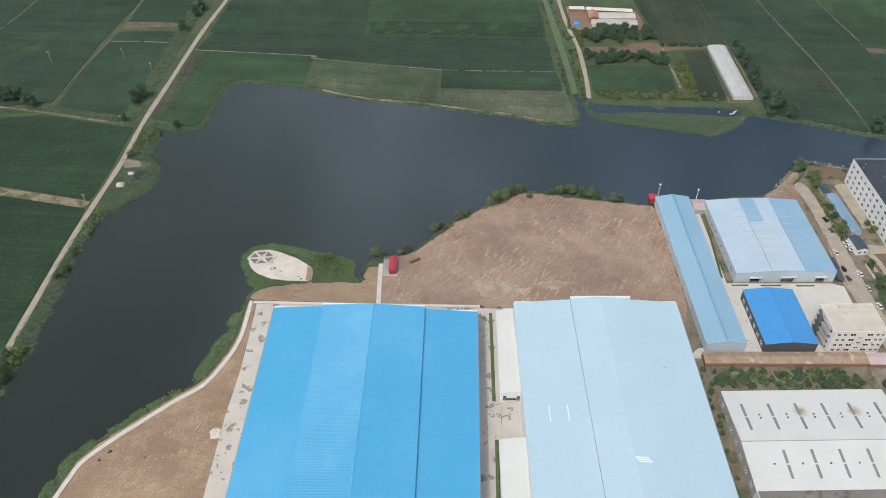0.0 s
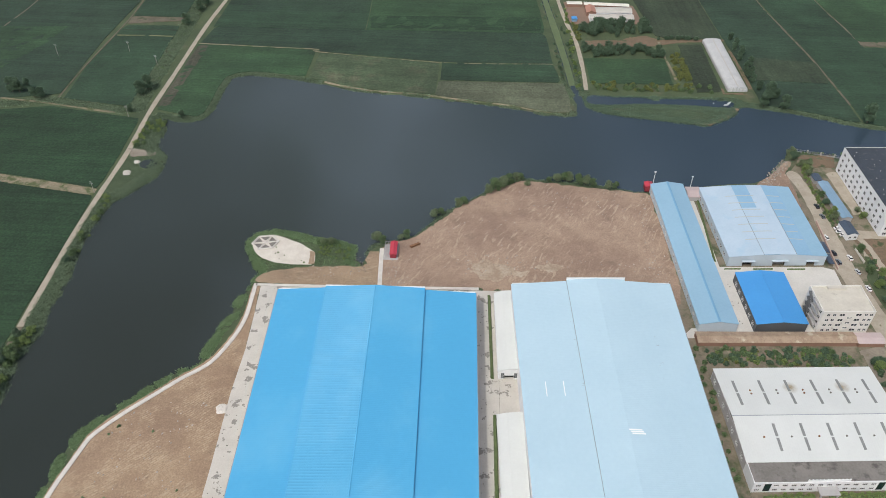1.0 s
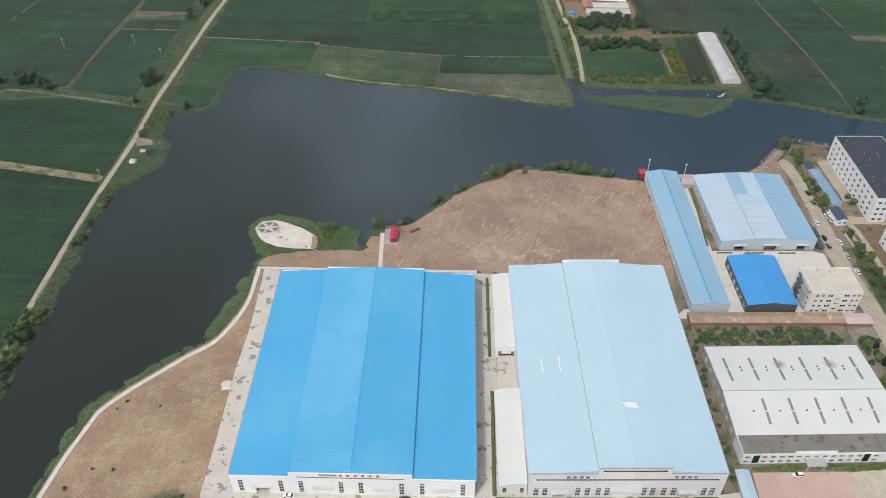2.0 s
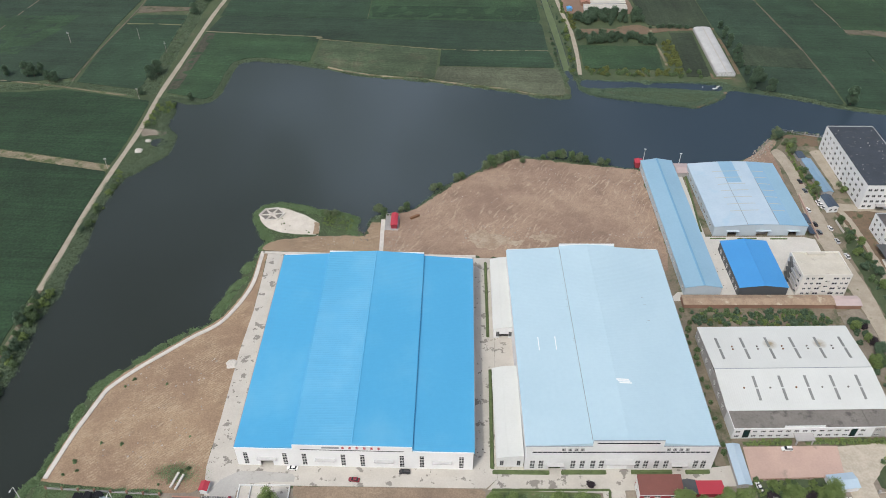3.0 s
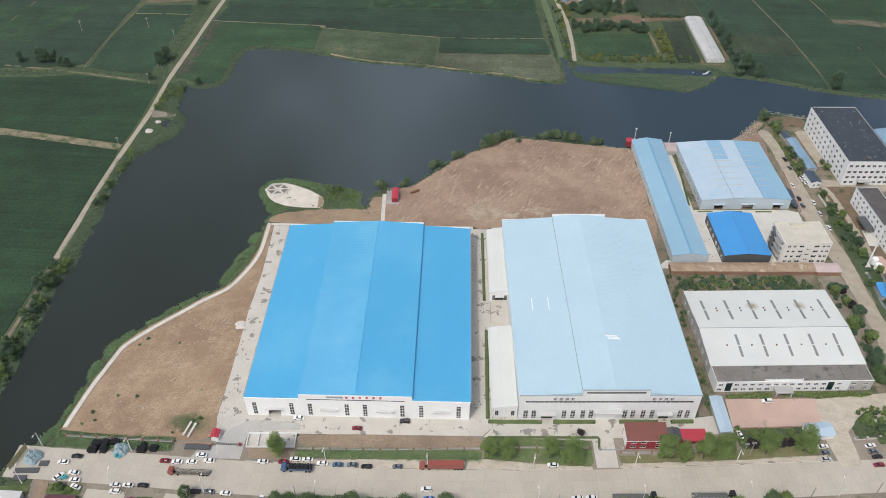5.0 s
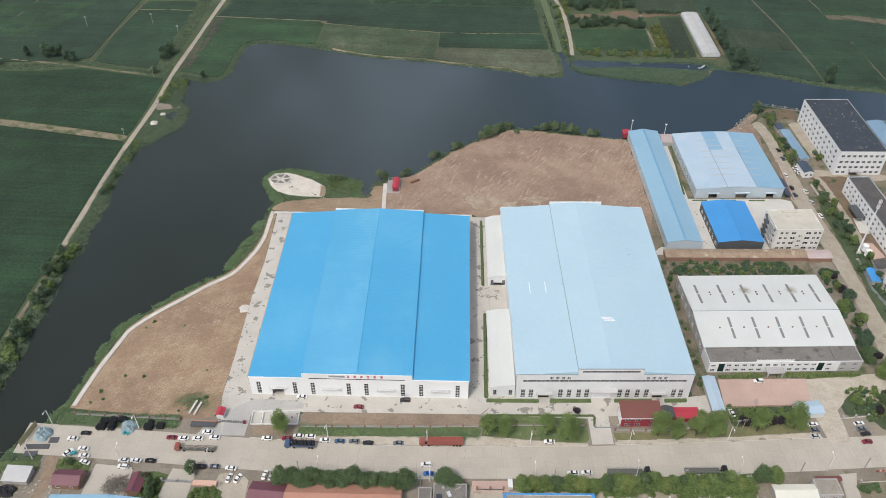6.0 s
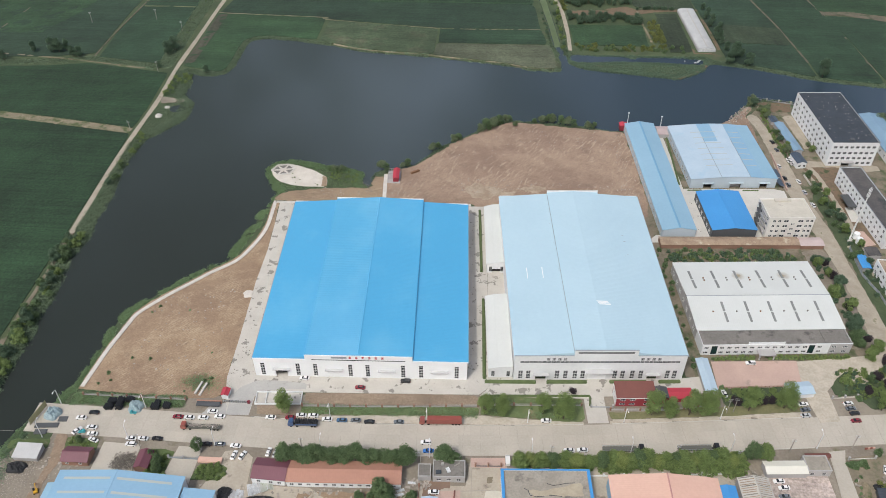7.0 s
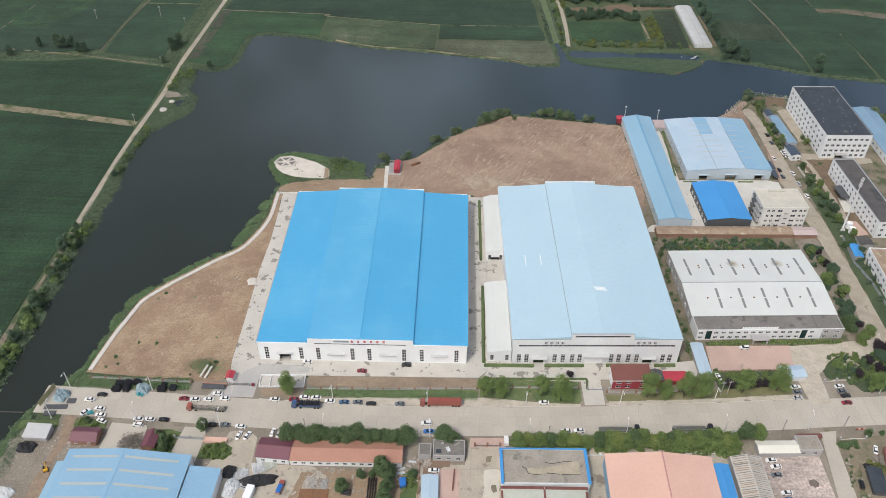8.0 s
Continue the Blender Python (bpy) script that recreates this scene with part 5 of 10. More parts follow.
# raised front and rear parapets of the middle
for yy in (0.0, D - 0.34):
    part("parapet", Shape().box(A1 + 0.1, A2 - 0.1, yy, yy + 0.34, EA + 0.01, RD - 0.8), "white", B, "raised white parapet")
    yg = 0.36 if yy < 1 else D - 0.5
    part("gable", Shape().profile([(A1, EM - 0.6), (A2, EM - 0.6), (A2, EM + 0.2), ((A1 + A2) / 2, RD - 0.08), (A1, EM + 0.2)], yg, yg + 0.14), "blueroof", B)
part("window_band", Shape().box(A1 + 3.2, A2 - 3.4, -0.04, -0.005, EA - 0.1, EA + 0.3), "glass", B, "dark strip of high windows")
roof_sheet(B, -0.5, A1, 0.36, D - 0.36, EA - 0.5, EM - 0.6, "blueroof", label="bright blue ribbed sheet")
roof_sheet(B, A1, (A1 + A2) / 2, 0.36, D - 0.36, EM + 0.3, RD, "bluegloss", rib=1.3, rise=0.03, label="bright blue ribbed sheet with a sheen, partly put into its colour")
roof_sheet(B, (A1 + A2) / 2, A2, 0.36, D - 0.36, RD, EM + 0.3, "blueroof", label="bright blue ribbed sheet")
roof_sheet(B, A2, W + 0.5, 0.36, D - 0.36, EM - 0.9, EA - 0.5, "blueroof", label="bright blue ribbed sheet")
part("ridge_cap", Shape().profile([((A1 + A2) / 2 - 0.4, RD + 0.05), ((A1 + A2) / 2 + 0.4, RD + 0.05), ((A1 + A2) / 2, RD + 0.17)], 0.4, D - 0.4), "blueroof", B)
part("step_wall", Shape().box(A2 - 0.3, A2 + 0.05, 0.4, D - 0.4, EM - 1.4, EM + 0.12), "blueroof", B)
part("step_wall", Shape().box(A1 - 0.05, A1 + 0.3, 0.4, D - 0.4, EM - 1.4, EM + 0.12), "blueroof", B)
for yy in (0.36, D - 0.5):
    part("gable", Shape().profile([(0, EA - 0.6), (A1, EA - 0.6), (A1, EM - 0.7), (0, EA - 0.55)], yy, yy + 0.14), "blueroof", B)
    part("gable", Shape().profile([(A2, EA - 0.6), (W, EA - 0.6), (W, EA - 0.55), (A2, EM - 1.0)], yy, yy + 0.14), "blueroof", B)
part("gutter", Shape().box(-0.75, -0.5, 0.1, D - 0.1, EA - 0.8, EA - 0.45), "gutter", B)
part("gutter", Shape().box(W + 0.5, W + 0.75, 0.1, D - 0.1, EA - 0.8, EA - 0.45), "gutter", B)
part("coping", Shape().box(-0.3, A1 - 0.02, -0.06, 0.4, EA + 0.02, EA + 0.12), "white", B)
part("coping", Shape().box(A2 + 0.02, W + 0.3, -0.06, 0.4, EA + 0.02, EA + 0.12), "white", B)
for k in range(6):
    x = 43.0 + 2.9 * k
    part("sign_bar", Shape().box(x + 0.1, x + 1.2, -0.09, -0.03, EA + 1.15, EA + 1.5).box(x + 0.1, x + 1.2, -0.09, -0.03, EA + 1.75, EA + 2.0).box(x + 0.1, x + 1.2, -0.09, -0.03, EA + 2.2, EA + 2.45).box(x + 0.5, x + 0.75, -0.1, -0.03, EA + 1.2, EA + 2.6), "redbright", B, "red sign block")
part("sign_bar", Shape().box(35.2, 42.2, -0.09, -0.03, EA + 1.2, EA + 2.3), "gutter", B, "grey and blue sign block")

# --- pale blue warehouse
P = thing("warehouse", 117.0, 3.4, 0.2, 2.15, "long pale blue ribbed-roof warehouse with pale grey-white walls", "warehouse")
W, D, EA, EM, RD = 76.6, 120.0, 15.6, 18.2, 19.2
A1, A2 = 26.3, 54.5
fw = [(x - 1.0, 0.9, 2.0, 5.2, 2, 5) for x in (3.1, 6.6, 19.6, 23.4, 27.7, 31.2, 45.8, 49.2, 53.6, 57.5, 69.5, 72.7)]
pdoors = [(9.9, 4.8, 3.6), (33.6, 8.2, 6.2), (60.5, 4.4, 3.6)]
wall(P, 0, 0, 0, W, EA, "plaster", [(a, a + w, 0, h) for a, w, h in pdoors] + [(2.6, 73.8, 11.2, 12.2)], fw, label="pale grey-white front wall")
part("window_band", Shape().box(2.6, 73.8, 0.1, 0.14, 11.2, 12.2), "glass", P, "dark strip of high windows")
mullion = Shape().box(-0.07, 0.07, 0.0, 0.1, 11.2, 12.2).mesh("mullion", "frame")
for k in range(1, 36):
    part("mullion", mullion, None, P).location = (2.6 + 71.2 * k / 36, 0, 0)
for i, (a, w, h) in enumerate(pdoors):
    if i == 1:
        door_leaf(P, a, w, h - 0.05)
        canopy(P, a - 1.6, h + 0.5, w + 4, 2.6, "canopy")
    else:
        part("doorway", Shape().box(a, a + w, 2.0, 2.1, 0, h), "dark", P)
        canopy(P, a - 1.2, h + 0.7, w + 2.4, 1.8, "canopy")
wall(P, W, D, 180, W, EA, "plaster")
wall(P, 0, D - 0.3, -90, D - 0.6, EA - 0.4, "plaster")
wall(P, W, 0.3, 90, D - 0.6, EA - 0.4, "plaster", (), [(4 + 9 * k, 2.4, 3.0, 2.4, 3, 2) for k in range(12)])
for yy in (0.0, D - 0.34):
    part("parapet", Shape().box(A1, A2, yy, yy + 0.34, EA + 0.01, RD), "plaster", P, "raised pale parapet")
part("window_band", Shape().box(A1 + 1.6, A2 - 1.8, -0.04, -0.005, RD - 1.9, RD - 1.1), "glass", P, "dark strip of high windows")
roof_sheet(P, -0.4, A1, 0.36, D - 0.36, EA - 0.4, EM - 1.0, "paleblue", label="pale blue ribbed sheet")
roof_sheet(P, A1, (A1 + A2) / 2, 0.36, D - 0.36, EM - 0.2, RD - 0.2, "paleblue", label="pale blue ribbed sheet")
roof_sheet(P, (A1 + A2) / 2, A2, 0.36, D - 0.36, RD - 0.2, EM - 0.2, "paleblue", label="pale blue ribbed sheet")
roof_sheet(P, A2, W + 0.4, 0.36, D - 0.36, EM - 1.0, EA - 0.4, "paleblue", label="pale blue ribbed sheet")
for yy in (0.36, D - 0.5):
    part("gable", Shape().profile([(0, EA - 0.5), (A1, EA - 0.5), (A1, EM - 1.1), (0, EA - 0.45)], yy, yy + 0.14), "paleblue", P)
    part("gable", Shape().profile([(A2, EA - 0.5), (W, EA - 0.5), (W, EA - 0.45), (A2, EM - 1.1)], yy, yy + 0.14), "paleblue", P)
part("step_wall", Shape().box(A1 - 0.08, A1 + 0.25, 0.4, D - 0.4, EM - 1.5, EM - 0.3), "gutter", P)
part("step_wall", Shape().box(A2 - 0.25, A2 + 0.05, 0.4, D - 0.4, EM - 1.5, EM - 0.3), "paleblue", P)
part("coping", Shape().box(-0.2, A1 - 0.02, -0.06, 0.4, EA + 0.02, EA + 0.12), "gutter", P)
part("coping", Shape().box(A2 + 0.02, W + 0.2, -0.06, 0.4, EA + 0.02, EA + 0.12), "gutter", P)
part("coping", Shape().box(A1, A2, -0.06, 0.4, RD + 0.01, RD + 0.11), "gutter", P)
part("gutter", Shape().box(W + 0.4, W + 0.65, 0.1, D - 0.1, EA - 0.7, EA - 0.35), "gutter", P)
for x0 in (14.2, 54.5 + 1.6):
    for k in range(4):
        part("sign_bar", Shape().box(x0 + 2.5 * k, x0 + 2.5 * k + 1.5, -0.09, -0.03, 12.9, 13.2).box(x0 + 2.5 * k, x0 + 2.5 * k + 1.5, -0.09, -0.03, 13.5, 13.75).box(x0 + 2.5 * k, x0 + 2.5 * k + 1.5, -0.09, -0.03, 14.05, 14.3).box(x0 + 2.5 * k + 0.3 + 0.3 * (k % 3), x0 + 2.5 * k + 0.65 + 0.3 * (k % 3), -0.1, -0.03, 12.9, 14.3), "charcoal", P, "dark sign block")
for x0 in (9.6, 17.2):
    part("skylight", Shape().add([(x0, 50, 16.6 + (x0 - 9.6) * 0.055), (x0 + 0.4, 50, 16.64 + (x0 - 9.6) * 0.055), (x0 + 0.4, 58, 16.64 + (x0 - 9.6) * 0.055), (x0, 58, 16.6 + (x0 - 9.6) * 0.055)], [(0, 1, 2, 3)]), "white", P, "white skylight strip")

for k in range(3):
    part("roof_patch", Shape().add([(41.4 - 0.5 * k, 29.4 + 0.95 * k, RD - 0.13), (46.8 - 0.5 * k, 29.4 + 0.95 * k, RD - 0.52), (46.8 - 0.5 * k, 30.1 + 0.95 * k, RD - 0.52), (41.4 - 0.5 * k, 30.1 + 0.95 * k, RD - 0.13)], [(0, 1, 2, 3)]), "white", P, "white repair patch")
# scuffs and small fixings left along the steps of the roof
rq = random.Random(61)
for k in range(16):
    x, y = rq.choice((26.0, 26.0, 54.9, 62.0)) - rq.uniform(0.3, 1.6), rq.uniform(55, 116)
    z = EA - 0.4 + (EM - EA - 0.6) * (x / A1 if x < A1 else (W - x) / (W - A2)) + 0.03
    part("scuff", Shape().box(x, x + rq.uniform(0.3, 1.3), y, y + rq.uniform(0.08, 0.25), z, z + 0.05), "gutter", P)
# --- white curved annexes between the warehouses
def annex(x, y, turn, w, d, low, high, label):
    ob = thing("annex", x, y, 0.2, turn, label, "annex", "white annexes")
    wins = [(1.2, 1.0, 1.5, 3.2, 2, 4), (w - 2.7, 1.0, 1.5, 3.2, 2, 4)]
    wall(ob, 0, 0, 0, w, low - 0.2, "plaster", [(w / 2 - 2.2, w / 2 + 2.2, 0, 2.6)] if d > 49 else (), wins, frame_mat="darkframe")
    if d > 49:
        part("doorway", Shape().box(w / 2 - 2.2, w / 2 + 2.2, 1.2, 1.3, 0, 2.6), "dark", ob)
    wall(ob, w, d, 180, w, low - 0.2, "plaster")
    wall(ob, 0, d - 0.3, -90, d - 0.6, low - 0.2, "plaster")
    part("gable", Shape().profile([(0.02, low - 0.2), (w, low - 0.2), (w, high - 0.2), (w * 0.4, high - 0.75)], 0.0, 0.3), "plaster", ob)
    part("gable", Shape().profile([(0.02, low - 0.2), (w, low - 0.2), (w, high - 0.2), (w * 0.4, high - 0.75)], d - 0.3, d), "plaster", ob)
    roof_sheet(ob, -0.3, w * 0.4, -0.15, d + 0.15, low - 0.1, high - 0.55, "whiteroof", label="white ribbed sheet")
    roof_sheet(ob, w * 0.4, w, -0.15, d + 0.15, high - 0.55, high, "whiteroof", label="white ribbed sheet")
    return ob


annex(105.8, 4.3, 1.6, 10.8, 47.6, 5.8, 7.6, "low white sheet-roofed annex with two tall windows")
annex(105.6, 76.0, 1.2, 9.8, 50.0, 5.8, 7.6, "low white sheet-roofed annex with a wide doorway")

# --- white-roofed factory with its office front
Fy = thing("factory", 205.4, 21.7, 0.2, 3.0, "white sheet-roofed factory with a two-storey office front", "factory")
W, DO, D, EO, EF, RF = 70.4, 9.8, 58.2, 6.0, 6.6, 9.0
ow = [(a - 1.05, z, 2.1, 1.35, 3, 1) for z in (1.0, 4.0) for a in [2.0] + [9.2 + 3.55 * k for k in range(12)] + [55.2] if not (z < 2 and 26 < a < 33)]
gl = [(4.3, 0.4, 3.0, 5.6, 1, 1), (50.0, 0.4, 3.0, 5.6, 1, 1)]
ow += [(a - 1.1, z, 2.2, 1.4, 3, 1) for z in (0.9, 3.9) for a in (61.9, 67.3)]
wall(Fy, 0, 0, 0, 60.0, EO + 0.5, "plaster", (), [w for w in ow if w[0] < 58] + gl, label="white office front")
wall(Fy, 60.0, 0, 0, W - 60.0, EO + 0.5, "greyrender", (), [(a - 60, *r) for a, *r in ow if a > 60], label="grey office end")
wall(Fy, 0, DO, -90, DO - 0.3, EO + 0.5, "plaster")
wall(Fy, W, 0.3, 90, DO - 0.3, EO + 0.5, "greyrender")
part("office_roof", Shape().box(0.3, 58.0, 0.3, DO, EO - 0.3, EO), "oldroof", Fy, "stained grey flat roof")
part("office_roof", Shape().box(58.1, W - 0.3, 0.3, DO, EO - 0.25, EO + 0.15), "oldroof", Fy, "plain grey flat roof")
part("coping", Shape().box(-0.05, W + 0.05, -0.06, 0.36, EO + 0.5, EO + 0.6), "plaster", Fy)
bal = Shape().box(21.5, 38.5, 0.5, 0.7, EO + 0.1, EO + 1.4)
for k in range(12):
    bal.box(21.7 + 1.5 * k, 22.0 + 1.5 * k, 0.35, 0.85, EO + 0.1, EO + 1.6)
part("balustrade", bal, "plaster", Fy)
part("porch", Shape().box(25.9, 33.9, -4.0, -0.02, 3.0, 3.5).box(26.3, 26.8, -3.8, -3.3, 0, 3.0).box(33.0, 33.5, -3.8, -3.3, 0, 3.0), "greyrender", Fy, "grey entrance porch")
wall(Fy, 0, D - 0.3, -90, D - DO - 0.3, EF, "greyrender", (), [(3 + 6.5 * k, 2.0, 2.6, 2.6, 3, 3) for k in range(7)])
wall(Fy, W, DO, 90, D - DO - 0.3, EF, "greyrender", (), [(3 + 6.5 * k, 2.0, 2.6, 2.6, 3, 3) for k in range(7)])
wall(Fy, 0, DO + 0.0, 0, W, EF, "plaster")
wall(Fy, W, D, 180, W, EF, "plaster")
MIDY = DO + (D - DO) * 0.435
roof_sheet(Fy, DO - 0.4, MIDY, -0.4, W + 0.4, EF + 0.1, RF, "whiteroof", 1.0, "white ribbed sheet", "y")
roof_sheet(Fy, MIDY, D + 0.4, -0.4, W + 0.4, RF, EF + 0.1, "rustyroof", 1.0, "white ribbed sheet", "y")
part("ridge_cap", Shape().box(-0.4, W + 0.4, MIDY - 0.14, MIDY + 0.14, RF + 0.02, RF + 0.12), "gutter", Fy)
for yy0, yy1, off in ((DO + 4.5, DO + 17.0, 10.5), (MIDY + 6.0, MIDY + 20.0, 6.0)):
    for k in range(6 if off < 8 else 5):
        x = off + 11.6 * k if off < 8 else off + 5.2 + 11.5 * k
        for a, b in ((yy0, yy0 + (yy1 - yy0) * 0.47), (yy0 + (yy1 - yy0) * 0.53, yy1)):
            zf = lambda q: (EF + 0.1 + (RF - EF - 0.1) * ((q - DO) / (MIDY - DO)) if q < MIDY else RF - (RF - EF - 0.1) * ((q - MIDY) / (D - MIDY))) + 0.16
            part("skylight", Shape().add([(x - 0.55, a, zf(a)), (x + 0.55, a, zf(a)), (x + 0.55, b, zf(b)), (x - 0.55, b, zf(b)), (x - 0.6, a, zf(a) - 0.25), (x + 0.6, a, zf(a) - 0.25), (x + 0.6, b, zf(b) - 0.25), (x - 0.6, b, zf(b) - 0.25)],
                                         [(0, 1, 2, 3), (4, 5, 1, 0), (5, 6, 2, 1), (6, 7, 3, 2), (7, 4, 0, 3)]), "skygrey", Fy, "grey skylight strip")
        if k < 5:
            xm = x + (5.8 if off < 8 else -5.6)
            q = (yy0 + yy1) / 2
            for e in ((-0.9, 0.9) if off < 8 else (0.0,)):
                c = (xm, q + e, zf(q + e))
                part("roof_vent", Shape().tube((c[0], c[1], c[2] - 0.3), (c[0], c[1], c[2] + 0.3), 0.3, 0.3, 8).tube((c[0], c[1], c[2] + 0.3), (c[0], c[1], c[2] + 0.55), 0.48, 0.2, 8), "rustload" if k in (0, 2) else "oldroof", Fy)

# --- workshops to the north-east
shed("workshop", 202.5, 108.8, 2.5, 18.6, 112.0, 5.6, 7.2, "paneling", "greyblue", "long narrow workshop with weathered grey-blue ribbed roof", category="workshop",
     leftw=[(3 + 6.1 * k, 1.6, 2.4, 1.8, 3, 2) for k in range(18)])
part("ridge_flashing", Shape().profile([(8.7, 7.36), (9.9, 7.36), (9.3, 7.5)], 0, 112), "ridgeblue", bpy.data.objects["workshop"], "bluer ridge flashing")
HL = thing("workshop", 227.9, 157.0, 0.1, 2.8, "wide workshop with bleached white and blue patched roof", "workshop")
W, D, E = 51.5, 60.0, 6.6
wall(HL, 0, 0, 0, W, E, "paneling", [(8, 13, 0, 3.4), (24, 30.5, 0, 3.6), (42, 46.5, 0, 3.4)])
for a, w, h in ((8, 5, 3.4), (24, 6.5, 3.6), (42, 4.5, 3.4)):
    part("doorway", Shape().box(a, a + w, 1.6, 1.7, 0, h), "dark" if a != 24 else "greyrender", HL)
    canopy(HL, a - 1, h + 0.4, w + 2, 1.4, "paneling")
wall(HL, W, D, 180, W, E, "paneling")
wall(HL, 0, D - 0.3, -90, D - 0.6, E, "paneling", (), [(3 + 6 * k, 1.6, 3.0, 2.0, 3, 2) for k in range(9)])
wall(HL, W, 0.3, 90, D - 0.6, E, "paneling")
V = [0, 17.8, 26.3, 35.0, 43.6, W]
zt = [E + 0.1, E + 1.5, E + 1.7, E + 1.5, E + 0.8, E + 0.1]
for a, b, za, zb, mm in zip(V, V[1:], zt, zt[1:], ("palesheet", "skyblue", "palesheet", "skyblue", "greyblue")):
    roof_sheet(HL, a - (0.4 if a == 0 else 0), b + (0.4 if b == W else 0), -0.3, D + 0.3, za, zb, mm, 1.0)
zpts = [(a, z - 0.16) for a, z in zip(V, zt)]
part("gable", Shape().profile([(0, E), (W, E)] + zpts[::-1][1:-1], 0.01, 0.29), "paneling", HL)
part("gable", Shape().profile([(0, E), (W, E)] + zpts[::-1][1:-1], D - 0.29, D - 0.01), "paneling", HL)
part("roof_patch", Shape().box(17.95, 26.3, -0.2, 39.0, 0, 0.05), "palesheet", HL, "bleached sheets laid over the blue").matrix_basis = pose(0, 0, E + 1.09 + 0.06, 0, -1.347, 0)
for yy, xx in ((0, 17.8), (0, 35.0)):
    part("flashing", Shape().box(xx - 0.12, xx + 0.12, -0.3, D * 0.72, 0, 0.12), "gutter", HL, "dark joint flashing").matrix_basis = pose(0, 0, np.interp(xx, V, zt) + 0.03)
for k in range(7):
    for a, b in ((1, 3), (3, 4)):
        xa, xb = (V[1] - 6.0, V[2] + 1.5) if a == 1 else (V[3] + 0.4, V[4] - 1.0)
        za = np.interp(xa, V, zt) + 0.13
        zb = np.interp(xb, V, zt) + 0.13
        zm = [(x, np.interp(x, V, zt) + 0.13) for x in sorted({xa, *[v for v in V if xa < v < xb], xb})]
        s = Shape()
        for (p, zp), (q, zq) in zip(zm, zm[1:]):
            y0 = 12 + 6.3 * k
            s.add([(p, y0, zp), (q, y0, zq), (q, y0 + 0.6, zq), (p, y0 + 0.6, zp)], [(0, 1, 2, 3)])
        part("skylight", s, "translucent", HL, "yellowed skylight strip")
shed("workshop", 229.8, 109.4, 2.4, 24.6, 36.0, 6.0, 7.4, "charcoal", "bluedeep", "charcoal-walled workshop with deep blue roof", category="workshop", rib=0.9,
     leftw=[(3 + 5.5 * k, 1.2, 2.4, 2.2, 2, 2) for k in range(6)])
four_front = [(x, z, w, 1.5, 2, 1) for z in (1.0, 4.4, 7.8, 11.2) for x, w in ((2.2, 1.6), (5.0, 1.6), (8.2, 2.6), (16.0, 2.8), (20.2, 1.6), (22.6, 1.6))] + [(12.4, z, 2.2, 1.1, 2, 1) for z in (2.6, 6.0, 9.4)]
FB = flat_block("office_block", 259.2, 110.6, 2.6, 25.0, 18.0, 13.6, "creamwall", "creamroof", "four-storey white office block with cream flat roof", {"front": four_front, "left": [(2 + 4 * k, z, 2.2, 2.0, 2, 1) for k in range(4) for z in (0.8, 4.2, 7.6, 11.0)], "right": [(2 + 4 * k, z, 1.6, 1.6, 2, 1) for k in range(4) for z in (1.0, 4.4, 7.8, 11.2)]}, parapet=0.6)
part("stair_tower", Shape().box(8, 17, 15.5, 17.6, 13.6, 14.5), "creamroof", FB)
for z in (0.2, 3.6, 7.0, 10.4):
    part("balcony", Shape().box(-1.5, -0.02, 2.0, 10.0, z + 2.9, z + 3.05).box(-1.5, -1.42, 2.0, 10.0, z + 3.05, z + 3.95), "greyrender", FB, "grey side balcony")
    part("stair_flight", Shape().add([(-1.4, 10.2, z), (-0.1, 10.2, z), (-0.1, 15.0, z + 3.0), (-1.4, 15.0, z + 3.0), (-1.4, 10.2, z + 0.25), (-0.1, 10.2, z + 0.25), (-0.1, 15.0, z + 3.25), (-1.4, 15.0, z + 3.25)], [(0, 3, 2, 1), (4, 5, 6, 7), (0, 1, 5, 4), (1, 2, 6, 5), (2, 3, 7, 6), (3, 0, 4, 7)]), "charcoal", FB, "dark outside stair")
for k in range(5):
    part("air_conditioner", Shape().box(6.9 + 3.1 * k, 7.9 + 3.1 * k, -0.45, -0.02, 3.0 + 3.4 * (k % 3), 3.55 + 3.4 * (k % 3)), "creamgrey", FB)
shed("store_row", 200.6, 99.6, 2.0, 75.5, 6.6, 2.7, 3.5, "brick", "rust", "low brick store row with rusty brown roof", along="y", rib=1.1, category="store row")
shed("store_row", 276.5, 101.8, 2.0, 12.6, 6.6, 2.7, 3.4, "brick", "pinksheet", "low store with pale pinkish roof", along="y", rib=1.1, category="store row")
bl_left = [(2.4 + 5.35 * k, z, 2.1, 1.9, 2, 1) for z in (1.2, 4.7, 8.4, 12.4) for k in range(11)]
bl_front = [(1.3 + 3.4 * k, z, 2.1, 1.7, 2, 1) for z in (1.2, 4.7, 8.4, 12.6) for k in range(8) if not (z < 2 and k in (2, 3, 4))]
BK = flat_block("office_block", 317.7, 184.7, 2.0, 28.8, 63.0, 16.4, "plaster", "tar", "five-storey white block with black felt roof", {"front": bl_front, "left": bl_left}, frontholes=[(9.6, 14.6, 0, 3.4)], parapet=0.5, cap="tar")
part("doorway", Shape().box(9.6, 14.6, 1.2, 1.3, 0, 3.4), "dark", BK)
part("porch", Shape().box(8.4, 15.8, -3.0, -0.02, 3.6, 4.0), "greyrender", BK)
for k in range(24):
    vx, vy = random.uniform(2, 27), random.uniform(3, 60)
    part("roof_vent", Shape().tube((vx, vy, 16.35), (vx, vy, 16.75), 0.2, 0.2, 8).tube((vx, vy, 16.75), (vx, vy, 16.85), 0.32, 0.1, 8), "greyrender", BK)
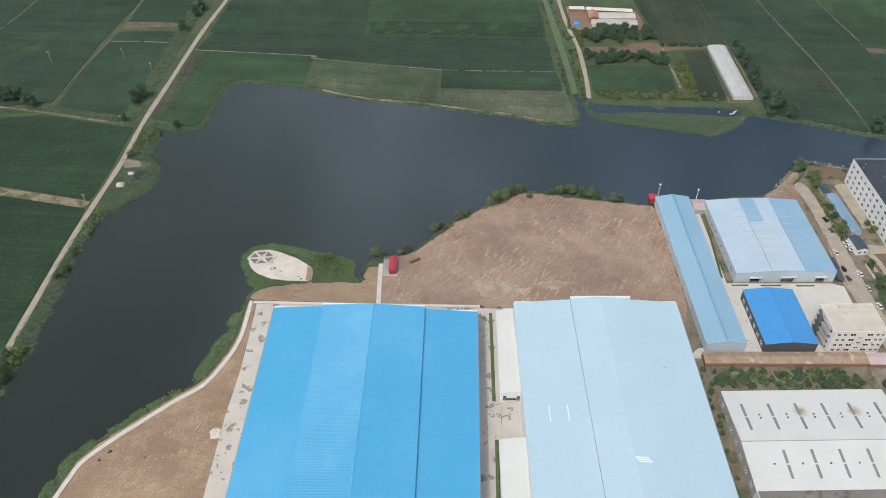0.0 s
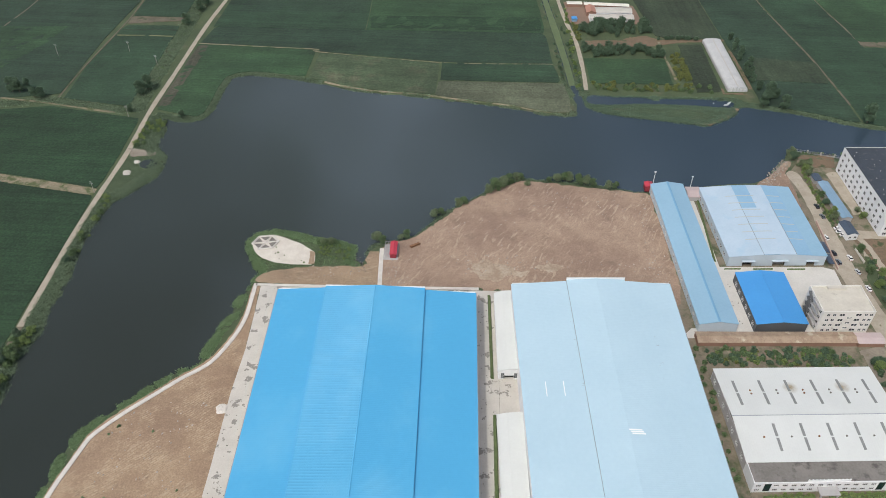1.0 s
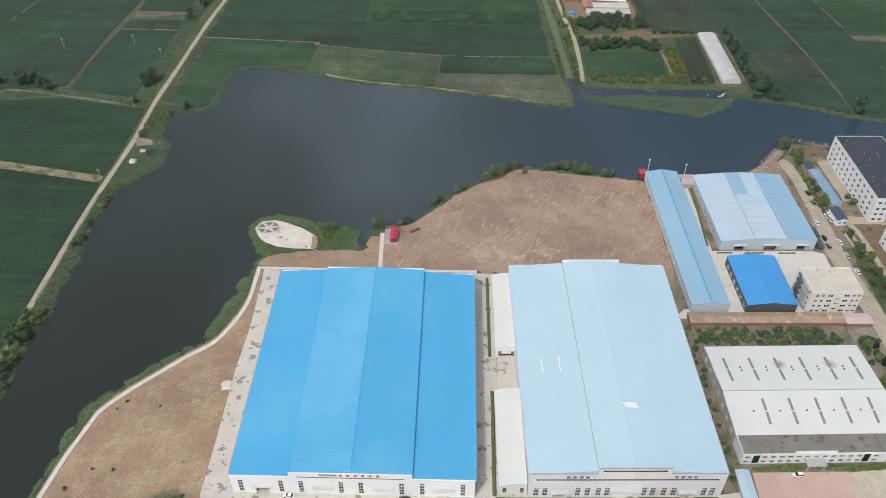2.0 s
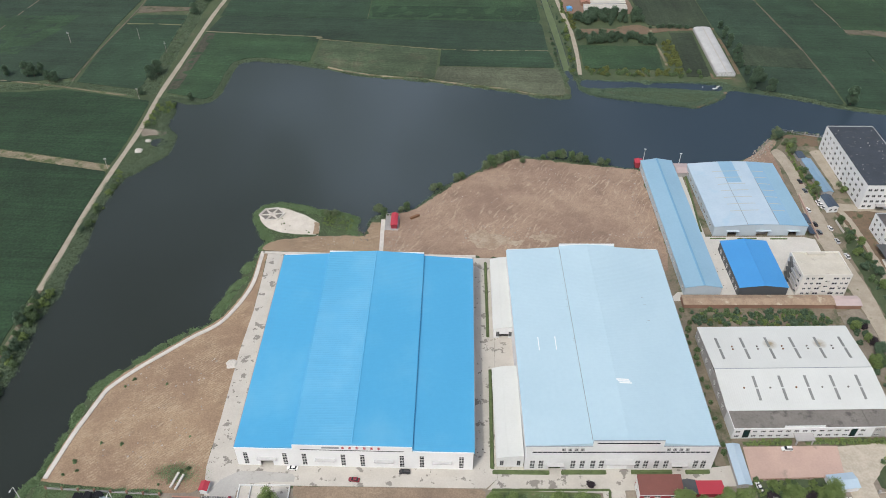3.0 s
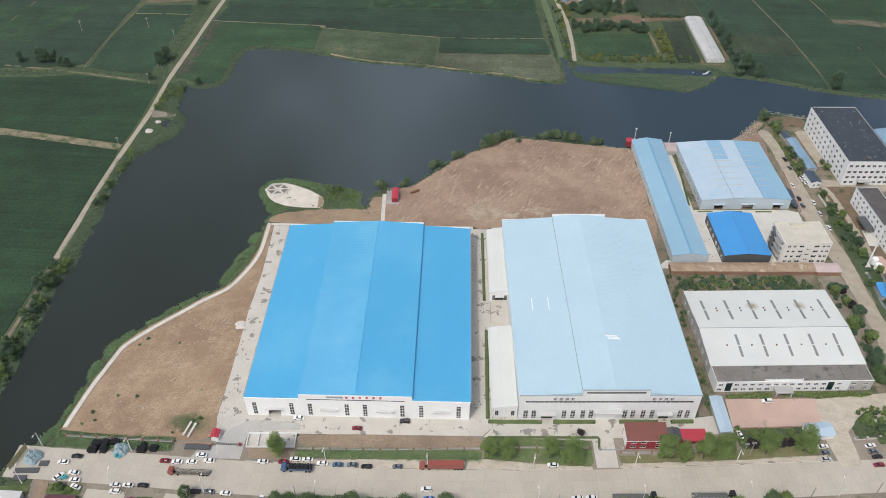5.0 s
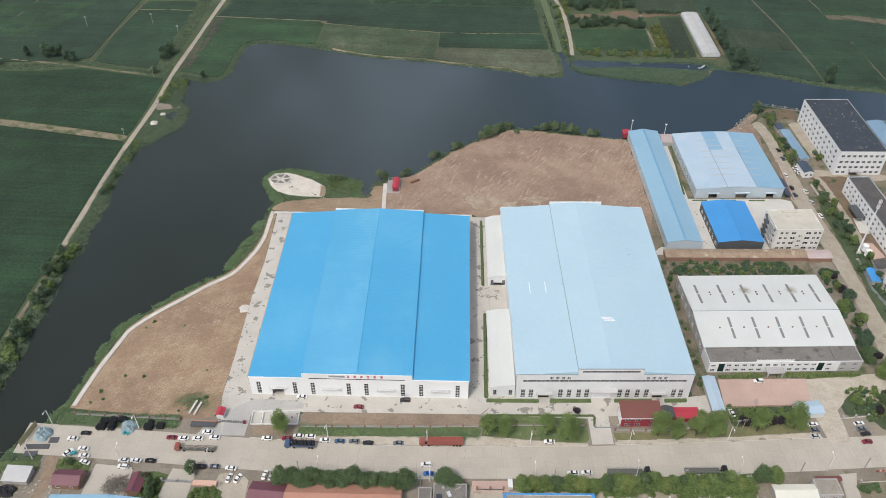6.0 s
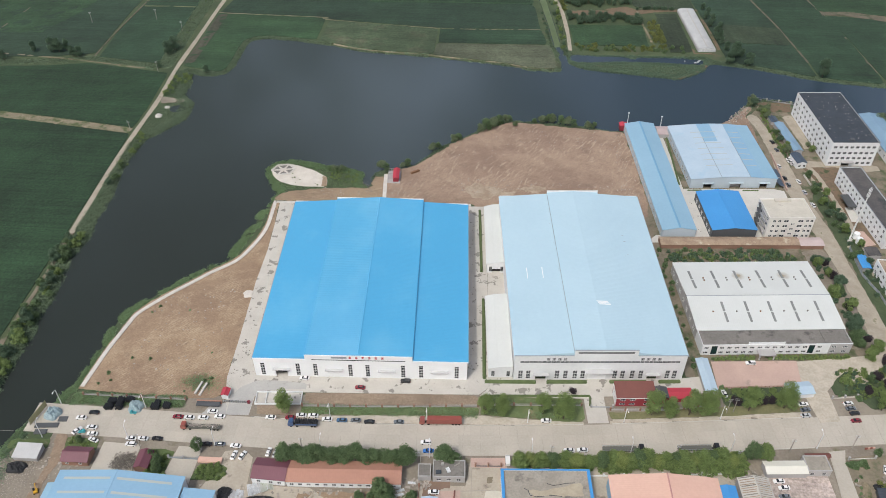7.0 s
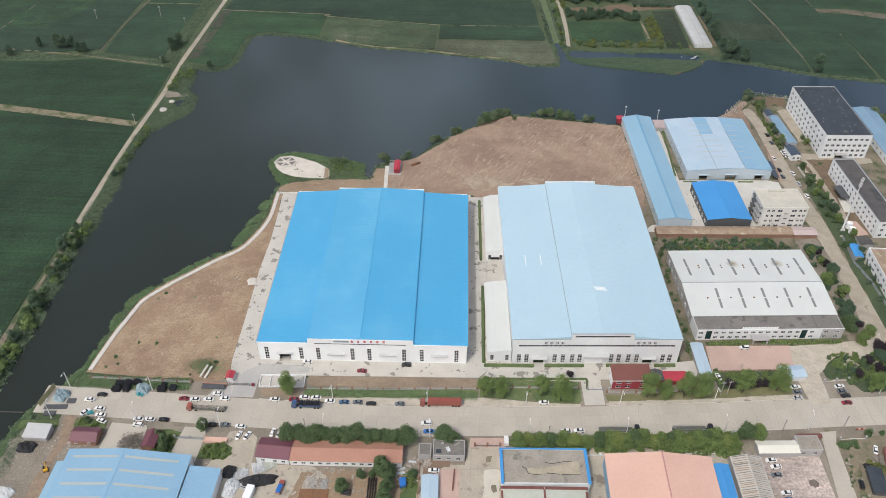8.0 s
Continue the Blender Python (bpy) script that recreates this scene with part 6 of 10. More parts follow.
part("roof_hatch", Shape().box(12.0, 14.2, 2.6, 5.0, 16.35, 17.0).box(11.8, 14.4, 2.4, 5.2, 17.0, 17.12), "charcoal", BK, "dark roof hatch")
shed("shed", 356.9, 176.0, 0.8, 15.0, 64.0, 5.4, 6.5, "plaster", "dullblue", "long shed with dull grey-blue roof and white walls", leftw=[(3 + 6 * k, 1.4, 1.8, 2.0, 2, 2) for k in range(10)])
two_left = [(2.2 + 4.3 * k, z, 1.7, 1.7, 2, 1) for z in (1.2, 4.6, 8.0) for k in range(14)]
TB = flat_block("office_block", 321.0, 104.0, 3.5, 12.8, 63.0, 10.6, "plaster", "brownfelt", "long three-storey white block with dark felt roof", {"left": two_left, "front": [(2 + 4 * k, z, 1.8, 1.7, 2, 1) for k in range(3) for z in (1.2, 4.6, 8.0)]}, parapet=0.5, cap="gutter")
part("porch", Shape().box(-5.0, -0.02, 33.0, 45.0, 3.4, 3.9), "charcoal", TB, "dark flat porch roof")
shed("shed", 301.2, 196.6, 4.6, 5.8, 34.0, 3.0, 3.7, "greyrender", "dullblue", "narrow shed with dull grey-blue roof")
shed("shed", 297.6, 232.2, 4.9, 4.6, 7.0, 2.6, 3.0, "greyrender", "navy", "small dark-roofed shed under the willows", rib=0.6)
shed("gatehouse", 298.4, 180.6, 6.0, 6.0, 11.0, 4.0, 5.0, "plaster", "navy", "small white gatehouse with dark roof", category="gatehouse", front=[(1, 1, 1.5, 1.6, 2, 1), (4, 1, 1.5, 1.6, 2, 1)], rib=0.5)
shed("shed", 303.4, 84.6, -3, 4.4, 10.2, 2.6, 3.0, "greyrender", "bluedeep", "small grey shed with bright blue roof", rib=0.6)
shed("shed", 310.2, 94.6, 2, 6.8, 6.6, 2.8, 3.2, "greyrender", "brownfelt", "small grey shed with brown felt roof", rib=0.6)
flat_block("office_block", 308.6, 52.0, -1.5, 17.0, 34.0, 7.2, "plaster", "rust", "two-storey white block with reddish-brown flat roof", {"left": [(2 + 4.0 * k, z, 2.0, 1.6, 2, 1) for k in range(8) for z in (1.0, 4.4)], "front": [(2 + 3.6 * k, z, 1.8, 1.6, 2, 1) for k in range(4) for z in (1.0, 4.4)]}, parapet=0.5)
shed("shed", 195.0, 221.0, 1.5, 4.4, 4.6, 3.6, 4.0, "redwall", "redbright", "small red hut on the shore", rib=0.6)
shed("shed", 218.6, 212.6, 1.5, 8.0, 9.6, 3.0, 3.8, "greyrender", "pinksheet", "grey shed with faded reddish roof by the water", along="y", rib=0.6)

# --- farm north of the lake
def polytunnel(x, y, turn, w, d, side, top):
    """A long sheeted greenhouse: low side walls, bowed cover, hoops and framed ends."""
    ob = thing("greenhouse", x, y, 0.1, turn, "long white greenhouse with bowed plastic roof among fields", "greenhouse")
    arc = [(w * (0.5 - 0.5 * math.cos(math.pi * k / 12)), side + (top - side) * math.sin(math.pi * k / 12) ** 0.8) for k in range(13)]
    n = 38
    v = [(a + 0.04 * math.sin(j * 1.7), d * j / n, b + (0.06 if j % 2 else 0.0) + 0.04 * math.sin(j * 2.3 + k)) for j in range(n + 1) for k, (a, b) in enumerate(arc)]
    f = [(j * 13 + k, j * 13 + k + 1, (j + 1) * 13 + k + 1, (j + 1) * 13 + k) for j in range(n) for k in range(12)]
    part("cover", mesh_of("cover", v, f, "film", True), None, ob, "bowed dusty white plastic cover")
    for yy in (0.0, d):
        e = Shape()
        e.add([(a, yy, b - 0.05) for a, b in arc] + [(w, yy, 0), (0, yy, 0)], [tuple(range(15))])
        part("end_panel", e, "tarpwhite", ob)
        g = Shape()
        for q in (0.02, 0.25, 0.42, 0.58, 0.75, 0.98):
            g.box(q * w - 0.1, q * w + 0.1, yy - 0.12, yy - 0.02, 0, side + (top - side) * math.sin(math.acos(1 - 2 * q)) ** 0.8)
        part("end_frame", g, "greyrender", ob)
    for q in (0, w):
        part("side_wall", Shape().box(q - 0.12, q + 0.12, 0, d, 0, side), "greyrender", ob)
    part("ridge_vent", Shape().box(w / 2 - 0.35, w / 2 + 0.35, 1, d - 1, top - 0.05, top + 0.16), "creamgrey", ob)


polytunnel(271.8, 339.8, 1.3, 13.6, 75.0, 1.9, 3.5)
shed("barn", 171.0, 474.0, 0, 12.0, 5.2, 2.6, 3.2, "brick", "creamwhite", "long low white-roofed farm barn", category="barn", group="farm barns", along="y", rib=1.2)
for k in range(6):
    shed("barn", 185.0 + 6.2 * k, 473.4 - 0.4 * k, -3, 5.5, 5.2, 2.6, 3.2, "brick", "creamwhite", "small white-roofed farm barn", category="barn", group="farm barns", along="y", rib=1.2)
shed("barn", 193.2, 457.8, 0.6, 29.0, 10.2, 3.0, 4.2, "plaster", "creamgrey", "long grey-white roofed farm barn", category="barn", along="y", rib=1.2)
shed("barn", 187.0, 446.6, 1.2, 35.2, 8.6, 2.8, 3.8, "plaster", "creamgrey", "long pale grey roofed farm barn beside trees", category="barn", along="y", rib=1.2)
shed("barn", 185.4, 457.6, 0.6, 7.6, 12.6, 3.0, 4.4, "brick", "orange", "farm house with orange roof", category="barn", rib=1.0)
shed("hut", 172.8, 446.4, 4, 4.0, 4.4, 2.2, 2.6, "skyblue", "bluedeep", "small blue-roofed hut in the farm yard", category="hut", rib=0.6)
sheet("ground_yard", [(169, 484), (226, 480), (229, 452), (226, 444), (171, 442)], 0.15, "mud", 3, 0.05, label="reddish farm yard", ragged=0.6)
sheet("ground_yard", [(175, 405), (234, 406), (237, 416), (229, 424), (216, 421), (205, 414), (178, 413)], 0.16, "redsoil", 2.0, 0.05, label="bare reddish earth between the orchard rows", ragged=1.2)

# --- south of the road
SB = shed("warehouse", -66.0, -128.0, -1.4, 49.8, 71.5, 7.4, 9.6, "white", "skyblue", "warehouse with sky-blue ribbed roof and yellowed skylight strips", category="warehouse", at=0.47, leftw=[(3 + 6 * k, 2, 3, 2, 3, 1) for k in range(11)])
for k in range(6):
    for xa, xb in ((3.0, 22.0), (24.6, 46.0)):
        y0 = 67.4 - 6.3 * k
        zf = lambda x: (7.55 + 2.15 * x / 23.4 if x < 23.4 else 9.7 - 2.15 * (x - 23.4) / 26.4) + 0.12
        part("skylight", Shape().add([(xa, y0, zf(xa)), (xb, y0, zf(xb)), (xb, y0 + 1.1, zf(xb)), (xa, y0 + 1.1, zf(xa))], [(0, 1, 2, 3)]), "translucent", SB, "yellowed skylight strip")
shed("lean_to", -70.6, -122.0, -1.4, 4.2, 62.0, 3.6, 4.4, "greyrender", "greyblue", "low grey lean-to along the warehouse", at=0.9)
shed("lean_to", -15.6, -128.0, -1.4, 12.2, 66.0, 5.6, 6.4, "white", "skyblue", "lower bay with plain sky-blue roof", at=0.03)
shed("hut", -68.8, -49.0, -1.0, 10.8, 7.0, 2.8, 4.6, "brick", "maroon", "small brick hut with maroon sheet roof", along="y", category="hut", front=[(1.5, 0.9, 1.4, 1.2, 2, 1), (7.0, 0.9, 1.4, 1.2, 2, 1)])
shed("hut", -38.2, -51.0, -2.0, 5.4, 8.2, 3.0, 4.4, "brick", "maroon", "narrow brick hut with maroon sheet roof", category="hut")
shed("shed", -89.6, -47.5, -1.5, 10.0, 6.6, 2.4, 3.2, "greyrender", "canopy", "small shed with flat pale sheet roof", along="y", at=0.96)
shed("house", 10.4, -54.5, -4.0, 13.6, 9.4, 3.6, 5.4, "plaster", "maroon", "low house with purple-maroon sheet roof", along="y", category="house", front=[(2, 1, 1.6, 1.4, 2, 1), (7, 1, 1.6, 1.4, 2, 1), (10.5, 1, 1.6, 1.4, 2, 1)])
shed("house", 24.6, -55.6, 0.6, 45.6, 10.0, 3.4, 5.0, "plaster", "orange", "long low house with orange sheet roof", along="y", category="house", front=[(1.2 + 3.4 * k, 1.0, 1.7, 1.3, 2, 1) for k in range(13)])
flat_block("house", 82.8, -51.4, 0.5, 13.0, 8.0, 3.4, "greyrender", "oldroof", "low grey house with weathered grey flat roof", {"front": [(1.5, 1, 1.8, 1.4, 2, 1), (5.5, 1, 1.8, 1.4, 2, 1), (9.5, 1, 1.8, 1.4, 2, 1)]}, category="house", parapet=0.3)
flat_block("house", 76.8, -51.0, 0.5, 5.2, 6.0, 2.8, "greyrender", "oldroof", "small grey flat-roofed outhouse", category="house", parapet=0.2)
BP = flat_block("workshop", 110.6, -65.6, 1.5, 34.6, 16.4, 6.4, "plaster", "patchroof", "workshop with patched grey roof and blue parapet", category="workshop", parapet=0.5)
bp = Shape().box(-0.4, 35.0, 15.9, 16.5, 6.98, 7.3).box(-0.4, 0.8, -0.3, 15.8, 6.98, 7.3).box(33.8, 35.0, -0.3, 15.8, 6.98, 7.3)
part("parapet_cap", bp, "bluedeep", BP, "bright blue parapet cap")
pt = Shape()
pt.prism([(10.3, 7.3), (12, 7.6), (14.5, 7.0), (17, 7.3), (20, 8.3), (24, 8.8), (27.5, 10.2), (30.8, 10.7), (31.6, 9), (31, 7), (31.6, 5), (28, 4.6), (25, 5.0), (23.6, 4.5), (20, 5.2), (17.6, 5.0), (14, 4.6), (11.2, 4.2), (11.6, 5.6), (10.4, 6.2)][::-1], 6.42, 6.46)
part("roof_patch", pt, "beige", BP, "pale patch of the roof")
crk = Shape()
for (a, b), (c, d) in zip([(17.6, 10.4), (19.8, 9.5), (22.5, 9.9), (24.8, 10.5)], [(19.8, 9.5), (22.5, 9.9), (24.8, 10.5), (28.6, 10.8)]):
    crk.tube((a, b, 6.42), (c, d, 6.42), 0.2, 0.12, 5)
for (a, b), (c, d) in zip([(8.4, 8.1), (9.9, 7.3), (10.5, 5.1), (13, 4.4), (18, 5.2), (24, 4.4)], [(9.9, 7.3), (10.5, 5.1), (13, 4.4), (16.1, 4.7), (23, 4.7), (31, 4.5)]):
    crk.tube((a, b, 6.42), (c, d, 6.42), 0.22, 0.12, 5)
part("roof_seam", crk, "brownfelt", BP, "dark tarred roof seams")
shed("workshop", 111.6, -128.0, 1.0, 33.0, 61.0, 5.4, 6.4, "palesheet", "palegreen", "workshop with faded greenish-white roof and red edges", rib=1.2, category="workshop")
GW = [o for o in bpy.data.objects if o.get("label", "").startswith("workshop with faded greenish")][0]
part("edge_strip", Shape().box(-0.5, 33.5, 60.2, 61.5, 6.5, 6.62).box(-0.4, 0.4, 0, 60, 5.55, 5.7).box(32.6, 33.4, 0, 60, 5.55, 5.7).box(16.1, 16.9, 0, 60.2, 6.52, 6.68), "redtile", GW, "dull red edge flashing")
PK = shed("warehouse", 152.4, -128.0, 0.0, 42.5, 77.0, 7.6, 10.0, "skyblue", "salmon", "warehouse with faded salmon-pink roof and blue walls", category="warehouse", at=0.53)
part("ridge_strip", Shape().profile([(22.2, 10.2), (22.8, 10.2), (22.5, 10.34)], 0, 77.4), "salmonridge", PK, "dark red ridge flashing")
shed("lean_to", 195.8, -128.0, 0.0, 6.6, 76.0, 4.2, 5.0, "skyblue", "bluedeep", "narrow lean-to with deep blue roof", rib=0.8)
SR = shed("shed", 205.8, -128.0, 1.0, 12.0, 80.0, 4.2, 6.0, "greyrender", "creamgrey", "shed with rust-striped cream-grey sheet roof", rib=1.9)
for k in range(40):
    y0 = 79.4 - 0.95 * k + random.uniform(-0.2, 0.2)
    for xa, za, xb, zb in ((0.0, 4.35, 5.9, 6.05), (6.1, 6.05, 12.0, 4.35)):
        w, u, v = random.uniform(0.3, 0.5) if xa < 3 else random.uniform(0.12, 0.32), random.uniform(0, 0.06), random.uniform(0.9, 1.0)
        xa, za, xb, zb = xa + (xb - xa) * u, za + (zb - za) * u, xa + (xb - xa) * v, za + (zb - za) * v
        part("rust_strip", Shape().add([(xa, y0, za + 0.1), (xb, y0, zb + 0.1), (xb, y0 + w, zb + 0.1), (xa, y0 + w, za + 0.1)], [(0, 1, 2, 3)]), "rust" if k % 4 else "brush", SR)
shed("shed", 217.4, -44.8, 2.5, 16.6, 5.8, 3.2, 4.0, "greyrender", "creamwhite", "low shed with cream-white curved roof", along="y")
flat_block("house", 234.2, -43.4, 2.5, 9.6, 7.4, 3.6, "greyrender", "patchroof", "small grey house with a flat roof", {"front": [(1.2, 1.0, 1.6, 1.5, 2, 1), (6.0, 1.0, 1.6, 1.5, 2, 1)]}, category="house", parapet=0.3)
shed("lean_to", 236.2, -35.6, 3, 10.0, 1.6, 2.2, 2.5, "brick", "redtile", "low brown lean-to behind the grey house", along="y", rib=0.5)
shed("shed", 258.4, -61.0, -6, 5.4, 11.5, 2.4, 2.8, "charcoal", "tar", "black sheet shed on the waste ground", rib=0.7)
shed("shed", 265.6, -64.0, -6, 9.0, 11.0, 2.4, 2.9, "charcoal", "tar", "black sheet shed on the waste ground", rib=0.7)
shed("hut", 268.6, -46.5, -14, 8.0, 7.0, 2.6, 3.2, "brick", "redtile", "tumbledown hut with rusty red roof", category="hut")

# --- along the road's north side
RH = thing("gate_office", 161.4, -10.3, 0.2, 2.4, "two-storey red office with dull red tiled roof", "office")
wall(RH, 0, 0, 0, 16.9, 6.0, "redwall", (), [(1.6, 0.9, 2.4, 1.3, 2, 1), (5.8, 0.9, 2.4, 1.3, 2, 1), (1.6, 3.7, 2.4, 1.3, 2, 1), (5.8, 3.7, 2.4, 1.3, 2, 1), (12.2, 0.9, 2.4, 1.3, 2, 1), (12.2, 3.7, 2.4, 1.3, 2, 1)])
wall(RH, 16.9, 7.6, 180, 16.9, 6.0, "redwall")
wall(RH, 0, 7.3, -90, 7.0, 6.0, "plaster", (), [(2, 0.9, 1.6, 1.4, 2, 1), (2, 3.7, 1.6, 1.4, 2, 1)])
wall(RH, 16.9, 0.3, 90, 7.0, 6.0, "redwall")
roof_sheet(RH, -0.5, 7.9, -0.3, 17.2, 6.1, 7.7, "redtile", 0.45, "dull red tiled slope", "y")
part("fascia", Shape().box(-0.35, 17.25, -0.62, -0.5, 5.75, 6.15).box(-0.42, -0.3, -0.5, 7.9, 5.8, 6.2), "frame", RH, "white roof edge")
part("gable", Shape().add([(0.02, 0.1, 6.0), (0.02, 7.6, 6.0), (0.02, 7.6, 7.5), (16.88, 0.1, 6.0), (16.88, 7.6, 6.0), (16.88, 7.6, 7.5)], [(0, 2, 1), (3, 4, 5), (1, 2, 5, 4), (0, 1, 4, 3), (0, 3, 5, 2)]), "redwall", RH)
shed("shed", 178.6, -8.3, 2.4, 6.0, 6.0, 4.2, 5.0, "redwall", "charcoal", "small red annexe with a dark roof", rib=0.5)
shed("car_shelter", 185.2, -6.9, 2.4, 10.6, 5.6, 2.6, 3.0, "redwall", "redbright", "low shelter with bright red sheet roof", along="y", rib=0.6)
shed("bike_shelter", 202.3, -2.2, 1.6, 5.2, 19.0, 2.8, 3.3, "greyrender", "palesheet", "long bicycle shelter with pale blue roof", rib=0.9)
shed("gatehouse", 239.5, -3.4, 8.0, 11.0, 6.6, 2.9, 3.7, "plaster", "palesheet", "gatehouse with pale blue sheet roof", along="y", category="gatehouse")
shed("guard_hut", -12.3, -12.4, -3.0, 3.0, 3.8, 2.7, 3.3, "plaster", "redbright", "guard hut with bright red roof at the factory gate", category="hut", rib=0.5)
# ------------------------------------------------ plants
def leaves(centres, sizes, normals=None, upright=0.0, seed=0):
    """Many small leaf-shaped blades, as arrays of corners and faces."""
    r = np.random.RandomState(seed)
    n = len(centres)
    nor = r.normal(size=(n, 3)) if normals is None else normals + 0.6 * r.normal(size=(n, 3))
    nor[:, 2] *= (1 - upright)
    nor /= np.linalg.norm(nor, axis=1)[:, None] + 1e-9
    up = np.tile((0.0, 0.0, 1.0), (n, 1)) + 0.35 * r.normal(size=(n, 3)) if upright else r.normal(size=(n, 3))
    a = np.cross(nor, up)
    a /= np.linalg.norm(a, axis=1)[:, None] + 1e-9
    b = np.cross(a, nor)
    s = sizes[:, None]
    bend = nor * s * 0.15
    v = np.stack([centres - a * s * 0.5, centres - b * s * 0.6 - bend, centres + a * s * 0.5, centres + b * s * 0.75 - bend], 1).reshape(-1, 3)
    f = np.arange(4 * n).reshape(n, 4)
    return v, f


def array_mesh(name, v, f, material):
    me = bpy.data.meshes.new(name)
    me.vertices.add(len(v))
    me.vertices.foreach_set("co", np.ascontiguousarray(v, dtype=np.float32).ravel())
    k = f.shape[1]
    me.loops.add(f.size)
    me.loops.foreach_set("vertex_index", f.ravel().astype(np.int32))
    me.polygons.add(len(f))
    me.polygons.foreach_set("loop_start", np.arange(0, f.size, k, dtype=np.int32))
    me.polygons.foreach_set("loop_total", np.full(len(f), k, dtype=np.int32))
    me.materials.append(M[material] if isinstance(material, str) else material)
    me.update(calc_edges=True)
    return me


def crown_points(height, width, low, lobes, count, seed):
    r = np.random.RandomState(seed)
    cs, rs = [], []
    for k in range(lobes):
        h = low + (height - low) * (0.18 + 0.62 * r.rand())
        q = (h - low) / (height - low)
        reach = width * 0.5 * (1 - 0.75 * abs(q - 0.4)) * 0.72
        a = 2 * math.pi * (k + r.rand() * 0.7) / lobes
        cs.append((reach * r.uniform(0.45, 1) * math.cos(a), reach * r.uniform(0.45, 1) * math.sin(a), h))
        rs.append(width * r.uniform(0.13, 0.29))
    cs.append((0, 0, height - width * 0.2)); rs.append(width * 0.22)
    cs, rs = np.array(cs), np.array(rs)
    pick = r.choice(len(rs), count, p=rs ** 2 / (rs ** 2).sum())
    d = r.normal(size=(count, 3))
    d /= np.linalg.norm(d, axis=1)[:, None]
    p = cs[pick] + d * (rs[pick] * r.uniform(0.55, 1.08, count))[:, None] * np.array([1, 1, 0.85])
    return p, d, cs


def tree_model(height, width, low, leaf, leaf_mat, seed, count=1100, lobes=9, name="tree", label="", category="tree"):
    count, leaf, lobes = int(count * 1.7), leaf * 0.735, lobes + 6
    p, d, cs = crown_points(height, width, low, lobes, count, seed)
    r = np.random.RandomState(seed)
    v, f = leaves(p, r.uniform(0.7, 1.35, count) * leaf, d + (0, 0, 0.8), seed=seed)
    ob = thing(name, 0, 0, 0, 0, label, category)
    t = Shape().tube((0, 0, -0.3), (0.05, 0, low + 0.35 * (height - low)), 0.035 * width, 0.018 * width, 7)
    for c in cs[::2]:
        t.tube((0.03, 0, low * 0.8 + 0.1 * c[2]), tuple(c), 0.014 * width, 0.005 * width, 5)
    part("trunk", t, "bark", ob)
    part("crown", array_mesh("crown", v, f, leaf_mat), None, ob)
    return ob


def shrub_mesh(width, height, leaf, material, seed, count=420):
    p, d, _ = crown_points(height, width, -0.1 * height, 6, count, seed)
    p[:, 2] = np.maximum(p[:, 2], 0.05)
    r = np.random.RandomState(seed)
    v, f = leaves(p, r.uniform(0.7, 1.3, count) * leaf, d + (0, 0, 0.8), seed=seed)
    return array_mesh("shrub", v, f, material)


def plant_all(model, spots, label="", group="", size=(0.85, 1.15)):
    """The model goes to the first spot, copies to the rest."""
    rr = random.Random(len(spots) * 7 + int(spots[0][0]))
    base = model
    for k, spot in enumerate(spots):
        x, y = spot[:2]
        s = rr.uniform(*size) * (spot[2] if len(spot) > 2 else 1)
        m = pose(x, y, 0.05, 0, 0, rr.uniform(0, 360)) @ Matrix.Diagonal((s, s, s * rr.uniform(0.9, 1.1), 1))
        ob = base if k == 0 else copy_thing(base, Matrix.Identity(4))
        ob.matrix_basis = m
        if label:
            tagged(ob, label, "tree", group)


road_n = [(17, -18.2, 0.95), (104.2, -17.0), (111.6, -16.2, 0.95), (129.2, -15.7, 1.02), (138.0, -17.8), (176.6, -14.4, 1.05), (184.2, -14.8, 0.84), (192.8, -13.9, 1.08), (200.8, -13.3, 1.0), (219.5, -10.5), (235.5, -8.5), (278, -8, 1.0)]
plant_all(tree_model(15.4, 9.2, 0.8, 0.46, "leaf_a", 11, 3300, 14, label="broad leafy roadside tree with a full crown"), road_n[::2], "broad leafy roadside tree with a full crown", "roadside trees")
plant_all(tree_model(15.0, 9.0, 0.8, 0.46, "leaf_a", 12, 3100, 13, label="broad leafy roadside tree with a full crown"), road_n[1::2], "broad leafy roadside tree with a full crown", "roadside trees")
row_w = [(22 + 4.1 * k, -43.2 + 0.9 * math.sin(k * 2.1)) for k in range(13)] + [(87, -41.5, 1.1), (91, -42.5, 0.9)]
plant_all(tree_model(9.0, 7.6, 1.2, 0.48, "leaf_b", 21, 2090, label="dense dark green tree in a row"), row_w[::2], "dense dark green tree in a row", "southern tree row")
plant_all(tree_model(9.8, 7.8, 1.2, 0.48, "leaf_b", 22, 2090, label="dense green tree in a row"), row_w[1::2], "dense green tree in a row", "southern tree row")
row_e = [(118, -42.8), (122.5, -42, 0.9), (127, -41.8), (132, -41.6, 0.9), (137, -41.6), (141, -42, 1.05), (146, -42)] + [(152 + 3.7 * k, -41.2 + 0.045 * (3.7 * k) + 0.8 * math.sin(k * 1.7), 0.98 + 0.12 * math.sin(k * 3)) for k in range(16)] + [(214, -35.8, 1.05), (218.5, -35.4)]
plant_all(tree_model(8.8, 8.2, 1.2, 0.48, "leaf_a", 31, 2090, label="leafy tree in a dense roadside row"), row_e[::2], "leafy tree in a dense roadside row", "southern tree row")
plant_all(tree_model(8.2, 8.0, 1.0, 0.48, "leaf_c", 32, 1900, label="yellowish-green tree in a dense roadside row"), row_e[1::4], "yellowish-green tree in a dense roadside row", "southern tree row")
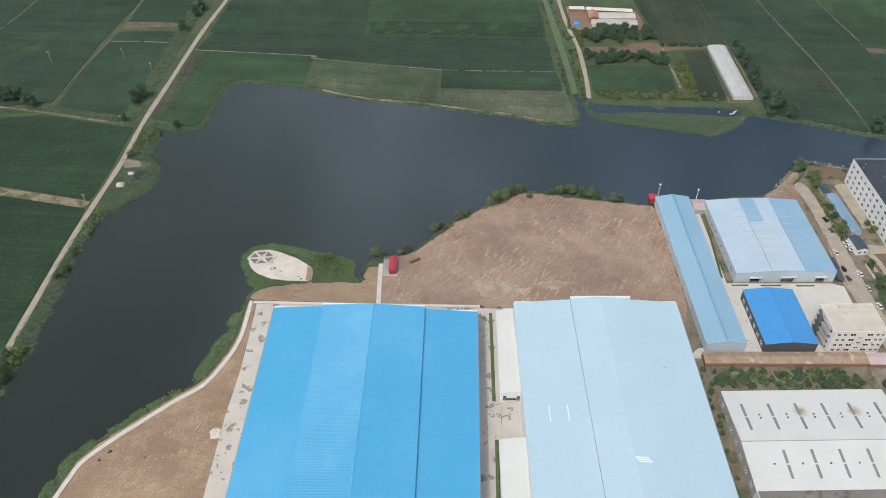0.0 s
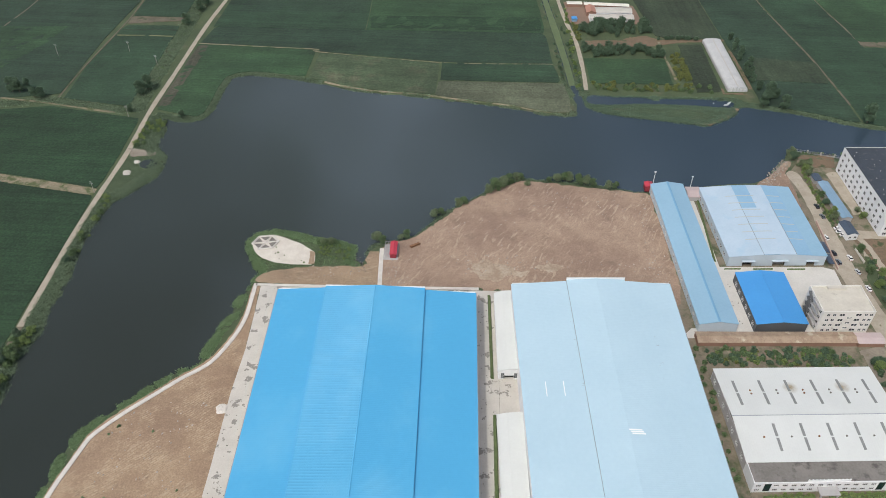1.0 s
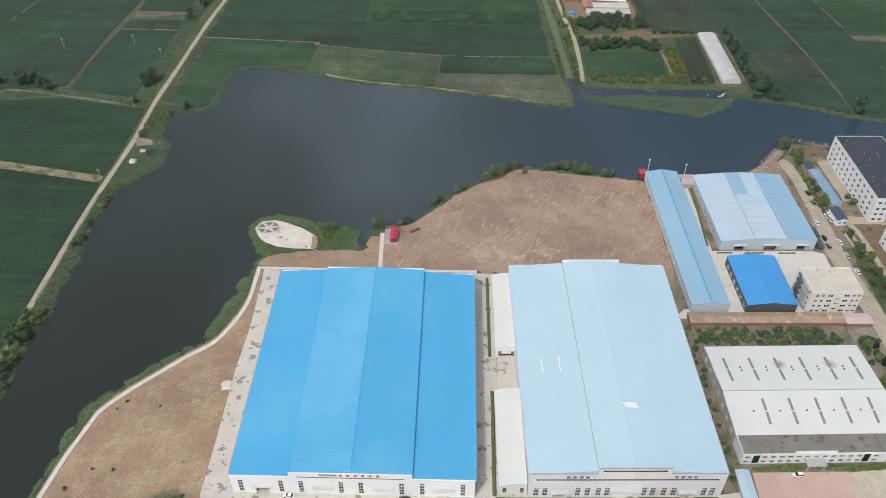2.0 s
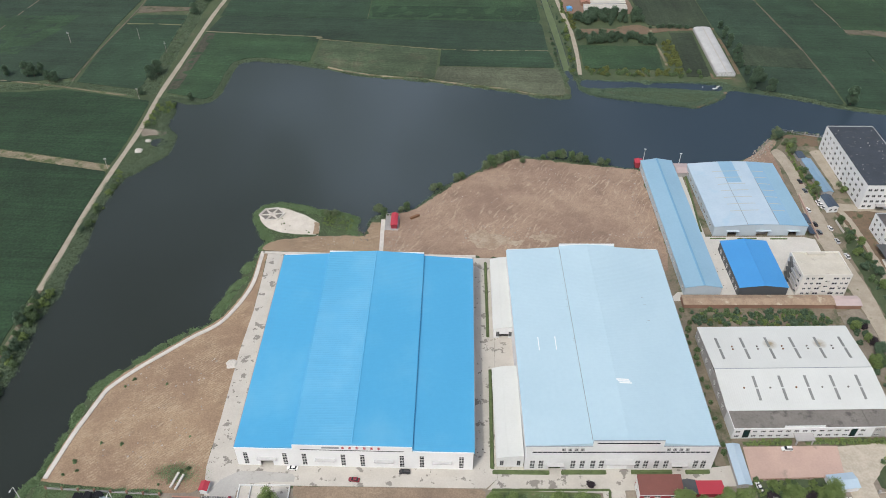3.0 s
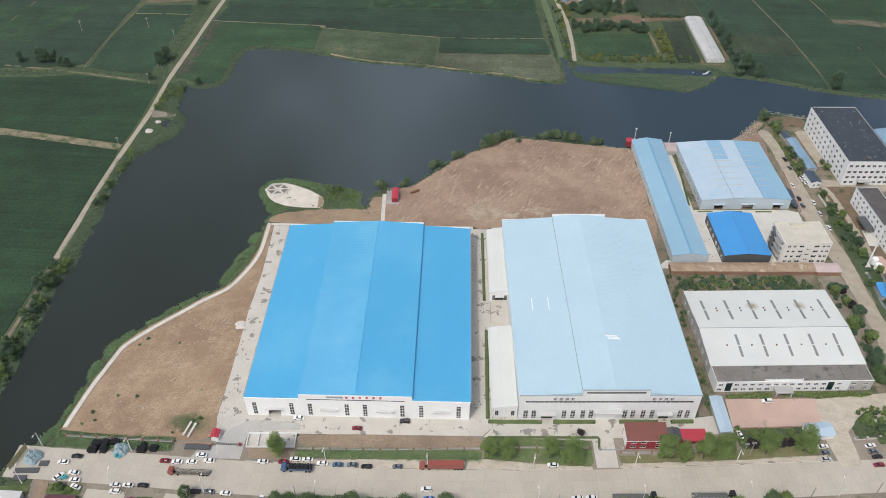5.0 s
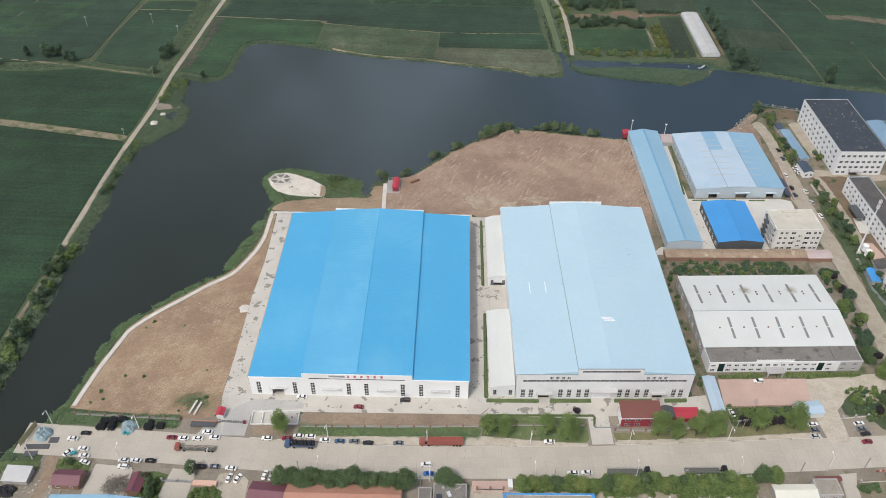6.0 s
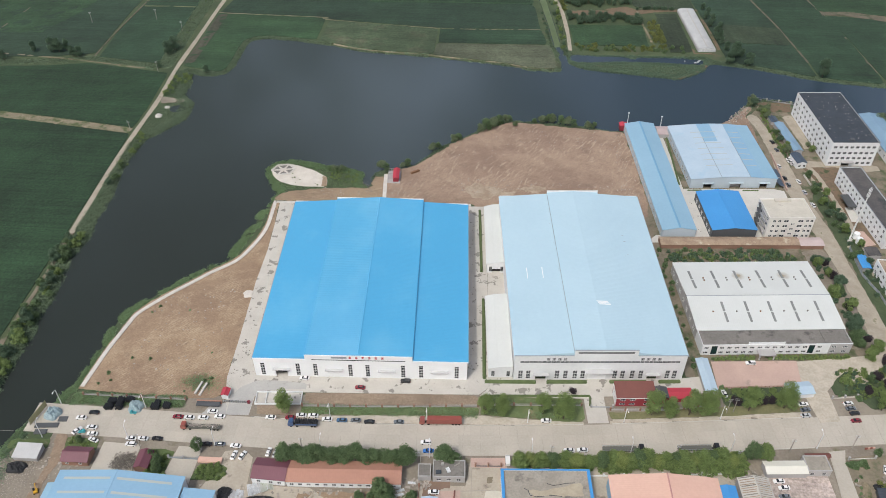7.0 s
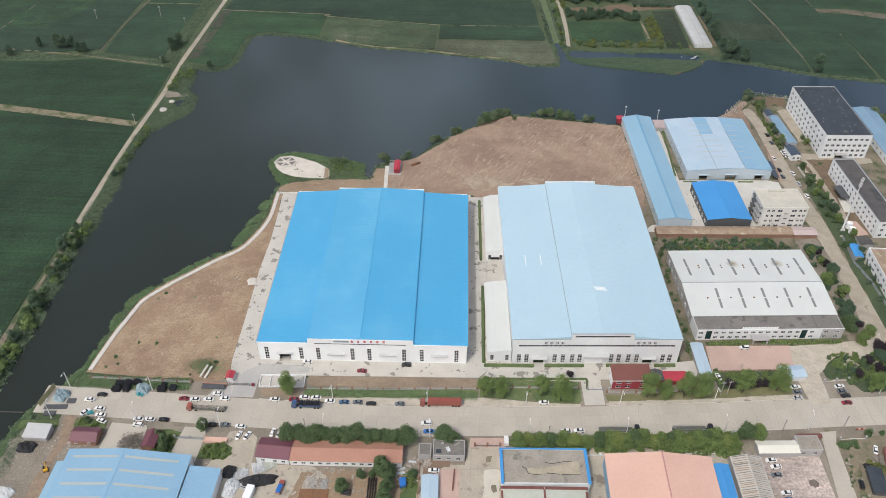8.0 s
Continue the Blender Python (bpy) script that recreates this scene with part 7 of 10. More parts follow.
plant_all(tree_model(8.6, 7.8, 1.0, 0.48, "leaf_b", 33, 1900, label="dark green tree in a dense roadside row"), row_e[3::4], "dark green tree in a dense roadside row", "southern tree row")
yard = [(54, -60.4, 0.8), (58.6, -60, 0.6), (62, -57.5, 1.1), (64.6, -60.5, 1.25), (65.4, -66, 1.3), (64.4, -70.4, 1.3), (66, -75, 1.2), (47, -66.5, 1.0), (75, -59.5, 0.75), (-15.5, -39.5, 0.85), (-30, -47, 0.9), (-33.5, -44, 0.7), (-29, -51, 0.8), (-66.5, -37, 0.6), (266.9, -32.2, 0.6), (273, -31.5, 0.45)]
plant_all(tree_model(8.0, 6.0, 0.8, 0.44, "leaf_b", 41, 1900, label="dark leafy yard tree"), yard, "dark leafy yard tree", "yard trees")
east = [(266, 7, 0.55), (273, 3, 0.6), (279, 8, 0.7), (284, 22, 0.8), (288, 12, 0.9), (284, -2, 0.8), (289, 27, 0.9), (287, 73), (285, 66, 0.9), (286, 55), (284.5, 43, 1.1), (282, 30), (296, 6), (300, -4), (303, 12), (284, 80, 0.8), (280, 90, 0.9), (302, 95, 0.8), (306, 118, 0.8), (307, 128, 0.9), (306.5, 140, 0.8), (307, 152, 0.8), (304, 160, 0.6), (303, 172, 0.7), (299, 204, 0.6), (297.5, 212, 0.6), (297.5, 220, 0.7), (296, 246, 0.7), (293, 258, 0.9), (300, 252, 0.7), (314, 200, 0.7), (350, 246, 0.8), (366, 172, 1.0), (310, 105, 0.7), (309, 90, 0.7), (301.5, 155, 0.8), (301.9, 143.5, 0.75), (301.7, 132, 0.7), (302, 123.5, 0.6), (281, 64, 1.15), (281.5, 40, 1.0), (281, 33, 1.1), (280.5, 88, 0.9)]
plant_all(tree_model(7.6, 7.0, 0.8, 0.48, "leaf_a", 51, 1805, label="bushy tree beside the dirt lane"), east[::3], "bushy tree beside the dirt lane", "lane trees")
plant_all(tree_model(7.0, 6.6, 0.8, 0.48, "leaf_d", 52, 1805, label="dark bushy tree beside the dirt lane"), east[1::3], "dark bushy tree beside the dirt lane", "lane trees")
plant_all(tree_model(6.6, 6.4, 0.6, 0.48, "leaf_b", 53, 1615, label="green bushy tree beside the dirt lane"), east[2::3], "green bushy tree beside the dirt lane", "lane trees")
plant_all(tree_model(6.5, 6.2, 0.6, 0.44, "leaf_p", 54, 1710, label="dark purple-leaved plum tree"), [(143, -4.2, 0.55), (214, -8, 0.8), (226, -7.5, 0.9), (231, -6.0, 0.6), (282, 9, 0.9), (293, 16, 1.0), (288, 3, 0.9), (275, 1, 0.7), (285, 5, 0.8), (290.5, 19, 0.9), (285.4, 88, 0.7), (286, 78.4, 0.8), (285.8, 55, 0.75), (286.4, 32.5, 0.8), (286, 48, 0.5)], "dark purple-leaved plum tree", "plum trees")
far = [(-220, 318, 1.3), (-216, 322, 1.1), (-202, 311), (-240, 318), (-225, 318, 1.2), (-207, 312), (-256, 303), (-136, 318, 1.2), (-133, 326, 1.2), (-134, 427, 1.4), (-130, 452, 1.2), (-128, 463, 1.2), (-136, 296, 0.7), (297.8, 331.4, 1.5), (304.2, 318.4, 1.3), (291.8, 321.5, 1.4), (354.6, 302.4, 1.6), (303, 332, 1.0), (294, 343, 0.9), (292, 354, 0.8), (290.5, 361, 0.9), (295, 366, 0.8), (292, 371, 0.8), (296.5, 378, 0.9), (291.5, 386, 0.8), (295, 395, 0.9), (291, 401, 0.7), (293.5, 408, 0.9), (292.5, 419, 0.8), (-99, 290, 0.8)]
plant_all(tree_model(9.0, 6.2, 0.8, 0.52, "leaf_d", 61, 1520, label="lone dark tree among the fields"), far, "lone dark tree among the fields", "field trees", (0.9, 1.1))
_ro = random.Random(29)
orchard = [(_ro.uniform(178, 231), _ro.uniform(421, 444.5), _ro.uniform(0.6, 1.25)) for k in range(58)] + [(_ro.uniform(175, 236), _ro.uniform(388, 402.5), _ro.uniform(0.6, 1.1)) for k in range(46)] + [(_ro.uniform(236, 268), _ro.uniform(416.5, 419.5), 0.55) for k in range(12)]
orchard = [o for o in orchard if not (o[0] < 184 and o[1] > 436)]
plant_all(tree_model(6.4, 6.2, 0.6, 0.68, "leaf_d", 62, 520, label="dark orchard tree in a row"), orchard, "dark orchard tree in a row", "orchard", (0.8, 1.1))

west_trees = [(-122.5, 93, 0.8), (-121, 87.5, 0.9), (-124.5, 83.5, 0.8), (-120, 80.5), (-123.5, 76.5, 0.9), (-121, 67, 0.8), (-119, 60.5, 0.9), (-122.6, 57.5, 0.7), (-119.5, 53.5, 0.7), (-121.5, 37, 0.9), (-118.5, 31), (-121.4, 25.5, 0.9), (-119, 9, 0.8), (-121, -6), (-120, -26, 0.9), (-119, 152, 0.6), (-120, 147, 0.55), (-119.5, 166, 0.5)]
plant_all(tree_model(7.6, 6.6, 0.6, 0.5, "leaf_d", 81, 1500, label="bushy dark tree on the western bank"), west_trees[::2], "bushy dark tree on the western bank", "western bank trees")
plant_all(tree_model(6.8, 6.4, 0.5, 0.5, "leaf_b", 82, 1500, label="bushy grey-green tree on the western bank"), west_trees[1::2], "bushy grey-green tree on the western bank", "western bank trees")

# shrubs on banks and verges
SH = [shrub_mesh(4.2, 2.8, 0.52, "leaf_a", 71, 350), shrub_mesh(3.6, 2.4, 0.51, "leaf_b", 72, 330), shrub_mesh(3.4, 2.2, 0.48, "leaf_y", 73, 310), shrub_mesh(2.4, 1.5, 0.41, "leaf_b", 74, 230), shrub_mesh(3.6, 2.4, 0.51, "leaf_d", 75, 330)]


def shrubs(spots, kind, label, group, seed, size=(0.75, 1.25)):
    rr = random.Random(seed)
    for x, y, *k in spots:
        ob = new("shrub", SH[kind])
        s = rr.uniform(*size) * (k[0] if k else 1)
        z = float(np.clip(0.3 * (shore(np.array([x]), np.array([y]))[0] - 1), -0.75, 0.1))
        ob.matrix_basis = pose(x, y, z, 0, 0, rr.uniform(0, 360)) @ Matrix.Diagonal((s, s, s * rr.uniform(0.85, 1.15), 1))
        tagged(ob, label, "shrub", group)


def thicket(spots, kind, label, seed, size=(0.75, 1.25)):
    """Shrubs grown into one another, too many to count."""
    src = SH[kind]
    n = len(src.vertices)
    co = np.zeros(n * 3, np.float32)
    src.vertices.foreach_get("co", co)
    co = co.reshape(-1, 3)
    quads = np.arange(n).reshape(-1, 4)
    r = np.random.RandomState(seed)
    vs, fs = [], []
    for i, (x, y, *k) in enumerate(spots):
        a, s = r.uniform(0, 6.28), r.uniform(*size) * (k[0] if k else 1)
        z = float(np.clip(0.3 * (shore(np.array([x]), np.array([y]))[0] - 1), -0.75, 0.1))
        c, q = math.cos(a), math.sin(a)
        p = co @ np.array([[c, q, 0], [-q, c, 0], [0, 0, r.uniform(0.8, 1.15)]]) * s + (x, y, z)
        vs.append(p)
        fs.append(quads + n * i)
    return lone("shrub_thicket", array_mesh("shrub_thicket", np.concatenate(vs), np.concatenate(fs), src.materials[0]), None, label, "shrubs", kind="stuff")


bank_willows = [(72, 192.5, 0.8), (75.5, 195, 0.7), (85.5, 203.5, 0.8), (88.5, 205, 0.75), (103, 216, 0.75), (107, 219.5, 1.15), (111, 222, 1.2), (115.5, 226, 0.9), (120, 229.5, 1.0), (122, 230, 0.75), (126, 224, 0.6), (139, 228, 0.7), (144, 229.5, 0.85), (148.5, 230, 0.95), (151, 229.5, 0.8), (157, 227.5, 0.9), (161, 227, 0.95), (165, 225.5, 0.7), (174, 224, 0.8), (178, 223.5, 0.65), (41.5, 171, 1.0), (45, 168.5, 0.8), (54.5, 172, 0.6), (57.5, 174, 0.7)]
plant_all(tree_model(7.0, 7.4, 0.2, 0.5, "leaf_w", 91, 1000, 7, label="grey-green willow bush on the lake bank"), bank_willows[::2], "grey-green willow bush on the lake bank", "bank willows")
plant_all(tree_model(7.6, 6.8, 0.2, 0.5, "leaf_b", 92, 1000, 7, label="green willow bush on the lake bank"), bank_willows[1::2], "green willow bush on the lake bank", "bank willows")
shrubs([(14, 166, 1.1), (18, 167, 1.1), (11, 168, 0.9)], 1, "leafy shrub on the lake bank", "bank shrubs", 1, (1.2, 1.7))
shrubs([(-57.1, 44.1), (-60.1, 40, 0.8), (-51.2, 9.5, 1.1), (-59.8, 9.7, 0.7), (-20, -1.4, 1.2), (-22.5, -2.6, 0.9), (-67.5, 0.3), (-23.7, 14.4, 0.7), (-41.8, 42.1, 0.6), (-65, -4, 0.8), (-70, -6, 0.9), (-30, -9, 0.8)], 3, "small weed bush on the bare plot", "plot weeds", 44, (0.7, 1.2))
west = []
_r = random.Random(3)
for k in range(84):
    y = _r.uniform(-60, 208)
    lo, hi = -121.5, -116.5 if y > 60 else -115.5
    west.append((_r.uniform(lo, hi), y, _r.uniform(0.6, 1.25) * (1.25 if y < 110 else 0.9)))
# the bank is bushy in stretches, with open grass between
west = [w for w in west if not (98 < w[1] < 140 or 172 < w[1] < 182 or 44 < w[1] < 50)]
for k in range(22):
    west.append((_r.uniform(-121, -107), _r.uniform(255, 286), _r.uniform(0.6, 1.2)))
thicket(west[::2], 0, "green shrub on the western lake bank", 5)
thicket(west[1::2], 1, "dark shrub on the western lake bank", 6)
thicket([(_r.uniform(204, 273), _r.uniform(88, 98.5)) for k in range(60)], 1, "leafy shrubs filling the bed behind the factory", 7, (0.6, 1.15))
thicket([(_r.uniform(204, 273), _r.uniform(88, 98.5)) for k in range(26)], 0, "lighter bushes in the bed behind the factory", 51, (0.4, 0.85))
thicket([(_r.uniform(204, 273), _r.uniform(88, 98.5)) for k in range(9)], 2, "yellowish bushes in the bed behind the factory", 52, (0.4, 0.8))
thicket([(_r.uniform(204, 273), _r.uniform(88, 98.5)) for k in range(48)], 4, "dark shrubs filling the bed behind the factory", 37, (0.7, 1.1))
thicket([(_r.uniform(173.5, 178.5) - 0.06 * k, 414 + 1.5 * k, 0.8) for k in range(20)], 2, "yellow shrubs beside the farm track", 48, (0.7, 1.2))
thicket([(_r.uniform(240, 249.5), _r.uniform(354, 396)) for k in range(40)], 2, "yellowish shrub between the fields", 8, (0.8, 1.4))
thicket([(_r.uniform(177, 248), _r.uniform(338, 348)) for k in range(40)], 2, "yellowish-green shrub by the channel", 9, (0.7, 1.3))
thicket([(_r.uniform(177, 262), _r.uniform(337, 346)) for k in range(30)], 1, "dark shrub by the channel", 10, (0.7, 1.3))
thicket([(168.5 + _r.uniform(-1.6, 1.6), _r.uniform(340, 470)) for k in range(30)], 0, "shrub beside the canal", 11, (0.5, 0.9))
def _canal(y):
    return float(np.interp(-y, -CANAL[:, 1], CANAL[:, 0]))


thicket([(_canal(q) + _r.choice((-5.5, -4.6, 4.4, 5.2)) + _r.uniform(-0.8, 0.8), q, 0.7) for q in [_r.uniform(335, 520) for k in range(70)]], 4, "dark shrubs and weeds along the canal", 39, (0.4, 1.2))
shrubs([(198 + _r.uniform(-1, 4), 14 + 4.4 * k, 0.9) for k in range(20)], 1, "dark shrub between the factories", "factory shrubs", 12)
shrubs([(211 + 2.0 * k, 20.0 + 0.1 * k, 0.42) for k in range(9)] + [(236 + 2.1 * k, 21.6 + 0.1 * k, 0.42) for k in range(18)], 3, "low clipped shrub before the office", "office shrubs", 13)
shrubs([(_r.uniform(211, 238), _r.uniform(-8, 1.5), 0.7) for k in range(12)], 0, "weedy shrub before the forecourt", "office shrubs", 14)
thicket([(_r.uniform(209, 243), _r.uniform(-8, 2), 0.8) for k in range(18)], 1, "dark undergrowth before the forecourt", 35)
thicket([(_r.uniform(262, 284), _r.uniform(-4, 13), 1.0) for k in range(22)], 1, "overgrown plot by the lane", 36, (0.4, 0.9))
thicket([(_r.uniform(264, 300), _r.uniform(0, 16), 0.9) for k in range(26)], 0, "overgrown shrub by the lane", 15)
_rb = random.Random(79)
thicket([(_rb.uniform(209, 241), _rb.uniform(-6, 1.5), 0.5) for k in range(60)], 0, "green undergrowth before the forecourt", 88, (0.6, 1.2))
thicket([(_rb.uniform(266, 302), _rb.uniform(-3, 15), 0.62) for k in range(84)], 0, "green undergrowth in the corner bed by the lane", 89, (0.5, 1.2))
thicket([(_rb.uniform(264, 300), _rb.uniform(1, 14), 0.6) for k in range(30)], 4, "dark undergrowth in the corner bed by the lane", 90, (0.5, 1.2))
thicket([(_r.uniform(304, 310), _r.uniform(90, 165), 0.7) for k in range(30)], 1, "dark shrub along the lane", 16)
thicket([(_r.uniform(294, 300), _r.uniform(192, 246), 0.6) for k in range(16)], 1, "dark shrub along the lane", 17)
shrubs([(_r.uniform(-72, -62), _r.uniform(-40, -36), 0.5) for k in range(8)] + [(_r.uniform(-35, -26), _r.uniform(-54, -41), 0.7) for k in range(26)] + [(_r.uniform(-13.5, -1), _r.uniform(-53.5, -47), 0.55) for k in range(34)] + [(_r.uniform(71, 77), _r.uniform(-66, -56), 0.6) for k in range(8)], 0, "weedy shrub beside the yards", "yard shrubs", 18)
thicket([(_r.uniform(253, 262), _r.uniform(-39.5, -36), 0.8) for k in range(14)] + [(_r.uniform(270, 292), _r.uniform(-75, -38), 0.8) for k in range(16)] + [(_r.uniform(251.5, 258), _r.uniform(-62, -42), 0.35) for k in range(14)], 1, "green shrubs on waste ground", 19)
thicket([(262.5, -46.3), (265, -47.6), (266.7, -49.3), (264, -49)], 2, "bright yellow-green bushes by the black shed", 40, (0.9, 1.2))
shrubs([(_r.uniform(103, 146), _r.uniform(-16, -8), 0.5) for k in range(10)], 3, "small shrub on the lawn", "lawn shrubs", 20)


_rq = random.Random(78)
office_bed = [(u, v) for lo, hi, n in ((6.0, 25.0, 60), (35.0, 70.0, 110)) for u, v in [(_rq.uniform(lo, hi), _rq.uniform(-3.6, -1.0)) for k in range(n)]]
thicket([(205.4 + u - 0.052 * v, 21.7 + 0.052 * u + v, 0.36) for u, v in office_bed], 0, "leafy green bed before the office front", 38, (0.7, 1.2))
shrubs([(205.4 + u, 21.7 + 0.052 * u - 2.6, 0.55) for u in (36.5, 40.8, 45.2, 49.5, 54.0, 58.0, 62.4, 66.6, 16.0)], 2, "round yellow-green shrub in the bed before the office", "office shrubs", 87, (0.8, 1.1))
_rq = random.Random(77)
thicket([(_rq.uniform(151, 211), _rq.uniform(-44, -38), 1.25) for k in range(60)] + [(_rq.uniform(20, 72), _rq.uniform(-45, -42), 0.8) for k in range(18)] + [(_rq.uniform(117, 147), _rq.uniform(-44, -41), 0.8) for k in range(14)], 0, "undergrowth below the roadside trees", 31)


def tufts(name, spots, blades, size, material, label, seed, spread=0.5, lift=0.3):
    """Clumps of upright blades, too many to count."""
    r = np.random.RandomState(seed)
    spots = np.asarray(spots, float)
    c = np.repeat(spots, blades * 2, 0)
    size, spread = size * 0.55, spread * 1.25
    c[:, :2] += r.normal(size=(len(c), 2)) * spread
    s = r.uniform(0.6, 1.3, len(c)) * size
    c[:, 2] += s * lift
    v, f = leaves(c, s, np.tile((0.0, 0.0, 0.9), (len(c), 1)), 0.0, seed)
    return lone(name, array_mesh(name, v, f, material), None, label, "reeds", kind="stuff")


def bank_spots(n, lo, hi, box, seed):
    r = np.random.RandomState(seed)
    X, Y = r.uniform(box[0], box[1], n * 40), r.uniform(box[2], box[3], n * 40)
    s = shore(X, Y)
    ok = (s > lo) & (s < hi)
    X, Y, s = X[ok][:n], Y[ok][:n], s[ok][:n]
    z = -3.2 + 3.2 * np.clip((s + 6) / 10.5, 0, 1) ** 0.55
    return np.stack([X, Y, z], 1)


_nb = bank_spots(5200, -0.5, 4.2, (-130, 180, 285, 360), 1)
_nb = _nb[(_nb[:, 0] < -14) | (wobble(_nb[:, 0], _nb[:, 1], 22.0, 9) > 0.0)]
tufts("reeds", _nb, 5, 0.9, "reed", "green reeds along the northern lake shore", 1)
tufts("reeds", bank_spots(5200, -0.6, 8.0, (-124, -90, -70, 292), 2), 5, 1.0, "reed", "green reeds along the western lake shore", 2)
LAKEPATH = smooth_line([(-76.5, -8), (-73.3, 13), (-70.7, 25), (-69, 32), (-67.2, 38.2), (-62.7, 44.6), (-56.6, 51.8), (-48.7, 59.9), (-38.1, 70.8), (-31.2, 76.6), (-26.1, 82.4), (-21, 94), (-18.2, 103.6), (-17, 112.5), (-17, 125.4), (-17.1, 134.2)], 6)
_b = bank_spots(6200, -0.6, 3.5, (-105, -14, -80, 150), 3)
_b = _b[(distance(LAKEPATH, _b[:, 0], _b[:, 1]) > 2.6) & (wobble(_b[:, 0], _b[:, 1], 16.0, 21) > -0.3)]
tufts("reeds", _b, 5, 1.0, "reedgreen", "green weeds on the bank below the lake path", 3)
tufts("reeds", bank_spots(3000, -0.6, 4.5, (170, 300, 290, 332), 4), 5, 0.9, "marshreed", "reeds on the marshy spit", 4)
tufts("reeds", bank_spots(2200, -0.6, 4.5, (276, 420, 230, 330), 6), 5, 1.0, "reed", "reeds along the eastern bank", 6)
tufts("reeds", bank_spots(900, -0.6, 1.8, (36, 200, 160, 236), 7), 5, 0.8, "reed", "thin weeds below the bare plot", 7)
_r2 = np.random.RandomState(9)
mx, my = _r2.uniform(172, 272, 9000), _r2.uniform(296, 322, 9000)
mk = (shore(mx, my) > 0.5)
tufts("reeds", np.stack([mx, my, np.full(9000, -0.2)], 1)[mk], 4, 0.9, "marshreed", "dense reeds covering the marshy spit", 8)
ix, iy = _r2.uniform(-31, 34, 9000), _r2.uniform(146, 184, 9000)
SAND = smooth_line([(-25.5, 166), (-22.5, 171), (-17, 172.6), (-10.8, 171.4), (-0.5, 166.6), (6, 162), (9.2, 159.2), (9.9, 156), (9.9, 150.5), (6, 149.6), (-6.5, 150), (-17, 153.4), (-22.8, 159)], 4, True)
ik = (shore(ix, iy) > -0.4) & ~inside(SAND, ix, iy) & ((iy > 149.5) | ((ix < 9) & (iy > 146.5)))
tufts("reeds", np.stack([ix, iy, np.full(9000, -0.25)], 1)[ik], 6, 0.8, "reedgreen", "lush grass round the sandy islet", 10)
wx, wy = _r2.uniform(-122, -98, 5000), _r2.uniform(205, 284, 5000)
POND = smooth_line([(-110.5, 238.6), (-105.5, 241.6), (-101, 240.6), (-100, 236.4), (-103, 233), (-108.5, 233)], 3, True)
RAMP = [(-122.8, 253.5), (-112, 251.6), (-103, 248.4), (-106, 245.6), (-119, 244.2)]
wk = (shore(wx, wy) > 0.2) & ~inside(np.array(RAMP), wx, wy) & ~inside(POND, wx, wy)
tufts("reeds", np.stack([wx, wy, np.full(5000, -0.15)], 1)[wk], 4, 0.85, "reed", "rough grass on the western point", 11)
dx, dy = _r2.uniform(-139, -127.5, 2600), _r2.uniform(296, 480, 2600)
tufts("reeds", np.stack([dx, dy, np.full(2600, 0.0)], 1), 4, 1.0, "reed", "weeds in the ditch beside the track", 14)
dx = _r2.uniform(-380, -140, 2600)
dy = np.interp(dx, [-380, -222, -192, -140], [293, 303, 309, 297]) + _r2.uniform(-4, 4, 2600)
tufts("reeds", np.stack([dx, dy, np.full(2600, 0.0)], 1), 4, 0.9, "reed", "weeds on the ridge between the fields", 15)
thicket([(_r.uniform(-138, -128), _r.uniform(300, 470), 0.7) for k in range(16)], 3, "dark shrubs in the ditch beside the track", 21)
thicket([(_r.uniform(280, 288), _r.uniform(30, 96), 0.9) for k in range(36)], 4, "overgrown shrubs beside the lane", 22)
thicket([(_r.uniform(303, 310), _r.uniform(30, 165), 0.8) for k in range(44)], 4, "overgrown shrubs beside the lane", 23)
gx, gy = _r2.uniform(24, 101, 1400), _r2.uniform(-19.0, -14.0, 1400)
tufts("grass", np.stack([gx, gy, np.full(1400, 0.2)], 1), 5, 0.5, "reedgreen", "wild green grass on the verge", 12, 0.35)
gx, gy = _r2.uniform(103, 147, 1300), _r2.uniform(-18.0, -8.0, 1300)
gk = np.sin(gx * 0.35) + np.sin(gy * 0.6 + gx * 0.1) > -0.2
tufts("grass", np.stack([gx, gy, np.full(1300, 0.2)], 1)[gk], 4, 0.4, "reedgreen", "uneven lawn grass under the trees", 16, 0.35)
gx, gy = _r2.normal(-24, 4.5, 420), _r2.normal(-3.5, 2.2, 420)
gk = gy < 3
tufts("grass", np.stack([gx, gy, np.full(420, 0.2)], 1)[gk], 4, 0.45, "reedgreen", "sparse weeds round the concrete pipes", 18, 0.45)
gx, gy = _r2.uniform(-78, -28, 1500), _r2.uniform(-18, -11.5, 1500)
tufts("grass", np.stack([gx, gy, np.full(1500, 0.2)], 1), 5, 0.6, "reedgreen", "rough grass along the fence", 13, 0.35)
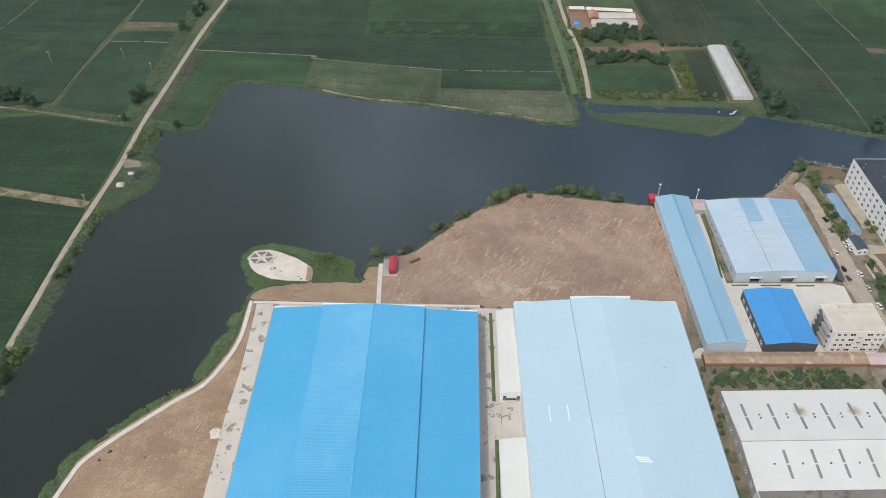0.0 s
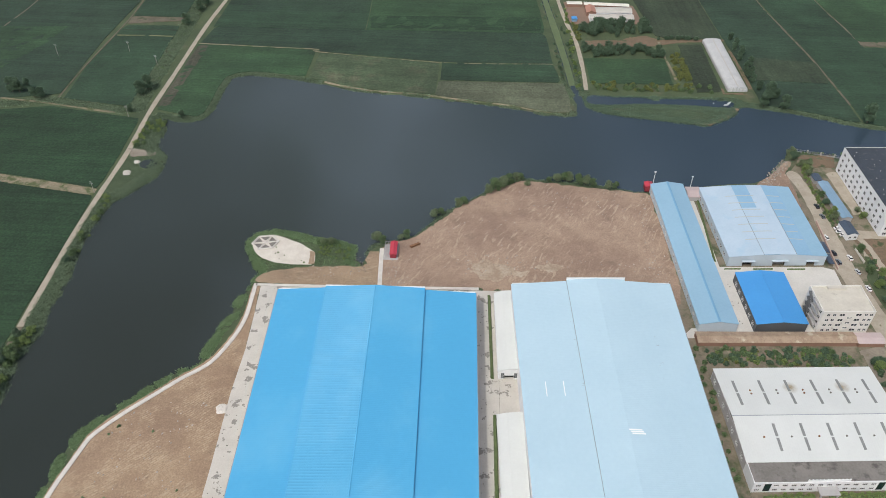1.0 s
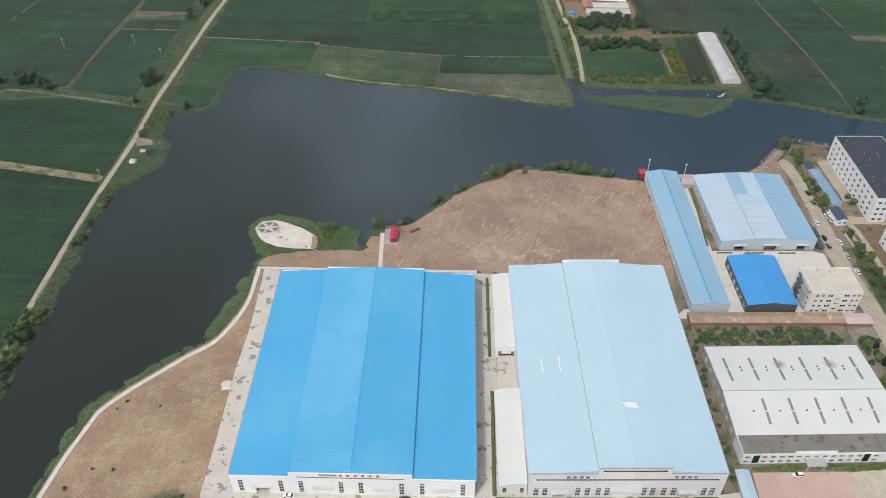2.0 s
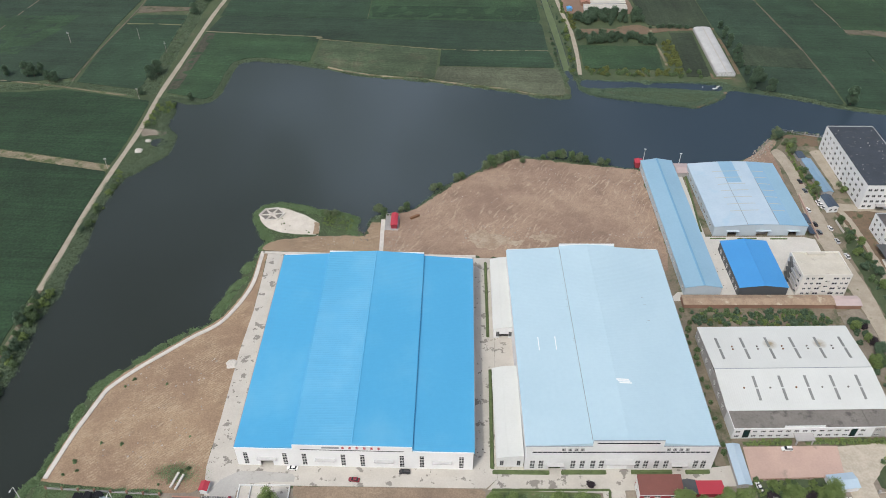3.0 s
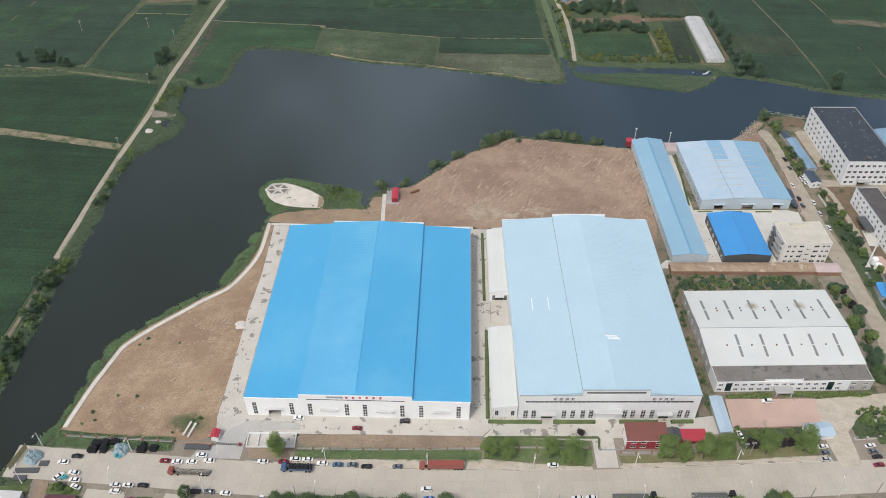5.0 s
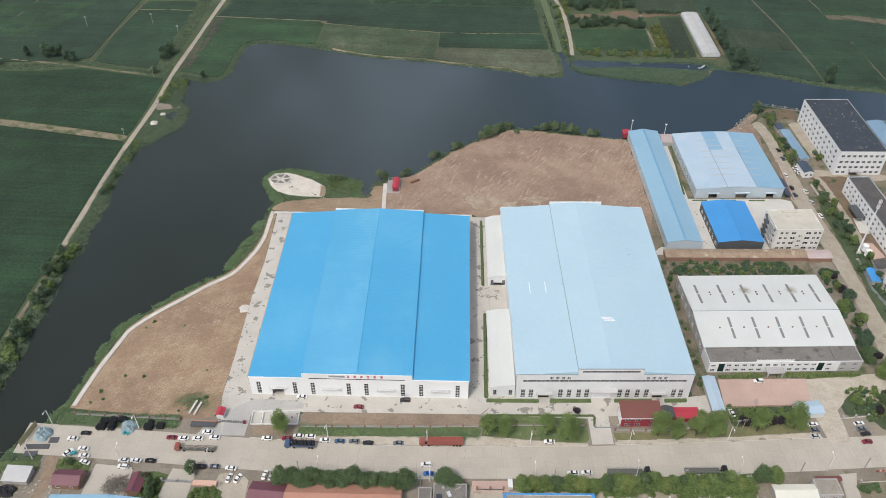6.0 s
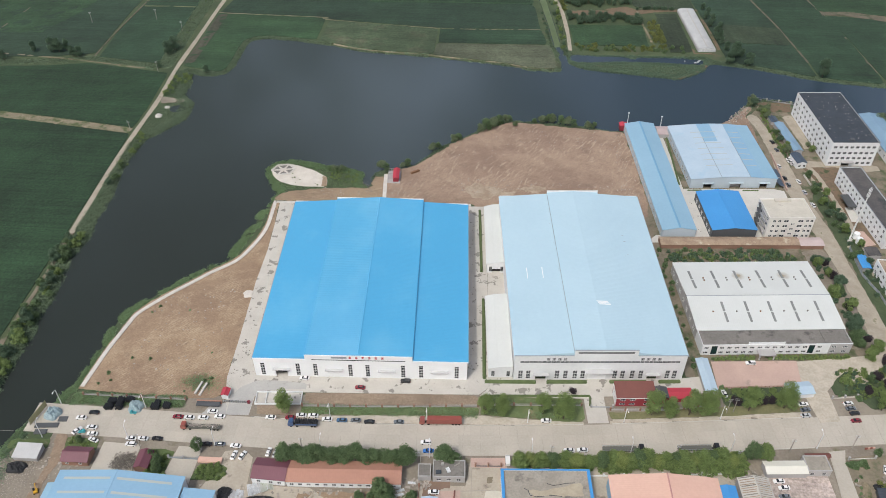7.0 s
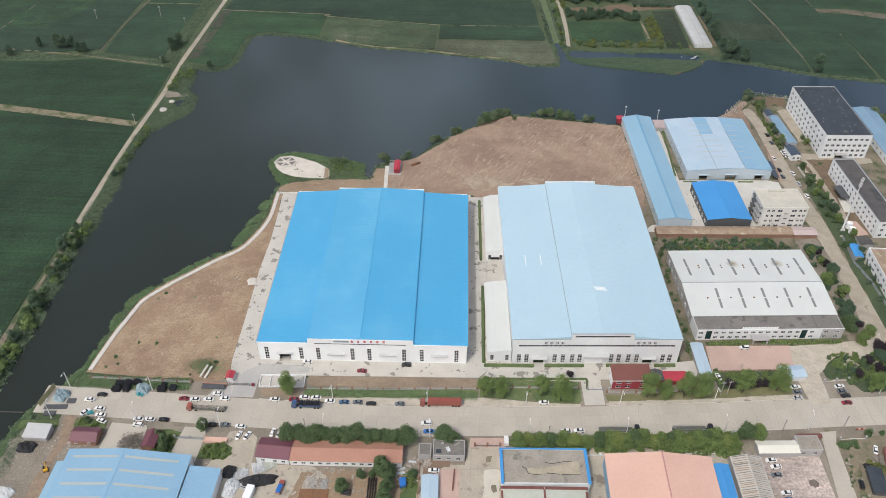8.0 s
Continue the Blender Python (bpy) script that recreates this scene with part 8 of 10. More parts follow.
# ------------------------------------------------ islet, lake path, pavilion
sheet("ground_sand", SAND, 0.28, "sandisle", 1.5, 0.04, label="white sandy top of the islet", ragged=0.3)
wheel = thing("planter_wheel", -18.6, 166.2, 0.3, 10, "white concrete wheel-shaped planter with six spokes", "planter")
hexa = [(7.2 * math.cos(math.pi / 3 * k), 6.0 * math.sin(math.pi / 3 * k)) for k in range(6)]
for k in range(6):
    (a, b), (c, d) = hexa[k], hexa[(k + 1) % 6]
    part("rim", Shape().tube((a, b, 0.25), (c, d, 0.25), 0.45, 0.45, 6), "palewall", wheel)
    part("spoke", Shape().tube((0, 0, 0.25), (a, b, 0.25), 0.35, 0.35, 6), "palewall", wheel)
    part("soil_bed", Shape().prism([(a * 0.16 + c * 0.16, b * 0.16 + d * 0.16), (a * 0.82 + c * 0.06, b * 0.82 + d * 0.06), (c * 0.82 + a * 0.06, d * 0.82 + b * 0.06)], 0.0, 0.12), "oldroof", wheel, "dark soil bed")
part("hub", Shape().tube((0, 0, 0), (0, 0, 0.8), 0.9, 0.7, 10), "palewall", wheel)
ribbon("pavement_path", LAKEPATH, 1.9, 0.45, "palewall", "pale concrete path on the lake dyke", "path", thick=0.6)
ribbon("pavement_path", [(-17.0, 133.4), (-6, 133.4), (24, 133.5), (97, 134.5)], 1.6, 0.45, "palewall", "pale concrete kerb wall behind the warehouse", "path", thick=0.6)
ribbon("pavement_path", [(46.3, 134.4), (45.4, 152), (44.9, 164)], 2.2, 0.4, "palewall", "concrete footpath to the pavilion", "path", thick=0.5)
pav = shed("pavilion", 50.0, 156.2, 1.0, 3.2, 10.4, 2.8, 3.3, "redwall", "redbright", "small pavilion with bright red roof and grey frame", category="pavilion", rib=0.5)
fr = Shape()
for yy in (0, 2.6, 5.2, 7.8, 10.4):
    fr.box(-3.2, -0.4, yy - 0.12, yy + 0.12, 2.6, 2.8).box(-3.2, -3.0, yy - 0.1, yy + 0.1, 0, 2.7)
fr.box(-3.2, -3.0, 0, 10.4, 2.6, 2.8).box(-1.6, -1.4, 0, 10.4, 2.6, 2.8)
part("pergola", fr, "greyrender", pav, "grey open frame")
lone("terrace", Shape().box(46.2, 54.0, 154.8, 167.6, 0.0, 0.32), "greyrender", "grey terrace slab under the pavilion", "terrace", kind="structure")
lone("scrap_beam", Shape().box(-2.8, 2.8, -0.7, 0.7, 0.15, 1.0).box(-3.0, 3.0, -0.9, -0.7, 0.15, 1.3), "rustload", "rusty red steel skip on the bare plot", "skip", m=pose(62.5, 167, 0.1, 0, 0, 35))


def heap(name, x, y, w, d, h, material, label, category, seed, bumps=26, jag=0.35):
    """A lumpy heap or a stack under a loose cover."""
    r = np.random.RandomState(seed)
    X, Y = np.meshgrid(np.linspace(-1, 1, bumps), np.linspace(-1, 1, bumps))
    e = np.clip(1 - (np.abs(X) ** 3 + np.abs(Y) ** 3), 0, 1) ** 0.5
    Z = h * e * (1 - jag + jag * (0.5 + 0.5 * wobble(X, Y, 0.9, seed)) * 2 + 0.15 * r.uniform(-1, 1, X.shape)) - 0.15
    n = bumps
    j, i = np.meshgrid(np.arange(n - 1), np.arange(n - 1), indexing="ij")
    a = (j * n + i).ravel()
    v = np.stack([X.ravel() * w / 2 * (1 + 0.1 * np.sin(5 * Y.ravel())), Y.ravel() * d / 2, Z.ravel()], 1)
    me = mesh_of(name, v.tolist(), np.stack([a, a + 1, a + n + 1, a + n], 1).tolist(), material)
    return lone(name, me, None, label, category, m=pose(x, y, 0.15, 0, 0, r.uniform(-15, 15)))


heap("concrete_mound", -115, 227, 4.6, 4.4, 1.3, "palewall", "pale rubble heap on the western point", "rubble mound", 2)
heap("concrete_mound", -112.5, 238.5, 3.6, 2.6, 1.0, "palewall", "pale rubble heap on the western point", "rubble mound", 3)
sheet("ground_soil", RAMP, 0.2, "dust", 1.0, 0.03, label="bare earth ramp to the water", ragged=0.8)
sheet("water_pond", POND, 0.16, "water", 1.0, 0.0, label="shallow dark pool among the reeds", ragged=0.3)
heap("concrete_mound", -15.5, 55, 5, 5.5, 0.9, "palewall", "broken concrete heap beside the yard", "rubble mound", 4)


# ------------------------------------------------ vehicles
PAINT = {"white": (0.78, 0.78, 0.77), "black": (0.015, 0.015, 0.017), "grey": (0.14, 0.16, 0.18), "blue": (0.05, 0.13, 0.24), "red": (0.22, 0.015, 0.03), "silver": (0.5, 0.51, 0.52), "teal": (0.06, 0.38, 0.42), "azure": (0.03, 0.16, 0.5), "tred": (0.31, 0.085, 0.065), "tblue": (0.05, 0.10, 0.22), "dgreen": (0.13, 0.13, 0.11), "yellow": (0.62, 0.36, 0.03)}
for k, c in PAINT.items():
    M["paint_" + k] = mat("car_paint_" + k, c, tuple(q * 0.93 for q in c), 0.28, scale=0.5, coat=0.6)
M["lamp_red"] = mat("tail_lamp", (0.4, 0.01, 0.01), rough=0.2)
M["lamp_clear"] = mat("head_lamp", (0.7, 0.7, 0.7), rough=0.15)
_cars = {}


def loft(rings):
    s = Shape()
    n = len(rings[0])
    v = [p for r in rings for p in r]
    f = [(k * n + i, k * n + (i + 1) % n, (k + 1) * n + (i + 1) % n, (k + 1) * n + i) for k in range(len(rings) - 1) for i in range(n)]
    f += [tuple(range(n - 1, -1, -1)), tuple(range((len(rings) - 1) * n, len(rings) * n))]
    return s.add(v, f)


def car(x, y, turn, paint="white", kind="sedan", label=""):
    """A parked car: body, glasshouse, roof, four wheels, lamps."""
    names = {"white": "white", "black": "black", "grey": "dark grey", "blue": "dark blue", "red": "dark red", "silver": "silver", "teal": "teal", "azure": "blue"}
    key = (paint, kind)
    label = label or f"parked {names[paint]} {'saloon car' if kind == 'sedan' else 'tall estate car'} on the paving"
    if key in _cars:
        ob = copy_thing(_cars[key], pose(x, y, 0.2, 0, 0, turn))
        return tagged(ob, label)
    tall = kind != "sedan"
    L, Wd, H = (4.6, 1.8, 1.46) if not tall else (4.6, 1.86, 1.72)
    ob = thing("car", x, y, 0.2, turn, label, "car", "parked cars")
    belt = 0.92 if not tall else 1.05
    ring = lambda px, z0, z1, hw: [(px, -hw, z0), (px, hw, z0), (px, hw * 1.0, z0 + (z1 - z0) * 0.6), (px, hw * 0.9, z1), (px, -hw * 0.9, z1), (px, -hw, z0 + (z1 - z0) * 0.6)]
    hw = Wd / 2
    body = loft([ring(-L / 2, 0.38, belt - 0.14, hw * 0.84), ring(-L / 2 + 0.25, 0.26, belt, hw * 0.97), ring(-0.9, 0.24, belt + 0.03, hw), ring(0.75, 0.24, belt, hw), ring(1.55, 0.25, belt - 0.1, hw * 0.98), ring(L / 2 - 0.15, 0.3, belt - 0.22, hw * 0.92), ring(L / 2, 0.4, belt - 0.34, hw * 0.78)])
    part("body", body, "paint_" + paint, ob)
    rear = -1.75 if not tall else -2.1
    rtop = -1.05 if not tall else -1.9
    g = lambda z, a, b, w: [(a, -w, z), (b, -w, z), (b, w, z), (a, w, z)]
    part("glasshouse", loft([g(belt - 0.02, rear, 1.05, hw * 0.86), g(H - 0.06, rtop, 0.22, hw * 0.68)]), "glass", ob, "dark car windows")
    part("roof", loft([g(H - 0.055, rtop - 0.06, 0.28, hw * 0.7), g(H, rtop + 0.1, 0.1, hw * 0.6)]), "paint_" + paint, ob)
    wm_ = Shape().tube((0, -0.11, 0.33), (0, 0.11, 0.33), 0.33, 0.33, 12).mesh("wheel", "tyre")
    for a in (-1.4, 1.4):
        for b in (-hw + 0.1, hw - 0.1):
            part("wheel", wm_, None, ob).location = (a, b, 0)
    for b in (-0.6, 0.6):
        part("headlight", Shape().box(L / 2 - 0.14, L / 2 - 0.02, b - 0.18, b + 0.18, belt - 0.36, belt - 0.24), "lamp_clear", ob)
        part("tail_light", Shape().box(-L / 2 - 0.01, -L / 2 + 0.1, b - 0.18, b + 0.18, belt - 0.32, belt - 0.16), "lamp_red", ob)
    _cars[key] = ob
    return ob


for x, y, t, p, k in [(11.5, -22.2, 178, "white", "sedan"), (20, -22.0, 178, "red", "sedan"), (24.5, -20.6, 178, "white", "sedan"), (29.6, -20.6, 178, "white", "sedan"), (36, -22.3, 179, "white", "sedan"), (42.4, -22.6, 180, "blue", "sedan"), (48.4, -22.4, 180, "grey", "sedan"), (54.3, -23, 180, "black", "sedan"), (67, -22.6, 181, "grey", "sedan"),
                      (22.4, 0.3, 178, "white", "sedan"), (48.2, -4.2, 176, "red", "sedan"), (68.3, 0.2, 180, "black", "suv"),
                      (-70, -25.4, 178, "white", "sedan"), (-65.5, -22.4, 178, "black", "sedan"), (-69.2, -32.2, 52, "white", "sedan"), (-63.7, -30.2, 175, "white", "sedan"), (-62.2, -33.6, 178, "white", "sedan"), (-60.6, -36.6, 160, "white", "sedan"),
                      (-28.6, -23.3, 178, "red", "sedan"), (-23.6, -23.6, 178, "white", "sedan"), (-17.6, -23.4, 178, "white", "sedan"), (-14.4, -20.0, 178, "white", "sedan"), (-10.6, -22.6, 178, "white", "sedan"),
                      (-45, -35.2, 176, "white", "sedan"), (-40, -35.2, 176, "white", "sedan"), (-34, -35, 176, "black", "sedan"), (-44.2, -38.2, 176, "white", "suv"), (-12.5, -37, 178, "black", "sedan"), (-7, -36.8, 178, "grey", "sedan"), (-0.2, -37.4, 174, "white", "sedan"), (0.2, -42, 78, "white", "sedan"), (3.8, -42, 68, "white", "sedan"), (14.2, -40, 82, "white", "sedan"), (17.2, -40.4, 75, "silver", "sedan"),
                      (79.2, -32.8, 180, "white", "suv"), (80.4, -37.0, 180, "azure", "sedan"), (139, -34.6, 182, "white", "sedan"), (144.6, -34.2, 182, "white", "sedan"), (130.4, -19.6, 180, "white", "sedan"),
                      (227.5, 17.0, 182, "white", "suv"), (211, -1.5, 102, "white", "sedan"), (244.4, -6.4, 10, "white", "sedan"), (244.4, -9.4, 10, "grey", "sedan"), (243.6, -12.6, 8, "silver", "sedan"), (264.4, -5.2, 12, "white", "sedan"), (264.6, -8.0, 10, "grey", "sedan"), (265.4, -10.6, 10, "black", "sedan"), (264.4, -14.6, 184, "red", "sedan"),
                      (222.2, -46.4, 184, "white", "sedan"), (223.4, -49.4, 184, "white", "sedan"), (222.4, -53.4, 184, "grey", "sedan"), (224.2, -61.6, 184, "white", "sedan"), (223.6, -64.8, 184, "azure", "sedan"), (83.4, -56.4, 180, "white", "sedan"),
                      (288.2, 182, 100, "white", "sedan"), (295.3, 165.6, 100, "white", "sedan"), (288.0, 169, 98, "black", "sedan"), (297.2, 190.4, 12, "white", "sedan"), (297.4, 187.4, 10, "white", "sedan"), (298.4, 184.6, 12, "white", "sedan"), (292.0, 210, 100, "black", "sedan"), (292.2, 200.6, 100, "grey", "sedan"), (296.4, 142, 98, "white", "sedan"), (295.5, 154.6, 96, "silver", "sedan"), (288.0, 161.8, 98, "grey", "suv"),
                      (267.5, -39.5, 70, "white", "sedan"), (255.4, -56.6, 82, "black", "suv")]:
    car(x, y, t, p, k)
# a white van in the gateway
van = thing("van", 113.2, -40.6, 0.22, 92, "white delivery van in the paved gateway", "van")
part("body", loft([[(a, -w, 0.35), (a, w, 0.35), (a, w, h), (a, -w, h)] for a, w, h in ((-2.6, 0.88, 2.0), (-2.4, 0.93, 2.15), (1.2, 0.93, 2.15), (1.9, 0.9, 1.3), (2.5, 0.85, 1.0))]), "paint_white", van)
part("windscreen", Shape().add([(1.24, -0.8, 2.1), (1.24, 0.8, 2.1), (1.93, 0.8, 1.34), (1.93, -0.8, 1.34)], [(0, 3, 2, 1)]), "glass", van)
for a in (-1.6, 1.6):
    for b in (-0.82, 0.82):
        part("wheel", Shape().tube((a, b - 0.11, 0.34), (a, b + 0.11, 0.34), 0.34, 0.34, 12), "tyre", van)


def truck(x, y, turn, length, paint, load, label, axles=4):
    """Cab, chassis, bed and load. The cab is at +x."""
    ob = thing("truck", x, y, 0.2, turn, label, "truck")
    f = length / 2
    part("cab", loft([[(a, -w, 0.6), (a, w, 0.6), (a, w, h), (a, -w, h)] for a, w, h in ((f - 2.3, 1.2, 2.9), (f - 1.9, 1.25, 3.1), (f - 0.4, 1.22, 3.0), (f, 1.15, 1.9))]), "paint_" + paint, ob)
    part("windscreen", Shape().add([(f - 0.38, -1.05, 2.92), (f - 0.38, 1.05, 2.92), (f + 0.01, 1.0, 1.95), (f + 0.01, -1.0, 1.95)], [(0, 3, 2, 1)]), "glass", ob)
    part("chassis", Shape().box(-f, f - 2.0, -0.5, 0.5, 0.7, 1.05), "tyre", ob)
    part("bed", Shape().box(-f, f - 3.1, -1.25, 1.25, 1.05, 1.3), "paint_dgreen" if load != "container" else "paint_tred", ob)
    wmesh = Shape().tube((0, -0.18, 0.5), (0, 0.18, 0.5), 0.5, 0.5, 12).mesh("wheel", "tyre")
    ax = [f - 1.3, f - 4.0] + [-f + 1.0 + 1.35 * k for k in range(axles - 2)]
    for a in ax:
        for b in (-1.05, 1.05):
            part("wheel", wmesh, None, ob).location = (a, b, 0)
    if load == "container":
        c = Shape()
        n = 44
        for k in range(n):
            a = -f + 0.1 + (length - 3.6) * k / n
            w = (length - 3.6) / n
            c.box(a, a + w * 0.5, -1.2, 1.2, 1.3, 3.6).box(a + w * 0.5, a + w, -1.14, 1.14, 1.3, 3.55)
        part("container", c, "paint_tred", ob, "ribbed red cargo box")
    elif load == "cars":
        c = Shape()
        for k in range(9):
            a = -f + 0.5 + (length - 4.2) * k / 8
            c.box(a - 0.25, a + 0.5, -1.2, 1.2, 1.3, 3.0 + 0.15 * math.sin(k * 2.0))
        part("load", c, "black", ob, "dark bundled load")
        part("rack", Shape().box(-f, f - 3.2, -1.27, -1.2, 1.3, 2.2).box(-f, f - 3.2, 1.2, 1.27, 1.3, 2.2), "paint_tblue", ob, "blue side boards")
    elif load == "scrap":
        for k in range(16):
            a = -f + 0.8 + (length - 5.0) * (k / 15)
            part("beam", Shape().tube((a - 0.8, -1.0 + 0.12 * (k % 5), 1.5 + 0.1 * (k % 3)), (a + 1.2, 0.9 - 0.2 * (k % 4), 1.7 + 0.16 * (k % 4)), 0.16, 0.16, 6), "rubble", ob, "greyish steel section" if k == 0 else "")
    else:
        c = Shape()
        for k in range(11):
            a = -f + 0.1 + (length - 3.4) * k / 10
            c.box(a - 0.06, a + 0.06, -1.27, -1.15, 1.3, 2.2).box(a - 0.06, a + 0.06, 1.15, 1.27, 1.3, 2.2)
        c.box(-f, f - 3.1, -1.26, -1.18, 1.9, 2.05).box(-f, f - 3.1, 1.18, 1.26, 1.9, 2.05)
        part("stakes", c, "steel", ob, "grey side stakes")
    return ob


truck(84.9, -22.2, 181.5, 18.2, "tred", "container", "long red articulated lorry parked at the kerb", 5)
truck(26.0, -25.4, 180.5, 12.6, "tblue", "cars", "blue lorry with a dark bundled load", 4)
truck(-17.2, -28.6, 180, 16.8, "tred", "scrap", "flatbed lorry with red cab and scrap load", 5)
truck(161.6, -33.6, 2.5, 17.4, "black", "empty", "long empty flatbed lorry with black cab", 5)
truck(193.0, -32.0, 3.0, 17.4, "black", "empty", "long empty flatbed lorry with black cab", 5)


def trike(x, y, turn):
    ob = thing("cargo_trike", x, y, 0.2, turn, "small teal three-wheeled cargo bike", "cargo trike")
    part("bed", Shape().box(-1.3, 0.3, -0.55, 0.55, 0.5, 0.62).box(-1.3, 0.3, -0.6, -0.54, 0.5, 1.0).box(-1.3, 0.3, 0.54, 0.6, 0.5, 1.0), "paint_teal", ob)
    part("cab", loft([[(a, -w, 0.4), (a, w, 0.4), (a, w, h), (a, -w, h)] for a, w, h in ((0.4, 0.6, 1.7), (1.0, 0.6, 1.75), (1.5, 0.45, 1.1))]), "paint_teal", ob)
    for a, b in ((-0.8, -0.55), (-0.8, 0.55), (1.2, 0)):
        part("wheel", Shape().tube((a, b - 0.07, 0.26), (a, b + 0.07, 0.26), 0.26, 0.26, 10), "tyre", ob)


trike(-48.5, -22.0, 178)
trike(-67.0, -32.8, 10)
ex = thing("excavator", -74.2, -61.8, 0.2, 118, "yellow tracked excavator on the littered yard", "excavator")
for b in (-1.0, 1.0):
    part("track", loft([[(a, b - 0.28, z0), (a, b + 0.28, z0), (a, b + 0.28, z1), (a, b - 0.28, z1)] for a, z0, z1 in ((-1.8, 0.3, 0.5), (-1.5, 0.0, 0.85), (1.5, 0.0, 0.85), (1.8, 0.3, 0.5))]), "tyre", ex)
part("house", Shape().box(-1.7, 0.9, -1.1, 1.1, 0.95, 1.9), "paint_yellow", ex)
part("cab", Shape().box(-0.2, 1.1, 0.15, 1.1, 1.9, 2.8), "glass", ex)
part("boom", Shape().tube((0.8, -0.3, 1.6), (3.2, -0.3, 3.6), 0.25, 0.2, 6).tube((3.2, -0.3, 3.6), (4.6, -0.3, 1.8), 0.2, 0.15, 6), "paint_yellow", ex)
part("bucket", Shape().box(4.2, 5.0, -0.8, 0.2, 1.1, 1.8), "rustload", ex)
ex.scale = (0.72, 0.72, 0.72)

# ------------------------------------------------ street lamps, poles, mast
def street_lamp():
    ob = thing("street_lamp", 0, 0, 0, 0, "tall white street lamp with a short arm", "street lamp", "street lamps")
    part("pole", Shape().tube((0, 0, 0), (0, 0, 9.2), 0.2, 0.13, 8), "lampwhite", ob)
    part("arm", Shape().tube((0, 0, 9.15), (0, 1.0, 9.6), 0.1, 0.08, 6).tube((0, 1.0, 9.6), (0, 2.0, 9.75), 0.08, 0.08, 6), "lampwhite", ob)
    part("lamp_head", Shape().box(-0.2, 0.2, 1.7, 2.7, 9.68, 9.86), "lampwhite", ob)
    part("base", Shape().box(-0.3, 0.3, -0.3, 0.3, -0.1, 0.3), "greyrender", ob)
    return ob


lamp = street_lamp()
spots = [(-82, -17.8, 180), (-44.3, -18.6, 180), (37, -20.5, 180), (79, -21.5, 180), (122.4, -20.6, 180), (164, -18.8, 180), (206, -15.6, 180), (281, -8.5, 180), (-83, -35.5, 0), (-46, -35.6, 0), (-9, -37.2, 0), (36, -39, 0), (81, -40, 0), (123, -38.4, 0), (164, -36.2, 0), (206, -33, 0), (243, -29.4, 0)]
for k, (x, y, t) in enumerate(spots):
    (lamp if k == 0 else copy_thing(lamp, Matrix.Identity(4))).matrix_basis = pose(x, y, 0.05, 0, 0, t + random.uniform(-4, 4))


def utility_pole(x, y, h, turn, label="grey concrete utility pole with crossarms"):
    ob = thing("utility_pole", x, y, 0.0, turn, label, "utility pole", "utility poles")
    part("pole", Shape().tube((0, 0, 0), (0, 0, h), 0.2, 0.12, 8), "wood", ob)
    for z in (h - 0.4, h - 1.3):
        part("crossarm", Shape().box(-0.9, 0.9, -0.07, 0.07, z, z + 0.12), "steel", ob)
        for a in (-0.8, 0.0, 0.8):
            part("insulator", Shape().tube((a, 0, z + 0.12), (a, 0, z + 0.4), 0.07, 0.05, 6), "lampwhite", ob)
    return ob


for x, y, h in [(-40, -39, 8.5), (-14, -41, 8.5), (28, -38.6, 9), (77.5, -43, 9), (131, -38.2, 8.5), (183, -36.4, 8.5), (207, -38.5, 9), (231, -31.5, 8.5), (258, -28.5, 8.5), (209.5, -12.2, 9.5), (212.5, -11.6, 9.5), (-124, 8, 8), (-127.5, 207, 8), (-135, 290, 8.5), (-137, 360, 8.5), (-180, 62, 9), (-164, 380, 9), (-215, 372, 9)]:
    utility_pole(x, y, h, random.uniform(-15, 15))
for x, y in ((200.5, 226.5), (221.5, 222.5)):
    ob = thing("flood_lamp", x, y, -0.2, 0, "tall thin white lamp pole by the water", "lamp pole")
    part("pole", Shape().tube((0, 0, 0), (0, 0, 10.5), 0.22, 0.14, 8), "lampwhite", ob)
    part("lamp_head", Shape().box(-0.6, 0.6, -0.3, 0.3, 10.4, 10.8), "lampwhite", ob)
mast = thing("radio_mast", 306.4, 110.9, 0.1, 0, "tall white radio mast with antenna panels", "radio mast")
part("pole", Shape().tube((0, 0, 0), (0, 0, 34), 0.5, 0.24, 10), "lampwhite", mast)
part("platform", Shape().tube((0, 0, 29.5), (0, 0, 29.8), 0.75, 0.75, 10), "steel", mast)
part("platform", Shape().tube((0, 0, 33.0), (0, 0, 33.3), 0.75, 0.75, 10), "steel", mast)
for k in range(6):
    a = k * math.pi / 3
    part("antenna", Shape().box(0.7 * math.cos(a) - 0.14, 0.7 * math.cos(a) + 0.14, 0.7 * math.sin(a) - 0.14, 0.7 * math.sin(a) + 0.14, 29.8 + (k % 2) * 3.4, 32.0 + (k % 2) * 3.4), "lampwhite", mast)
part("footing", Shape().box(-1.6, 1.6, -1.6, 1.6, -0.1, 0.6), "palewall", mast)
for k, (x, y) in enumerate(((310.5, 108.5), (310.5, 113))):
    tk = thing("storage_tank", x, y, 0.1, 0, "white cylindrical storage tank beside the mast", "tank")
    part("shell", Shape().tube((0, 0, 0), (0, 0, 3.4), 1.7, 1.7, 18), "white", tk)
    part("dome", Shape().tube((0, 0, 3.4), (0, 0, 4.1), 1.7, 0.4, 18), "white", tk)

